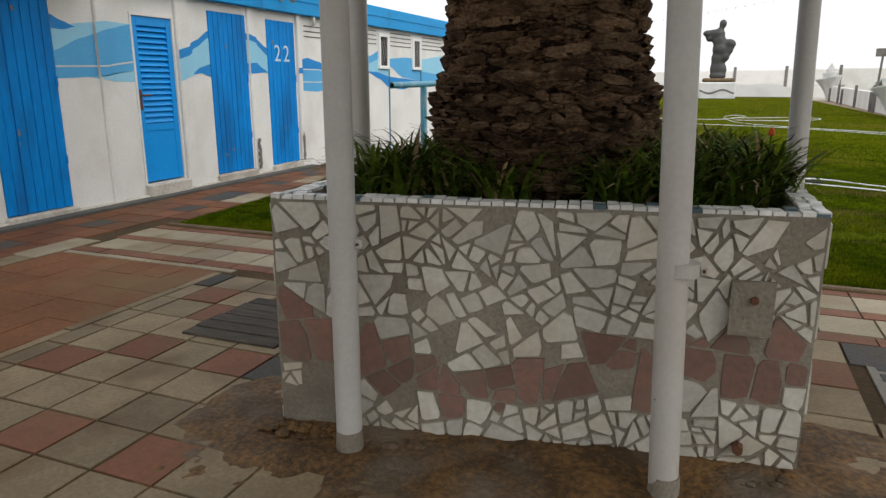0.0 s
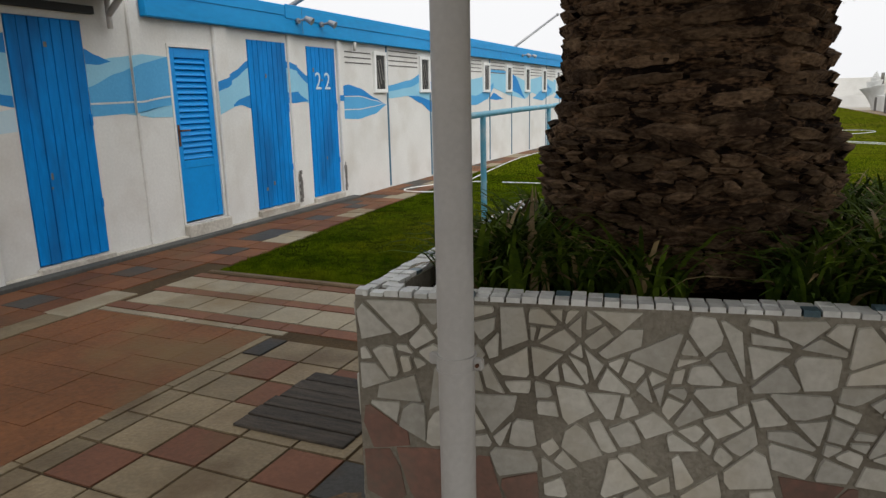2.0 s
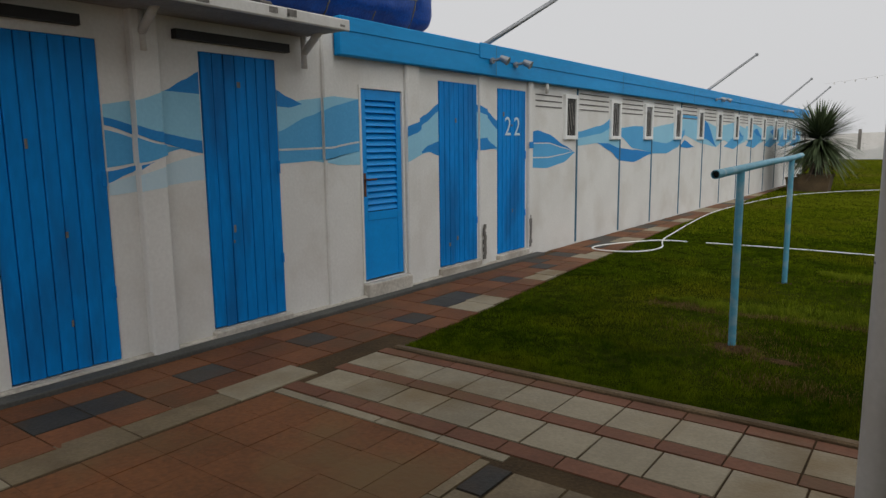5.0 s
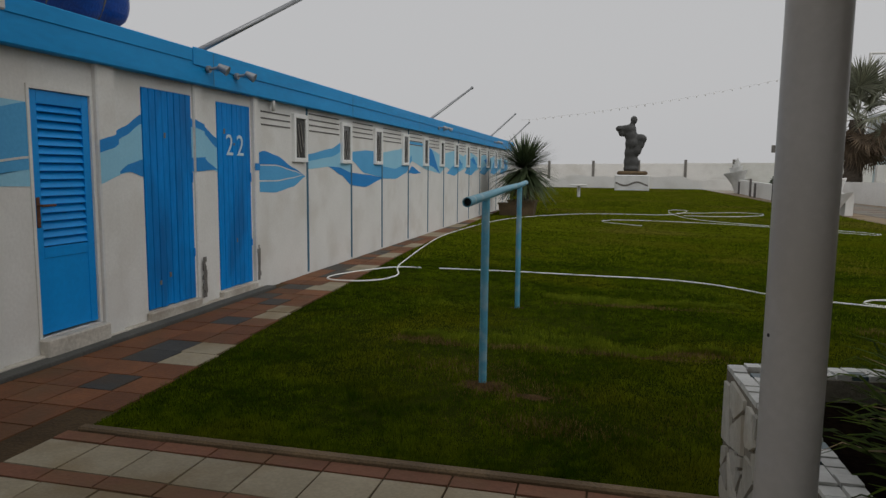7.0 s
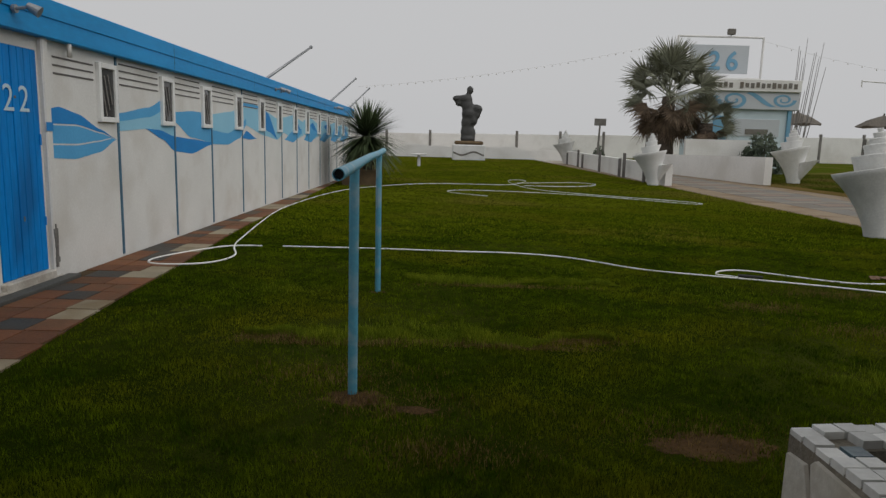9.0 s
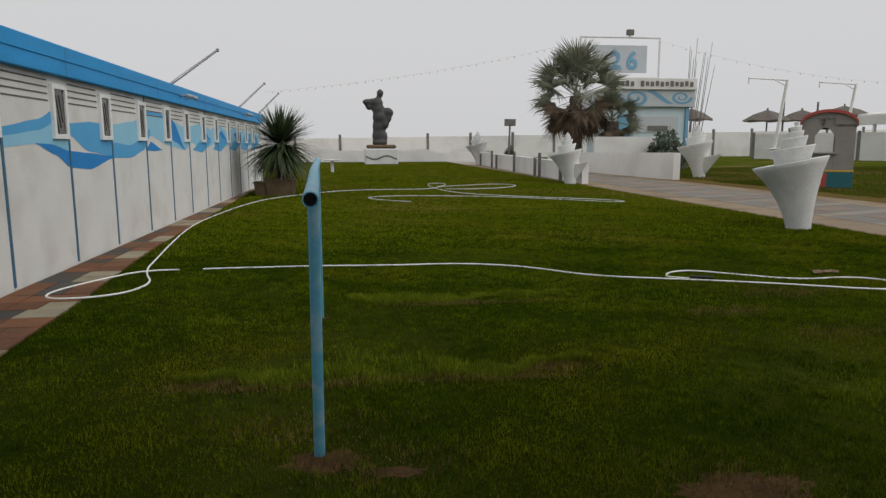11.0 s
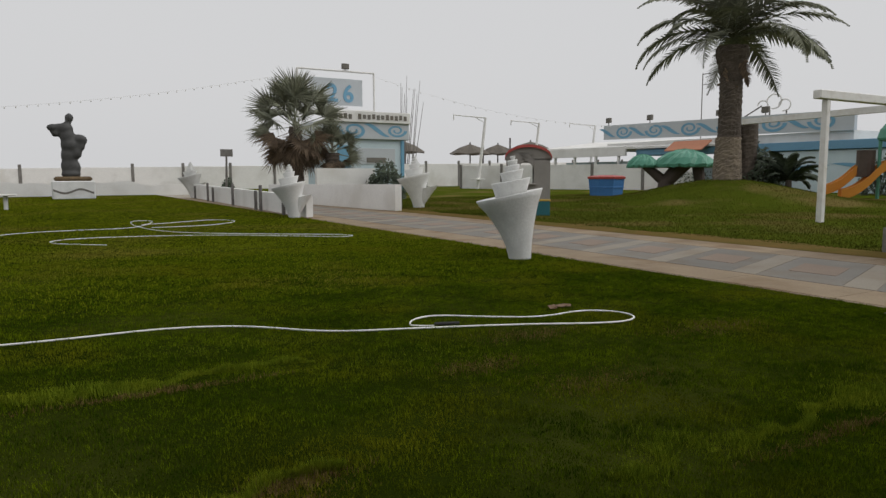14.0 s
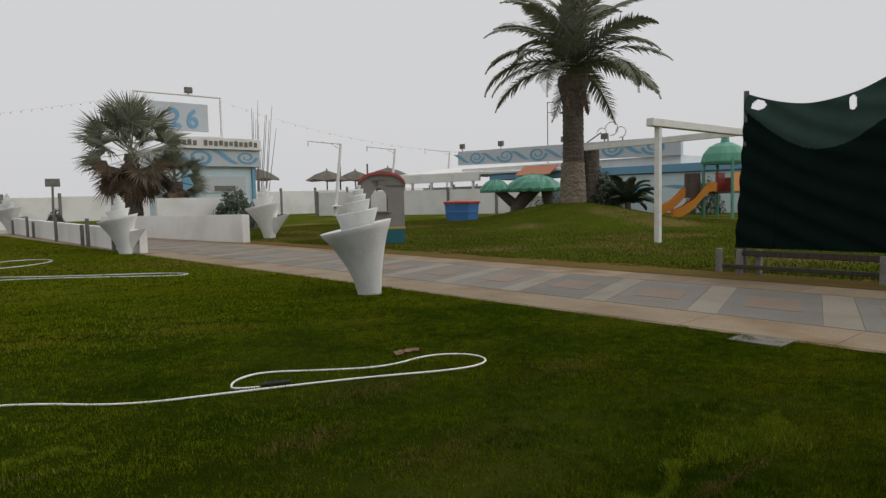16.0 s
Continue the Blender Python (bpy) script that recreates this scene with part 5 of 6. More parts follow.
for i in range(24):
    x0 = -24 + i * 5.2
    top = 2.35 + 0.015 * x0
    part("fence_panel", box(x0 + 0.15, x0 + 5.05, 76.95, 77.05, 0.0, top, 0.02), "fence_white", fence)
    part("fence_post", box(x0 - 0.15, x0 + 0.15, 76.9, 77.1, 0.0, top + 0.35, 0.02), "weathered", fence)
inner_fence = thing("low_wall", "low wavy white wall at the end of the lawn", "wall", at=(4, 56, 0))
bm = bmesh.new()
n = 90
for i in range(n):
    xa, xb = -8 + i * 0.25, -8 + (i + 1) * 0.25
    f = lambda x: 0.95 + 0.16 * math.sin(x * 0.9) + 0.1 * math.sin(x * 2.1)
    loft([[(xa, 56.0, -0.05), (xb, 56.0, -0.05), (xb, 56.2, -0.05), (xa, 56.2, -0.05)], [(xa, 56.0, f(xa)), (xb, 56.0, f(xb)), (xb, 56.2, f(xb)), (xa, 56.2, f(xa))]], bm=bm)
part("wall_face", bm, "fence_white", inner_fence, "white wavy wall")

# low wall of the path with short dark posts
lw = thing("path_wall", "low white wall beside the beach path", "wall", at=(12.1, 34, 0))
bm = loft([[(11.85, 19.5, -0.03), (12.1, 19.5, -0.03), (13.1, 46, -0.03), (12.8, 46, -0.03)], [(11.85, 19.5, 0.75), (12.1, 19.5, 0.75), (13.1, 46, 0.95), (12.8, 46, 0.95)]])
part("wall_body", bm, "fence_white", lw)
for k, y in enumerate((21.6, 25.2, 26.1, 31.0, 36.5, 38.2, 43.0)):
    x = 11.6 + (y - 19.5) * 0.036
    bm = box(x - 0.06, x + 0.06, y - 0.06, y + 0.06, -0.05, 0.85 + 0.25 * (k % 2), 0.015)
    thing("short_post", "short dark weathered wooden post in the grass", "post", bm=bm, mat="post_dark", group="lawn posts")
bm = loft([[(16.45, 21.6, -0.03), (16.75, 21.6, -0.03), (15.6, 36, -0.03), (15.3, 36, -0.03)], [(16.45, 21.6, 1.12), (16.75, 21.6, 1.12), (15.6, 36, 1.0), (15.3, 36, 1.0)]])
thing("path_wall", "low white rendered wall beside the beach path", "wall", bm=bm, mat="fence_white")
bm = loft([[(18.3, 36.0, -0.03), (22.2, 36.0, -0.03), (22.2, 36.3, -0.03), (18.3, 36.3, -0.03)], [(18.3, 36.0, 1.95), (22.2, 36.0, 1.95), (22.2, 36.3, 1.95), (18.3, 36.3, 1.95)]])
thing("garden_wall", "white garden wall below the fan palms", "wall", bm=bm, mat="fence_white")

# ---- kiosk with the big sign ----
kiosk = thing("kiosk", "pale blue kiosk with a white fascia of painted scrolls", "kiosk", at=(26.5, 48.5, 0))
part("wall", box(23.4, 29.9, 47.1, 52.0, -0.05, 4.4, 0.03), "kiosk_blue", kiosk, "pale blue kiosk wall")
part("fascia", box(22.9, 30.4, 46.8, 52.3, 4.4, 5.85, 0.04), "sign_pale", kiosk, "white fascia board")
nb = part("name_board", box(22.9, 30.4, 46.6, 46.9, 5.72, 6.6, 0.03), "fence_white", kiosk, "white name board")
for k in range(17):
    if k == 5:
        continue
    x = 23.3 + k * 0.405
    part("letter_bar", box(x, x + 0.26, 46.56, 46.6, 5.95 + 0.05 * (k % 2), 6.32 + 0.06 * (k % 3 == 0)), "path_grey", nb)
kw = part("window", box(25.7, 29.2, 47.04, 47.1, 2.4, 3.7, 0.02), "sign_pale", kiosk, "white shuttered window")
part("sign_plate", box(26.6, 28.3, 47.0, 47.04, 2.55, 2.95), "path_grey", kw, "grey notice plate")
part("door_panel", box(24.1, 25.2, 47.03, 47.1, 0.3, 3.9, 0.02), "sign_blue", kiosk, "blue door panel")
part("corner_post", box(29.72, 30.0, 46.95, 47.2, 0.0, 4.4, 0.02), "sign_blue", kiosk, "blue corner post")


def scroll(cx, cz, r, y, parent, mat, mirror=1, turns=1.6, axis="y"):
    """A painted spiral scroll."""
    bm = bmesh.new()
    n = 60
    last = None
    for i in range(n + 1):
        s = i / n
        a = s * turns * math.tau
        rr = r * (1 - 0.8 * s)
        w = r * 0.17 * (1 - 0.55 * s)
        pts = []
        for q in (rr - w, rr + w):
            u, h = cx + mirror * q * math.cos(a + math.pi), cz + q * 0.6 * math.sin(a + math.pi)
            pts.append(bm.verts.new((u, y, h) if axis == "y" else (y, u, h)))
        if last:
            bm.faces.new((last[0], last[1], pts[1], pts[0]))
        last = pts
    part("painted_scroll", bm, mat, parent, "blue painted spiral scroll")


def swell(x0, x1, z0, z1, y, parent, mat, axis="y"):
    bm = bmesh.new()
    n = 30
    for i in range(n):
        a, b = i / n, (i + 1) / n
        up = lambda s: z0 + (z1 - z0) * (0.5 - 0.5 * math.cos(s * math.pi)) + 0.24 * math.sin(s * math.pi)
        lo = lambda s: z0 + (z1 - z0) * (0.5 - 0.5 * math.cos(s * math.pi)) - 0.16 * math.sin(s * math.pi)
        q = [(x0 + (x1 - x0) * a, lo(a)), (x0 + (x1 - x0) * b, lo(b)), (x0 + (x1 - x0) * b, up(b) + 0.003), (x0 + (x1 - x0) * a, up(a) + 0.003)]
        bm.faces.new([bm.verts.new((u, y, h) if axis == "y" else (y, u, h)) for u, h in q])
    part("painted_swell", bm, mat, parent, "blue painted wave")


scroll(25.4, 5.1, 1.1, 46.78, kiosk, "sign_blue", 1)
scroll(29.2, 5.15, 0.85, 46.78, kiosk, "sign_blue", -1)
swell(26.3, 28.6, 5.6, 4.65, 46.78, kiosk, "sign_blue")
swell(22.95, 24.4, 4.6, 5.3, 46.78, kiosk, "sign_blue")
sign = thing("roof_sign", "big roof sign with the number 26 in a steel frame", "sign", at=(25.4, 50, 6.6))
for x in (21.97, 28.7):
    part("frame_post", tube((x, 50, 4.4), (x, 50, 10.15), 0.09, seg=8), "fence_white", sign)
for z in (10.13, 6.95):
    part("frame_rail", tube((21.97, 50, z), (28.7, 50, z), 0.08, seg=8), "fence_white", sign)
sb = part("sign_board", box(22.95, 27.6, 49.9, 50.05, 7.32, 9.5, 0.02), "sign_pale", sign, "pale grey sign board")
for k, (x, ch) in enumerate(((24.9, "2"), (26.3, "6"))):
    tx = bpy.data.curves.new("number", "FONT")
    tx.body, tx.size, tx.extrude, tx.align_x, tx.offset = ch, 2.0, 0.02, "CENTER", 0.04
    tx.materials.append(M["sign_blue"])
    ob = new("number", tx)
    ob.parent = sb
    ob.matrix_basis = Matrix.Translation((x, 49.87, 7.62)) @ Matrix.Rotation(radians(90), 4, "X")
    tagged(ob, "blue number on the sign")
lampo = thing("floodlight", "small grey floodlight on the sign frame", "floodlight", at=(26.1, 50, 10.2))
part("lamp_body", box(25.8, 26.4, 49.8, 50.1, 10.3, 10.75, 0.04), "path_grey", lampo)
part("lamp_bracket", tube((26.1, 50, 10.1), (26.1, 50, 10.35), 0.05, seg=8), "path_grey", lampo)


# ---- palms ----
def fan_leaf_mesh(seed, r, petiole, segs=34):
    """A fan leaf: stalk, pleated blade joined to past its middle, then free pointed tips that droop a little."""
    rnd = random.Random(seed)
    verts, faces = [(0, 0.05, 0), (0, -0.05, 0), (petiole, -0.03, 0), (petiole, 0.03, 0)], [(0, 1, 2, 3)]
    spread = radians(rnd.uniform(105, 135))
    for i in range(segs):
        a0, a1 = -spread + 2 * spread * i / segs, -spread + 2 * spread * (i + 1) / segs
        am = (a0 + a1) / 2
        L = r * rnd.uniform(0.88, 1.1) * (0.74 + 0.26 * math.cos(am * 0.6))
        k, fold = 0.52 * L, 0.02 * r
        droop = -r * rnd.uniform(0.02, 0.26)
        q = len(verts)
        verts += [(petiole, 0, 0), (petiole + math.cos(a0) * k, math.sin(a0) * k, fold), (petiole + math.cos(am) * k * 1.05, math.sin(am) * k * 1.05, -fold), (petiole + math.cos(a1) * k, math.sin(a1) * k, fold), (petiole + math.cos(am) * L, math.sin(am) * L, droop)]
        faces += [(q, q + 1, q + 2), (q, q + 2, q + 3), (q + 1, q + 4, q + 2), (q + 2, q + 4, q + 3)]
    return verts, faces


def crown_of(leaf_fn, n, at, e_lo, e_hi, seed, mat, name, parent, spin=1.0):
    rnd = random.Random(seed)
    V, F = [], []
    for i in range(n):
        vs, fs = leaf_fn(seed * 100 + i, rnd)
        a = i * 2.39996 + rnd.uniform(-0.25, 0.25)
        e = radians(e_lo + (e_hi - e_lo) * (i / max(1, n - 1)) + rnd.uniform(-6, 6))
        m = Matrix.Translation(at) @ Matrix.Rotation(a, 4, "Z") @ Matrix.Rotation(-e, 4, "Y") @ Matrix.Rotation(rnd.uniform(-0.5, 0.5) * spin, 4, "X")
        q = len(V)
        V += [tuple(m @ Vector(p)) for p in vs]
        F += [tuple(q + k for k in fc) for fc in fs]
    ob = new(name, pydata(name, V, F, mat))
    ob.parent = parent
    ob.matrix_parent_inverse = Matrix.Translation(-Vector(parent.location))
    return ob


def fan_palm(at, top, r, n, seed):
    p = thing("fan_palm", "fan palm with a shaggy trunk and drooping dry leaves", "palm tree", at=at, group="fan palms")
    x, y, z = at
    part("trunk", palm_trunk(x, y, z - 0.05, top, lambda h: 0.55 - 0.03 * (h - z), 20, 40, 0.06, 0.3, seed), "bark_far", p)
    crown_of(lambda s, rnd: fan_leaf_mesh(s, r * rnd.uniform(0.42, 0.5), r * rnd.uniform(0.46, 0.56)), n, Vector((x, y, top)), -8, 84, seed, "palm_leaf", "crown", p, 2.6)
    crown_of(lambda s, rnd: fan_leaf_mesh(s, r * 0.4, r * rnd.uniform(0.3, 0.5)), n, Vector((x, y, top - 0.25)), -78, -18, seed + 5, "palm_dry", "dry_leaves", p, 1.4)
    crown_of(lambda s, rnd: fan_leaf_mesh(s, r * 0.3, r * rnd.uniform(0.2, 0.32)), 3, Vector((x, y, top + 0.1)), 50, 88, seed + 9, "palm_leaf", "young_leaves", p, 2.2)
    return p


fan_palm((18.35, 40, 0), 4.7, 3.9, 20, 3)
fan_palm((20.6, 39.2, 0), 3.0, 2.3, 10, 6)


def frond(seed, L, lift):
    """A feather frond: an arched rib with two rows of leaflets."""
    rnd = random.Random(seed)
    V, F = [], []
    n = 64
    px, pz, ang = 0.0, 0.0, lift
    pts = []
    bend = rnd.uniform(1.35, 1.9)
    for i in range(n + 1):
        pts.append((px, pz, ang))
        px += math.cos(ang) * L / n
        pz += math.sin(ang) * L / n
        ang -= bend / n * (0.5 + 1.0 * i / n)
    for i in range(n):
        (x0, z0_, _), (x1, z1_, _) = pts[i], pts[i + 1]
        w = 0.045 * (1 - i / n) + 0.01
        q = len(V)
        V += [(x0, w, z0_), (x0, -w, z0_), (x1, -w, z1_), (x1, w, z1_)]
        F.append((q, q + 1, q + 2, q + 3))
    for i in range(4, n):
        s = i / n
        ll = L * 0.155 * math.sin(math.pi * min(1, 0.12 + s * 0.95)) ** 0.6 * rnd.uniform(0.85, 1.1) + 0.1
        x0, z0_, a = pts[i]
        for side in (1, -1):
            fwd = 0.65 + rnd.uniform(-0.12, 0.12)
            dx, dy, dz = math.cos(a) * fwd, side * 0.75, math.sin(a) * fwd + rnd.uniform(-0.05, 0.3) - 0.25
            k = math.sqrt(dx * dx + dy * dy + dz * dz)
            dx, dy, dz = dx / k * ll, dy / k * ll, dz / k * ll
            q = len(V)
            V += [(x0 - 0.06, 0, z0_), (x0 + 0.06, 0, z0_), (x0 + dx * 0.6 + 0.045, dy * 0.6, z0_ + dz * 0.6), (x0 + dx, dy, z0_ + dz - 0.1 * ll), (x0 + dx * 0.6 - 0.045, dy * 0.6, z0_ + dz * 0.6)]
            F += [(q, q + 1, q + 2, q + 4), (q + 4, q + 2, q + 3)]
    return V, F


crown_of(lambda s, rnd: frond(s, rnd.uniform(2.6, 3.3), 0.5), 44, Vector((5.16, -5.3, 6.6)), -25, 80, 41, "palm_leaf", "crown", palm)
px0, py0 = 34.7, 19.3
dp = thing("date_palm", "tall date palm with arching feather fronds on a mound", "palm tree", at=(px0, py0, 1.1))
part("trunk", palm_trunk(px0, py0, 0.9, 8.0, lambda z: 0.55 + 0.14 * math.exp(-(z - 1.0) ** 2 / 3.0) + 0.25 * math.exp(-(z - 7.7) ** 2 / 0.6), 40, 130, 0.05, 0.22, 9), "bark_far", dp)
part("trunk_foot", palm_trunk(px0 - 0.05, py0, 0.9, 3.4, lambda z: 0.62 + 0.1 * math.exp(-(z - 1.0) ** 2 / 2.0), 40, 40, 0.05, 0.25, 4), "bark_pale", dp, "pale rough foot of the trunk")
crown_of(lambda s, rnd: frond(s, rnd.uniform(5.2, 6.2), 0.55), 46, Vector((px0, py0, 8.45)), -26, 82, 12, "palm_leaf", "crown", dp)
crown_of(lambda s, rnd: frond(s, rnd.uniform(1.6, 2.4), 0.1), 16, Vector((px0, py0, 7.9)), -78, -45, 13, "palm_dry", "dry_leaves", dp)
bm = palm_trunk(35.9, 19.1, 0.6, 4.1, lambda z: 0.52, 24, 40, 0.05, 0.25, 5)
thing("palm_stump", "cut dark palm stump with a flat top", "stump", bm=bm, mat="bark_far")


def bush(name, at, sx, sy_, sz, n, seed, label, mat="bush_leaf"):
    rnd = random.Random(seed)
    V, F = [], []
    for i in range(n):
        d_ = Vector((rnd.gauss(0, 1), rnd.gauss(0, 1), abs(rnd.gauss(0, 0.9)))).normalized()
        k = rnd.uniform(0.45, 1.0) ** 0.5 * (0.85 + 0.3 * noise.noise(d_ * 2.2 + Vector((seed, 0, 0))))
        c = Vector(at) + Vector((d_.x * sx * k, d_.y * sy_ * k, d_.z * sz * k + 0.05))
        u = Vector((rnd.gauss(0, 1), rnd.gauss(0, 1), rnd.gauss(0, 1))).normalized()
        w = u.orthogonal().normalized()
        s = rnd.uniform(0.06, 0.16)
        q = len(V)
        V += [tuple(c - u * s), tuple(c + w * s * 0.5), tuple(c + u * s), tuple(c - w * s * 0.5)]
        F.append((q, q + 1, q + 2, q + 3))
    b = thing(name, label, "bush", at=at)
    ob = new("foliage", pydata("foliage", V, F, mat))
    ob.parent, ob.matrix_parent_inverse = b, Matrix.Translation(-Vector(at))
    bm = bmesh.new()
    for k in range(7):
        a = k * 0.9
        tube((at[0], at[1], at[2] - 0.1), (at[0] + math.cos(a) * sx * 0.5, at[1] + math.sin(a) * sy_ * 0.5, at[2] + sz * 0.6), 0.05, 0.02, 6, bm=bm)
    part("stems", bm, "bark_far", b)


bush("bush", (22.3, 34.6, 0), 1.5, 1.3, 2.7, 2600, 3, "rounded dark green bush by the white wall")
bush("bush", (36.5, 18.7, 0.4), 1.3, 1.2, 3.0, 2600, 4, "dark shrub growing beside the date palm")
bush("bush", (57, 33.5, 0), 2.0, 3.5, 3.2, 3000, 5, "dark hedge in front of the restaurant")
bush("bush", (57, 41.5, 0), 2.0, 4.0, 3.4, 3000, 6, "dark hedge in front of the restaurant")
bush("bush", (54, 21.5, 0), 1.5, 1.6, 3.3, 2000, 7, "dark green bush behind the slide")
bush("bush", (17.4, 55, 0), 0.7, 0.6, 1.5, 500, 8, "small dry bush near the fence")
sp = thing("young_palm", "low bushy young palm beside the trunk", "palm tree", at=(37.2, 17.5, 0.4))
crown_of(lambda s, rnd: frond(s, rnd.uniform(1.7, 2.3), 0.5), 22, Vector((37.2, 17.5, 1.1)), -5, 70, 31, "bush_leaf", "crown", sp)
part("trunk", tube((37.2, 17.5, 0.2), (37.2, 17.5, 1.2), 0.2, 0.15, 10), "bark_far", sp)

# ---- posts with arms, reeds, parasols ----
for x, y, h in ((45.0, 58.6, 7.75), (55.5, 62.5, 7.8), (66.5, 64.5, 8.0)):
    o = thing("lamp_post", "slim leaning white post with a side arm", "lamp post", at=(x, y, 0), group="arm posts")
    part("post", tube((x, y, -0.05), (x + 0.9, y - 0.2, h), 0.19, 0.13, 12), "fence_white", o)
    part("side_arm", tube((x + 0.95, y - 0.2, h - 0.05), (x - 2.3, y + 1.2, h + 0.25), 0.07, 0.05, 8), "fence_white", o)
    part("brace", tube((x + 0.85, y - 0.2, h - 0.6), (x - 0.2, y + 0.2, h + 0.02), 0.04, seg=8), "fence_white", o)
    part("end_bracket", tube((x - 2.3, y + 1.2, h - 0.3), (x - 2.3, y + 1.2, h + 0.35), 0.06, seg=8), "fence_white", o)
    part("foot_shelf", box(x - 0.7, x + 0.6, y - 0.5, y + 0.4, 1.0, 1.12, 0.02), "fence_white", o)
rnd = random.Random(3)
reeds = thing("bare_stalks", "cluster of tall bare leafless stalks behind the fence", "plant", at=(47.5, 70, 0))
for k in range(11):
    x = 45.6 + rnd.uniform(0, 2.2)
    h = rnd.uniform(7.5, 13.2)
    part("stalk", tube((x, 78.5 + rnd.uniform(-0.5, 0.5), 0), (x * 1.0 + (x - 46.7) * 0.9 + 1.2, 78.5, h * 1.12), 0.07, 0.025, 6), "weathered", reeds)


def parasol(x, y, h, r):
    o = thing("thatched_parasol", "brown thatched beach parasol on a wooden pole", "parasol", at=(x, y, 0), group="thatched parasols")
    part("pole", tube((x, y, -0.05), (x, y, h + 0.3), 0.12, seg=8), "post_dark", o)
    n = 36
    rings = [[(x + rr * (1 + 0.05 * math.sin(k * 5.1)) * math.cos(k / n * math.tau), y + rr * (1 + 0.05 * math.sin(k * 5.1)) * math.sin(k / n * math.tau), z + (0.09 * math.sin(k * 7.3) if rr > 1 else 0)) for k in range(n)] for rr, z in ((r * 0.97, h - 1.75), (r, h - 1.62), (r * 0.55, h - 0.7), (0.12, h))]
    part("thatch_roof", loft(rings), "thatch", o, "ragged brown thatch cone")


for x, y, h, r in ((55.0, 95, 6.9, 3.2), (67.5, 95, 6.8, 3.4), (74.0, 96, 6.9, 3.2), (80.5, 95, 7.5, 4.0)):
    parasol(x, y, h, r)
for x in (69.5, 75.2):
    thing("flag_pole", "short dark wooden pole among the parasols", "pole", bm=tube((x, 94, -0.05), (x, 94, 8.0), 0.15, seg=8), mat="post_dark")

# ---- playground ----
ph = thing("playhouse", "grey plastic playhouse with a red arched roof", "playhouse", at=(19.3, 16.3, 0))
ph.rotation_euler[2] = radians(-36)
x0, x1, ya, yb = 18.5, 20.1, 15.9, 17.1
bm = bmesh.new()
box(x0, x0 + 0.42, ya, ya + 0.08, 0.55, 2.1, 0.01, bm=bm)
box(x1 - 0.6, x1, ya, ya + 0.08, 0.55, 2.1, 0.01, bm=bm)
box(x0 + 0.42, x1 - 0.6, ya, ya + 0.08, 0.55, 1.15, 0.01, bm=bm)
for k in range(10):
    a, b = k / 10, (k + 1) / 10
    cx, rr = (x0 + 0.42 + x1 - 0.6) / 2, (x1 - 0.6 - x0 - 0.42) / 2
    f = lambda s: 1.72 + 0.28 * math.sin(math.pi * s)
    loft([[(x0 + 0.42 + 2 * rr * s, yy, z) for s, z, yy in ((a, f(a), ya), (b, f(b), ya), (b, 2.3, ya), (a, 2.3, ya))], [(x0 + 0.42 + 2 * rr * s, yy, z) for s, z, yy in ((a, f(a), ya + 0.08), (b, f(b), ya + 0.08), (b, 2.3, ya + 0.08), (a, 2.3, ya + 0.08))]], bm=bm)
bmesh.ops.recalc_face_normals(bm, faces=bm.faces[:])
fw = part("front_wall", bm, "play_grey", ph)
part("side_wall", box(x0, x0 + 0.08, ya + 0.08, yb, 0.0, 2.1, 0.01), "play_grey", ph)
part("side_wall", box(x1 - 0.08, x1, ya + 0.08, yb, 0.0, 2.1, 0.01), "play_grey", ph)
bm = box(x0, x0 + 0.42, yb, yb + 0.08, 0.0, 2.1, 0.01)
box(x1 - 0.6, x1, yb, yb + 0.08, 0.0, 2.1, 0.01, bm=bm)
box(x0 + 0.42, x1 - 0.6, yb, yb + 0.08, 0.0, 1.05, 0.01, bm=bm)
box(x0 + 0.42, x1 - 0.6, yb, yb + 0.08, 1.95, 2.1, 0.01, bm=bm)
part("back_wall", bm, "play_grey", ph)
part("base_panel", box(x0, x1, ya - 0.02, ya + 0.07, 0.0, 0.55, 0.01), "play_teal", ph, "dark teal base panel")
part("base_panel", box(x0 + 0.4, x1 - 0.75, ya - 0.035, ya - 0.02, 0.02, 0.5, 0.005), "play_red", ph, "dark red door panel")
part("yellow_band", box(x0 - 0.02, x1 + 0.02, ya - 0.03, ya + 0.08, 0.53, 0.6, 0.01), "play_yellow", ph, "thin yellow band")
part("sill", box(x0 + 0.38, x1 - 0.5, ya - 0.12, ya + 0.08, 1.12, 1.18, 0.01), "play_grey", fw)
n = 18
arc = [((x0 + x1) / 2 + (x1 - x0) / 2 * 1.06 * -math.cos(math.pi * k / n), 2.03 + 0.46 * math.sin(math.pi * k / n)) for k in range(n + 1)]
bm = bmesh.new()
for (a, za), (b, zb) in zip(arc, arc[1:]):
    loft([[(a, ya - 0.12, za), (b, ya - 0.12, zb), (b, ya - 0.12, zb + 0.1), (a, ya - 0.12, za + 0.1)], [(a, yb + 0.15, za), (b, yb + 0.15, zb), (b, yb + 0.15, zb + 0.1), (a, yb + 0.15, za + 0.1)]], bm=bm)
part("roof", bm, "play_red", ph, "arched red plastic roof")
ring_ = [(a, za) for a, za in arc[1:-1]]
bm = loft([[(a, yy, z) for a, z in [(ring_[0][0], 2.02)] + ring_ + [(ring_[-1][0], 2.02)]] for yy in (ya, ya + 0.06)])
part("gable", bm, "play_grey", ph)

tub = thing("play_tub", "blue plastic play tub with a red lid", "tub", at=(39.0, 32.6, 0))
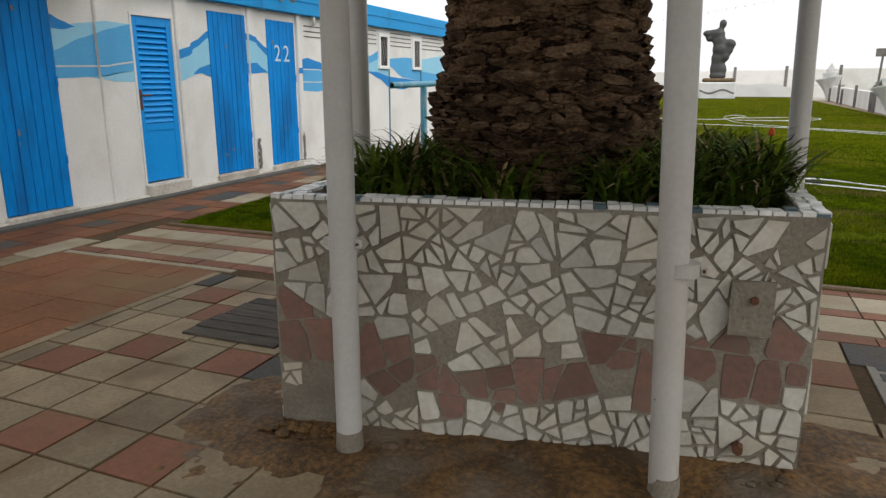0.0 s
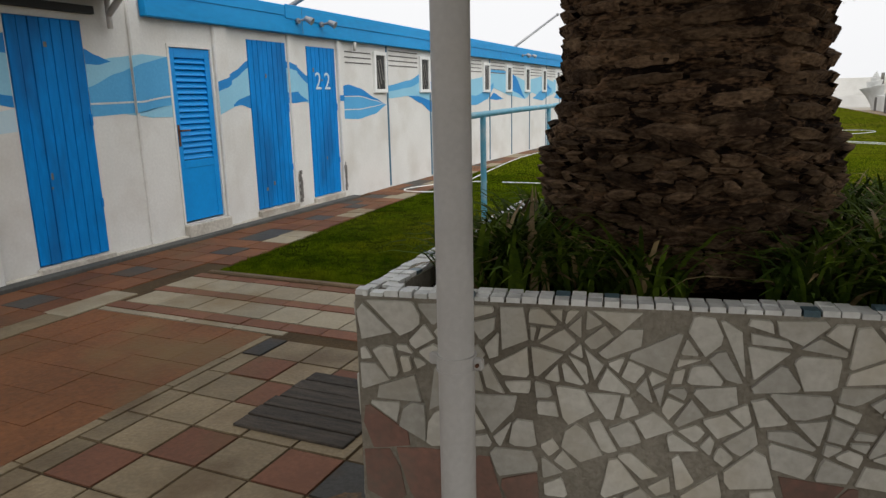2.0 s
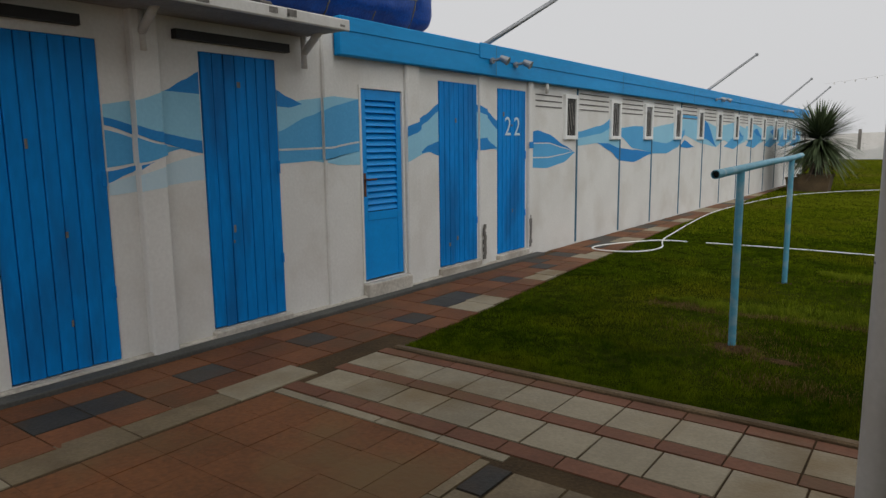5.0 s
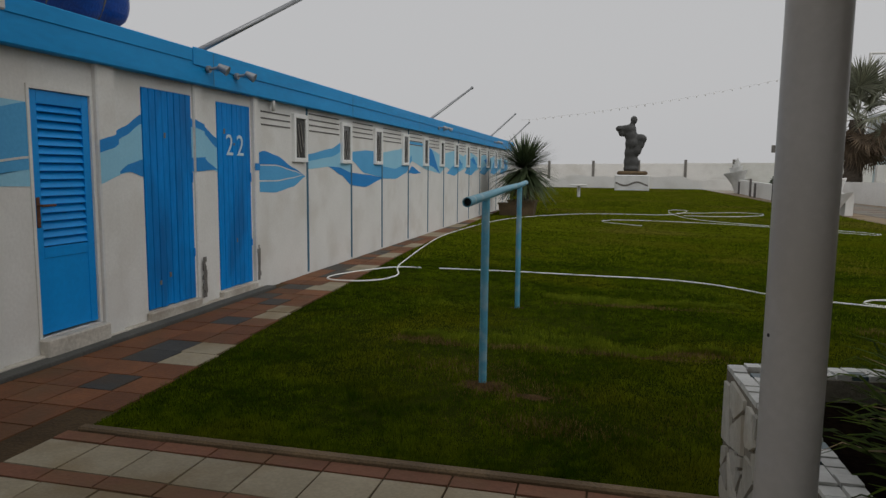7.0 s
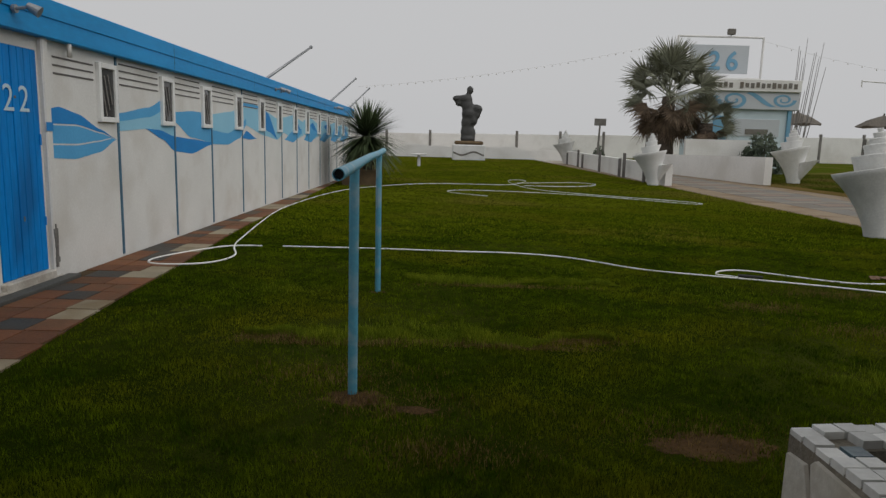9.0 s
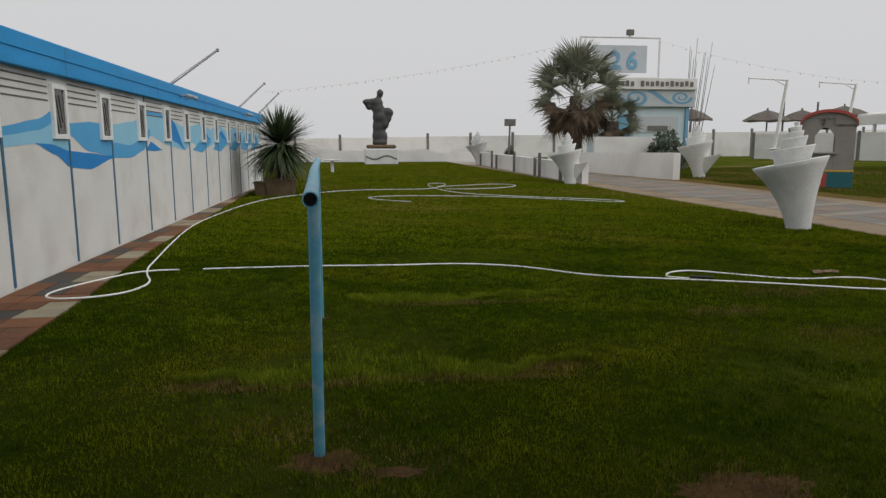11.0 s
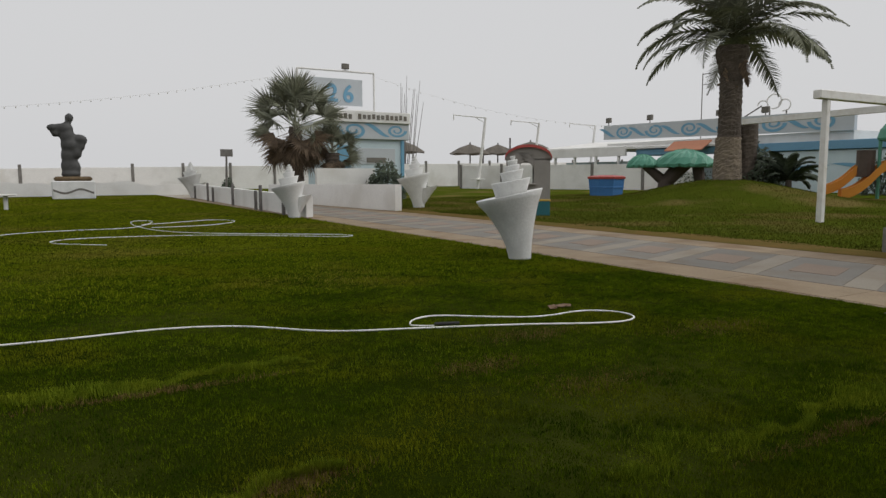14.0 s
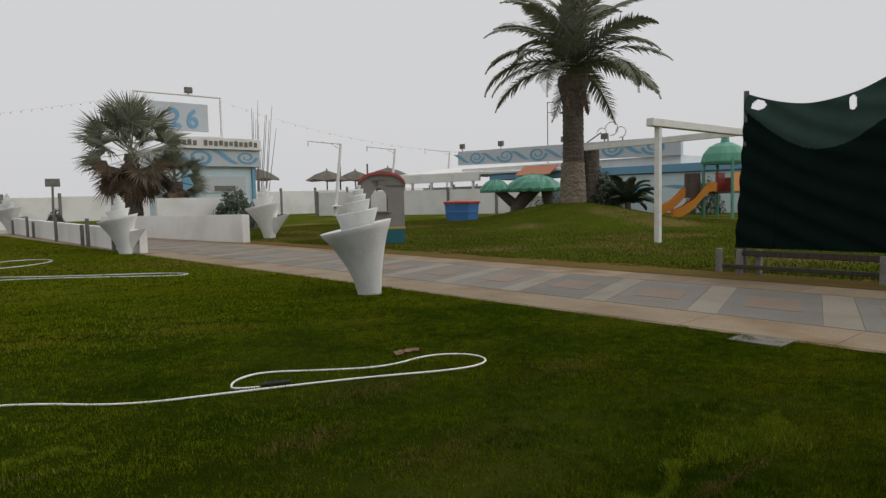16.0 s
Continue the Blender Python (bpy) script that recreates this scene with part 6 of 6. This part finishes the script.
R = Matrix.Translation((39.0, 32.6, 0)) @ Matrix.Rotation(radians(-45), 4, "Z")
oct_ = [(math.cos(k / 8 * math.tau + 0.39), math.sin(k / 8 * math.tau + 0.39)) for k in range(8)]
part("tub_body", loft([[R @ Vector((1.32 * s * cx, 1.32 * s * cy, z)) for cx, cy in oct_] for s, z in ((0.92, -0.02), (0.97, 0.55), (1.0, 0.56), (1.0, 0.66), (0.98, 0.67), (1.03, 1.2))]), "play_blue", tub)
part("lid", loft([[R @ Vector((1.32 * s * cx, 1.32 * s * cy, z)) for cx, cy in oct_] for s, z in ((1.08, 1.2), (1.1, 1.34), (0.9, 1.42), (0.3, 1.47))]), "play_red", tub, "red plastic lid")

mush = thing("tree_playhouse", "tree-shaped play hut with green leafy caps", "play hut", at=(37.4, 25.6, 0))
rnd = random.Random(6)
for cx, cy, cz, r in ((38.0, 24.85, 1.95, 1.75), (36.35, 26.7, 1.95, 0.95)):
    rings = []
    for s, z in ((1.0, 0.0), (1.03, 0.16), (0.86, 0.5), (0.6, 0.75), (0.3, 0.92), (0.04, 0.98)):
        rings.append([(cx + r * s * (1 + 0.06 * math.sin(k * 1.9 + s * 9)) * math.cos(k / 36 * math.tau), cy + r * s * (1 + 0.06 * math.sin(k * 1.9 + s * 9)) * math.sin(k / 36 * math.tau), cz + z * 1.1 * (r / 1.75) ** 0.5 + 0.05 * math.sin(k * 2.7 + s * 14)) for k in range(36)])
    part("leafy_cap", loft(rings), "play_green", mush, "green moulded leafy cap")
for (a, b, r0, r1) in (((37.3, 25.7, -0.05), (37.3, 25.7, 1.2), 0.55, 0.42), ((37.3, 25.7, 1.0), (36.4, 26.6, 2.1), 0.34, 0.25), ((37.3, 25.7, 1.0), (38.0, 24.9, 2.2), 0.42, 0.5), ((38.7, 24.0, -0.05), (38.5, 24.3, 2.1), 0.3, 0.35)):
    part("trunk", tube(a, b, r0, r1, 14), "play_brown", mush)

tower = thing("slide_tower", "play tower with a green roof and two orange slides", "slide", at=(47.6, 17.2, 0))
tx0, ty0 = 47.7, 17.0
for dx, dy in ((-0.95, -0.95), (0.95, -0.95), (0.95, 0.95), (-0.95, 0.95)):
    part("corner_post", tube((tx0 + dx, ty0 + dy, -0.03), (tx0 + dx, ty0 + dy, 3.75), 0.1, seg=10), "play_green", tower)
part("deck", box(tx0 - 1.0, tx0 + 1.0, ty0 - 1.0, ty0 + 1.0, 1.55, 1.7, 0.02), "play_brown", tower)
part("back_panel", box(tx0 + 0.9, tx0 + 1.0, ty0 - 0.9, ty0 + 0.9, 1.7, 2.6, 0.02), "play_red", tower, "red side panel")
part("side_panel", box(tx0 - 0.9, tx0 + 0.9, ty0 - 1.0, ty0 - 0.9, 1.7, 2.9, 0.02), "play_orange", tower, "orange side panel")
rings = []
for s, z in ((1.0, 3.45), (1.05, 3.6), (0.95, 4.1), (0.7, 4.55), (0.35, 4.8), (0.03, 4.88)):
    rings.append([(tx0 + 1.4 * s * (1 + 0.05 * math.sin(k * 1.57)) * math.cos(k / 24 * math.tau), ty0 + 1.4 * s * (1 + 0.05 * math.sin(k * 1.57)) * math.sin(k / 24 * math.tau), z) for k in range(24)])
dr = part("dome_roof", loft(rings), "play_green", tower, "green domed plastic roof")
part("roof_knob", tube((tx0, ty0, 4.8), (tx0, ty0, 5.2), 0.3, 0.22, 10), "play_green", dr)
part("inner_panel", box(tx0 - 0.5, tx0 + 0.5, ty0 + 0.2, ty0 + 0.4, 1.7, 2.9, 0.03), "play_red", tower, "dark red inner panel")
part("side_barrel", tube((tx0 - 1.2, ty0 + 1.6, 1.3), (tx0 - 1.2, ty0 + 1.6, 2.9), 0.5, 0.5, 14), "play_brown", tower)


def slide(p0, p1, w):
    rings = []
    d_ = Vector((p1[0] - p0[0], p1[1] - p0[1], 0)).normalized()
    sd = Vector((-d_.y, d_.x, 0)) * w
    n = 18
    for i in range(n + 1):
        s = i / n
        z = p1[2] + (p0[2] - p1[2]) * (0.5 + 0.5 * math.cos(math.pi * min(1, s * 1.05))) + 0.12 * math.sin(s * 9) * (1 - s)
        c = Vector((p0[0] + (p1[0] - p0[0]) * s, p0[1] + (p1[1] - p0[1]) * s, z))
        rings.append([c + sd + Vector((0, 0, 0.5)), c + sd * 0.86 + Vector((0, 0, 0.5)), c + sd * 0.8, c - sd * 0.8, c - sd * 0.86 + Vector((0, 0, 0.5)), c - sd + Vector((0, 0, 0.5)), c - sd * 0.95 + Vector((0, 0, -0.08)), c + sd * 0.95 + Vector((0, 0, -0.08))])
    part("slide_chute", loft(rings), "play_orange", tower, "wavy orange plastic slide chute", smooth=False)


slide((46.9, 17.3, 1.75), (45.2, 19.3, 0.1), 0.6)
slide((46.9, 18.7, 1.65), (45.3, 20.6, 0.3), 0.55)

perg = thing("pergola", "white painted pergola frame of square beams", "pergola", at=(24.3, 8.15, 0))
part("post", box(24.2, 24.38, 8.06, 8.24, -0.03, 3.72, 0.015), "white_paint", perg)
part("beam", box(23.75, 31.3, 8.0, 8.26, 3.72, 3.98, 0.02), "white_paint", perg)
part("beam", loft([[(30.2, 7.6, 3.74), (30.42, 7.6, 3.74), (30.42, 7.6, 3.98), (30.2, 7.6, 3.98)], [(31.4, 16.2, 3.74), (31.62, 16.2, 3.74), (31.62, 16.2, 3.98), (31.4, 16.2, 3.98)]]), "white_paint", perg)
part("post", box(31.08, 31.28, 8.03, 8.23, -0.03, 3.72, 0.015), "white_paint", perg)

# green windbreak net
scr = thing("windbreak", "dark green shade net stretched on a wooden frame", "windbreak", at=(17.4, 0.5, 0))
bm = bmesh.new()
cols, rows_ = 220, 130
vt = {}
for i in range(cols + 1):
    s = i / cols
    y = 2.36 - 6.2 * s
    sag = 0.36 * math.sin(math.pi * min(1, s / 0.42)) if s < 0.42 else 0.5 * math.sin(math.pi * (s - 0.42) / 0.58)
    top = 3.45 + 0.25 * s - sag
    for j in range(rows_ + 1):
        z = 0.5 + (top - 0.5) * j / rows_
        flare = -0.12 * (1 - j / rows_) ** 2 * (1 if s < 0.1 else 0.5)
        vt[i, j] = bm.verts.new((17.5 + flare + 0.03 * math.sin(s * 40 + j * 0.3), y + (0.12 * (1 - j / rows_) if s < 0.05 else 0), z))
for i in range(cols):
    for j in range(rows_):
        s = (i + 0.5) / cols
        z = vt[i, j].co.z
        y = vt[i, j].co.y
        hole = ((y - 2.12) / 0.13) ** 2 + ((z - 3.2) / 0.1) ** 2 < 1 or ((y - 0.52) / 0.06) ** 2 + ((z - 3.05) / 0.13) ** 2 < 1
        if hole:
            continue
        fc = bm.faces.new((vt[i, j], vt[i + 1, j], vt[i + 1, j + 1], vt[i, j + 1]))
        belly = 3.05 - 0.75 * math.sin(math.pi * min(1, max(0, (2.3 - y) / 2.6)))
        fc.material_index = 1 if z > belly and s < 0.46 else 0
bmesh.ops.solidify(bm, geom=bm.faces[:], thickness=0.006)
part("shade_net", bm, ["net_green", "net_top_backlit"], scr, "dark green shade net with torn holes, top coloured paler as if lit through")
for y in (2.36, -0.35, -3.8):
    part("net_post", tube((17.56, y, -0.03), (17.56, y, 3.5), 0.05, seg=10), "post_dark", scr)
for y, x in ((2.75, 17.3), (2.3, 17.2), (2.0, 17.35), (-0.15, 17.0), (-0.3, 17.3), (-2.6, 17.1)):
    part("trestle_leg", box(x - 0.06, x + 0.06, y - 0.05, y + 0.05, -0.03, 0.48, 0.01), "weathered", scr, "white weathered trestle leg")
part("trestle_rail", box(17.2, 17.3, -3.8, 2.4, 0.36, 0.47, 0.01), "old_wood", scr)
part("trestle_rail", box(17.1, 17.16, -3.8, 2.6, 0.12, 0.2, 0.01), "old_wood", scr)

# ---- restaurant ----
rest = thing("restaurant", "long low beach restaurant with a blue roof edge", "restaurant", at=(62, 38, 0))
part("wall", box(58.3, 70, 19, 34.5, -0.05, 3.4, 0.03), "kiosk_blue", rest, "pale bluish painted wall")
part("wall", box(60.5, 70, 34.5, 62, -0.05, 3.0, 0.03), "kiosk_blue", rest, "pale bluish painted wall")
part("roof_edge", box(58.0, 70, 17, 34.5, 3.45, 4.15, 0.03), "roof_blue", rest, "blue painted roof edge")
part("roof_edge", box(58.0, 61.5, 34.5, 48, 3.5, 4.1, 0.03), "roof_blue", rest, "blue painted roof edge")
part("terrace_roof", loft([[(57.5, 48, 4.2), (57.5, 63, 4.4), (66, 63, 5.4), (66, 48, 5.2)], [(57.5, 48, 4.45), (57.5, 63, 4.65), (66, 63, 5.65), (66, 48, 5.45)]]), "fence_white", rest, "white terrace roof")
part("terrace_roof", loft([[(57.6, 34.5, 4.12), (57.6, 48, 4.2), (66, 48, 5.2), (66, 34.5, 5.2)], [(57.6, 34.5, 4.3), (57.6, 48, 4.4), (66, 48, 5.4), (66, 34.5, 5.4)]]), "fence_white", rest, "white terrace roof")
part("terrace_edge", box(57.4, 57.7, 49, 63, 3.5, 4.5, 0.02), "fence_white", rest)
for y in (50, 53.5, 57, 60.5):
    part("terrace_post", box(57.5, 57.75, y, y + 0.25, -0.03, 4.2, 0.01), "fence_white", rest)
part("orange_awning", loft([[(56.6, 38.6, 3.75), (56.6, 43.0, 3.75), (58.0, 43.0, 4.6), (58.0, 38.6, 4.6)], [(56.6, 38.6, 3.85), (56.6, 43.0, 3.85), (58.0, 43.0, 4.75), (58.0, 38.6, 4.75)]]), "terrace_orange", rest, "faded orange awning")
part("parapet", loft([[(58.6, 26, 4.9), (59.0, 26, 4.9), (59.0, 53.5, 5.4), (58.6, 53.5, 5.4)], [(58.6, 26, 6.5), (59.0, 26, 6.5), (59.0, 53.5, 6.95), (58.6, 53.5, 6.95)]]), "sign_pale", rest, "white parapet with painted scrolls")
part("parapet_back", box(59.0, 66, 26.2, 53.3, 4.1, 4.95, 0.02), "fence_white", rest)
for k in range(6):
    scroll(28.5 + k * 4.4, 5.78 + 0.07 * k, 1.15, 58.57, rest, "sign_blue", 1 if k % 2 else -1, axis="x")
    swell(29.6 + k * 4.4, 32.2 + k * 4.4, 5.3 + 0.07 * k, 6.2 + 0.07 * k, 58.56, rest, "sign_blue", axis="x")
wv = thing("restaurant_mural", "faint blue wave painted on the restaurant wall", "mural", at=(58.2, 27, 1.5))
swell(22, 27.5, 1.6, 2.3, 58.26, wv, "sign_blue", axis="x")
swell(27.5, 33, 2.2, 1.5, 58.26, wv, "sign_blue", axis="x")
for y, z in ((53, 7.0), (47, 6.9), (38.5, 6.7), (33.8, 6.6)):
    o = thing("floodlight", "small grey floodlight above the parapet", "floodlight", at=(58.9, y, z), group="parapet floodlights")
    part("lamp_body", box(58.7, 59.0, y - 0.35, y + 0.35, z + 0.25, z + 0.8, 0.04), "path_grey", o)
    part("lamp_bracket", tube((58.85, y, z - 0.3), (58.85, y, z + 0.3), 0.05, seg=8), "path_grey", o)
an = thing("roof_aerial", "thin television aerial on the restaurant roof", "aerial", at=(60, 41, 5.4))
part("mast", tube((60, 41.5, 5.0), (60, 41.5, 11.3), 0.05, seg=6), "weathered", an)
part("cross_bar", tube((60, 41.5, 11.2), (60, 39.2, 11.25), 0.04, seg=6), "weathered", an)
part("cross_bar", tube((60, 41.5, 10.2), (60, 40.4, 10.2), 0.03, seg=6), "weathered", an)
cr = thing("roof_emblem", "white curved metal emblem on the restaurant roof", "sign", at=(60, 34, 6.4))
for a, b in (((60, 37.6, 6.3), (60, 35.0, 7.6)), ((60, 34.2, 6.3), (60, 34.2, 7.2)), ((60, 32.6, 6.3), (60, 32.6, 7.0))):
    part("strut", tube(a, b, 0.07, seg=6), "weathered", cr)
for cy, cz, r in ((34.9, 7.6, 0.5), (33.8, 7.9, 0.7), (32.8, 7.5, 0.55)):
    bm = bmesh.new()
    for k in range(20):
        a, b = k / 20 * math.tau * 0.8, (k + 1) / 20 * math.tau * 0.8
        tube((60, cy + r * math.cos(a), cz + r * 0.9 * math.sin(a)), (60, cy + r * math.cos(b), cz + r * 0.9 * math.sin(b)), 0.07, seg=6, bm=bm)
    part("curl", bm, "fence_white", cr)
yard = thing("yard_fence", "white panel fence in front of the terrace", "fence", at=(52, 55, 0))
for k in range(5):
    a = Vector((45.0, 62.0, 0)) + Vector((2.35, -4.6, 0)) * k
    b = a + Vector((2.3, -4.5, 0))
    nn = Vector((0.9, 0.45, 0)) * 0.1
    part("fence_panel", loft([[tuple(p + Vector((0, 0, z))) for p in (a, b, b + nn, a + nn)] for z in (0.0, 2.55)]), "fence_white", yard)
    part("fence_post", tube(a, a + Vector((0, 0, 2.7)), 0.16, seg=8), "weathered", yard)
sgn = thing("sign_post", "small sign on a thin post by the fence", "sign", at=(17.0, 54, 0))
part("post", tube((17.0, 54, -0.05), (17.1, 54, 3.2), 0.1, 0.08, 8), "weathered", sgn)
part("sign_board", box(16.6, 17.6, 53.9, 54.0, 3.1, 3.7, 0.02), "weathered", sgn)

# string of festoon bulbs
pts = []
for i in range(41):
    s = i / 40
    pts.append((-3 + 25 * s, 48 + 2 * s, 5.4 + 4.4 * s - 2.0 * s * (1 - s)))
cable = hose_curve("festoon_cable", pts, 0.006, "white_paint", "thin sagging cable with small festoon bulbs", "cable")
for i, p in enumerate(pts[1:-1]):
    piece("bulb", bpy.data.meshes.get("bulb") or mesh_of("bulb", ball((0, 0, -0.08), 0.045, sub=1, scale=(1, 1, 1.6)), "white_paint"), cable, Matrix.Translation(p))
pts = [(28.7 + 32 * i / 30, 50 - 4 * i / 30, 9.9 - 3.2 * i / 30 - 6.0 * (i / 30) * (1 - i / 30)) for i in range(31)]
cable = hose_curve("festoon_cable", pts, 0.006, "white_paint", "thin sagging cable with small festoon bulbs", "cable")
for p in pts[1:-1]:
    piece("bulb", bpy.data.meshes["bulb"], cable, Matrix.Translation(p))

# ---- paving, piece by piece ----
TILES = {}


def slab(w, l, mat, h=0.012):
    key = (round(w, 3), round(l, 3), mat)
    if key not in TILES:
        bm = box(-w / 2, w / 2, -l / 2, l / 2, -0.01, h)
        tv = [v for v in bm.verts if v.co.z > 0]
        for v in tv:
            v.co.x -= math.copysign(0.003, v.co.x)
            v.co.y -= math.copysign(0.003, v.co.y)
        TILES[key] = mesh_of("tile", bm, mat)
    return TILES[key]


rnd = random.Random(77)


def lay(name, parent, x, y, w, l, mat, gap=0.006):
    m = pose(x, y, rnd.uniform(-0.003, 0.001), rnd.uniform(-0.25, 0.25), rnd.uniform(-0.25, 0.25), rnd.uniform(-0.4, 0.4))
    piece(name, slab(w - gap, l - gap, mat), parent, m)


# strips before the lawn
bmk = box(1.25, 11.6, -3.43, -3.365, -0.03, 0.03, 0.01)
thing("lawn_kerb", "narrow brown stone kerb at the lawn edge", "kerb", kind="structure", bm=bmk, mat="concrete")
for a, b in ((1.2, 9.6),):
    n = int((b - a) / 0.305)
    for i in range(n):
        x = a + 0.305 * (i + 0.5)
        lay("tile", pavement, x, -3.49, 0.305, 0.11, "red_tile", 0.004)
        lay("tile", pavement, x, -3.70, 0.305, 0.30, "white_slab")
        lay("tile", pavement, x, -3.91, 0.305, 0.12, "red_tile", 0.004)
        if not 4.1 < x < 6.4:
            lay("tile", pavement, x + 0.05, -4.125, 0.305, 0.30, "white_slab")
            lay("tile", pavement, x, -4.345, 0.305, 0.13, "red_tile", 0.004)
# rust red field
for i in range(6):
    for j in range(15):
        x, y = 1.345 + i * 0.248, -4.64 - j * 0.28
        lay("tile", pavement, x, y, 0.248, 0.28, "rust_tile", -0.002)
# narrow muddy cream borders of the field
for j in range(12):
    lay("tile", pavement, 2.74, -4.72 - j * 0.4, 0.066, 0.4, "cream_tile", 0.004)
for i in range(4):
    lay("tile", pavement, 1.42 + i * 0.4, -4.455, 0.4, 0.075, "white_slab", 0.004)
# cream strip between path and field
for j in range(9):
    lay("tile", pavement, 1.06, -4.4 - j * 0.6, 0.27, 0.6, "cream_tile" if j % 3 else "white_slab", 0.004)
# cream and red squares
RED = {(0, 1), (0, 5), (0, 9), (1, 2), (1, 4), (1, 8), (2, 1), (2, 7), (2, 11), (3, 4), (3, 9), (4, 7), (5, 10)}
for i in range(-1, 13):
    for j in range(18):
        x, y = (2.91 + (i + 0.5) * 0.265 if i >= 0 else 2.8425), -4.55 - (j + 0.5) * 0.265
        if (x > 4.27 and y > -6.2 + 0.18 * (x - 4.39)) or (3.45 < x < 3.95 and -5.3 < y < -5.1):
            continue
        slate = rnd.random() < 0.03
        lay("tile", pavement, x, y, 0.265 if i >= 0 else 0.135, 0.265, "red_tile" if (i, j) in RED else ("slate_tile" if slate else "cream_tile"), 0.008)
# right of the planter
for i in range(9):
    for j in range(10):
        x, y = 6.36 + i * 0.3, -4.56 - j * 0.3
        if 6.45 < x < 7.1 and -5.2 < y < -4.6:
            continue
        lay("tile", pavement, x, y, 0.3, 0.3, ("slate_tile" if j < 2 and i % 2 else "red_tile" if j == 1 else "cream_tile") if j < 8 else "white_slab", 0.008)
# mud before the planter
bm = bmesh.new()
grid = {}
for i in range(101):
    for j in range(76):
        x, y = 4.0 + i * 0.03, -7.7 + j * 0.03
        foot = -6.15 + 0.183 * (x - 4.39)
        away = math.hypot(max(0, 4.42 - x, x - 6.2), max(0, foot - y))
        reach = 0.34 + 0.3 * noise.noise((x * 1.7, y * 1.7, 2)) + 0.16 * noise.noise((x * 6, y * 6, 5)) + (0.12 if x > 5.0 else 0)
        z = 0.012 + 0.06 * (reach - away) + 0.012 * noise.noise((x * 11, y * 11, 1)) + 0.006 * noise.noise((x * 34, y * 34, 3))
        grid[i, j] = bm.verts.new((x, y, max(-0.02, min(0.05, z))))
for i in range(100):
    for j in range(75):
        q = (grid[i, j], grid[i + 1, j], grid[i + 1, j + 1], grid[i, j + 1])
        if max(v.co.z for v in q) > -0.015:
            bm.faces.new(q)
bmesh.ops.delete(bm, geom=[v for v in bm.verts if not v.link_faces], context="VERTS")
thing("mud", "wet brown mud washed over the paving at the planter foot", "mud", kind="structure", bm=bm, mat="mud", smooth=True)
bm = bmesh.new()
for k in range(220):
    s = rnd.random()
    p = PC[0] * (1 - s) + PC[1] * s
    q = rnd.uniform(0.004, 0.022)
    ball((p.x + rnd.uniform(-0.05, 0.05), p.y - rnd.uniform(0.0, 0.12), 0.03), q, bm=bm, sub=1, scale=(1.4, 1.2, 0.5))
tagged(thing("rubble", "crumbled soil and rubble at the planter foot", "rubble", kind="stuff", bm=bm, mat="mud"))
# wooden drain cover
dc = thing("drain_cover", "weathered dark wooden board cover over a drain", "drain cover", at=(3.63, -5.24, 0))
for k in range(6):
    y = -5.55 + k * 0.106
    part("board", box(3.35 + rnd.uniform(-0.01, 0.01), 3.92, y + 0.004, y + 0.102, 0.002, 0.024 + rnd.uniform(-0.003, 0.003), 0.004), "old_wood", dc)
gr = thing("drain_grate", "light metal drain grate with dark slots", "drain grate", at=(6.72, -4.9, 0))
part("plate", box(6.58, 7.1, -5.15, -4.6, -0.003, 0.0115, 0.003), "path_grey", gr)
for i in range(5):
    for j in range(4):
        part("slot", box(6.62 + i * 0.09, 6.68 + i * 0.09, -5.12 + j * 0.125, -5.04 + j * 0.125, 0.0117, 0.0140), "black", gr)
bm = box(11.35, 11.75, -0.75, -0.2, -0.01, 0.012, 0.004)
thing("stepping_slab", "single pale slab at the path edge", "slab", bm=bm, mat="path_grey")

# cabin path tiles
count = 0
y = -8.4
j = 0
while y < 20.5 and count < 298:
    x1 = lawn_left(y) if y > -3.4 else 1.0
    x = 0.19 if y < 0.9 else 0.06
    n = max(1, round((x1 - 0.02 - x) / 0.29)) if y < 3 else max(1, round((x1 - 0.02 - x) / 0.32))
    w = (x1 - 0.02 - x) / n
    l = 0.31 if y < 6 else 0.5
    for i in range(n):
        if i == n - 1 and j % 5 in (0, 1) and y > -3.3:
            mat = "white_slab"
        elif i == max(0, n - 2) and j % 3 == 0 or rnd.random() < 0.1:
            mat = "slate_tile"
        else:
            mat = "terracotta"
        lay("tile", cabin_path, x + w * (i + 0.5), y + l / 2, w, l, mat, 0.005)
        count += 1
    y += l
    j += 1

# beach path pattern
for k in range(34):
    y = -13 + k * 1.7
    q = [(12.75, y), (15.35, y + 0.9)]

    def para(x0, x1, ya, yb, mat, zt):
        sh = lambda x: (x - 12.75) / 2.6 * 0.9
        bm = loft([[(x0, ya + sh(x0), 0.0), (x1, ya + sh(x1), 0.0), (x1, yb + sh(x1), 0.0), (x0, yb + sh(x0), 0.0)], [(x0, ya + sh(x0), zt), (x1, ya + sh(x1), zt), (x1, yb + sh(x1), zt), (x0, yb + sh(x0), zt)]])
        part("paving_slab", bm, mat, beach_path)

    para(12.75, 15.35, y, y + 0.42, "path_white", 0.008)
    para(12.75, 15.35, y + 0.43, y + 1.69, "path_grey", 0.007)
    para(13.55, 14.55, y + 0.68, y + 1.42, "path_pink", 0.012)
for k in range(34):
    y = -13 + k * 1.7
    for x0, x1 in ((11.78, 12.72), (15.38, 16.32)):
        part("paving_slab", box(x0, x1, y, y + 1.69, 0.0, 0.007), "path_beige", beach_path)
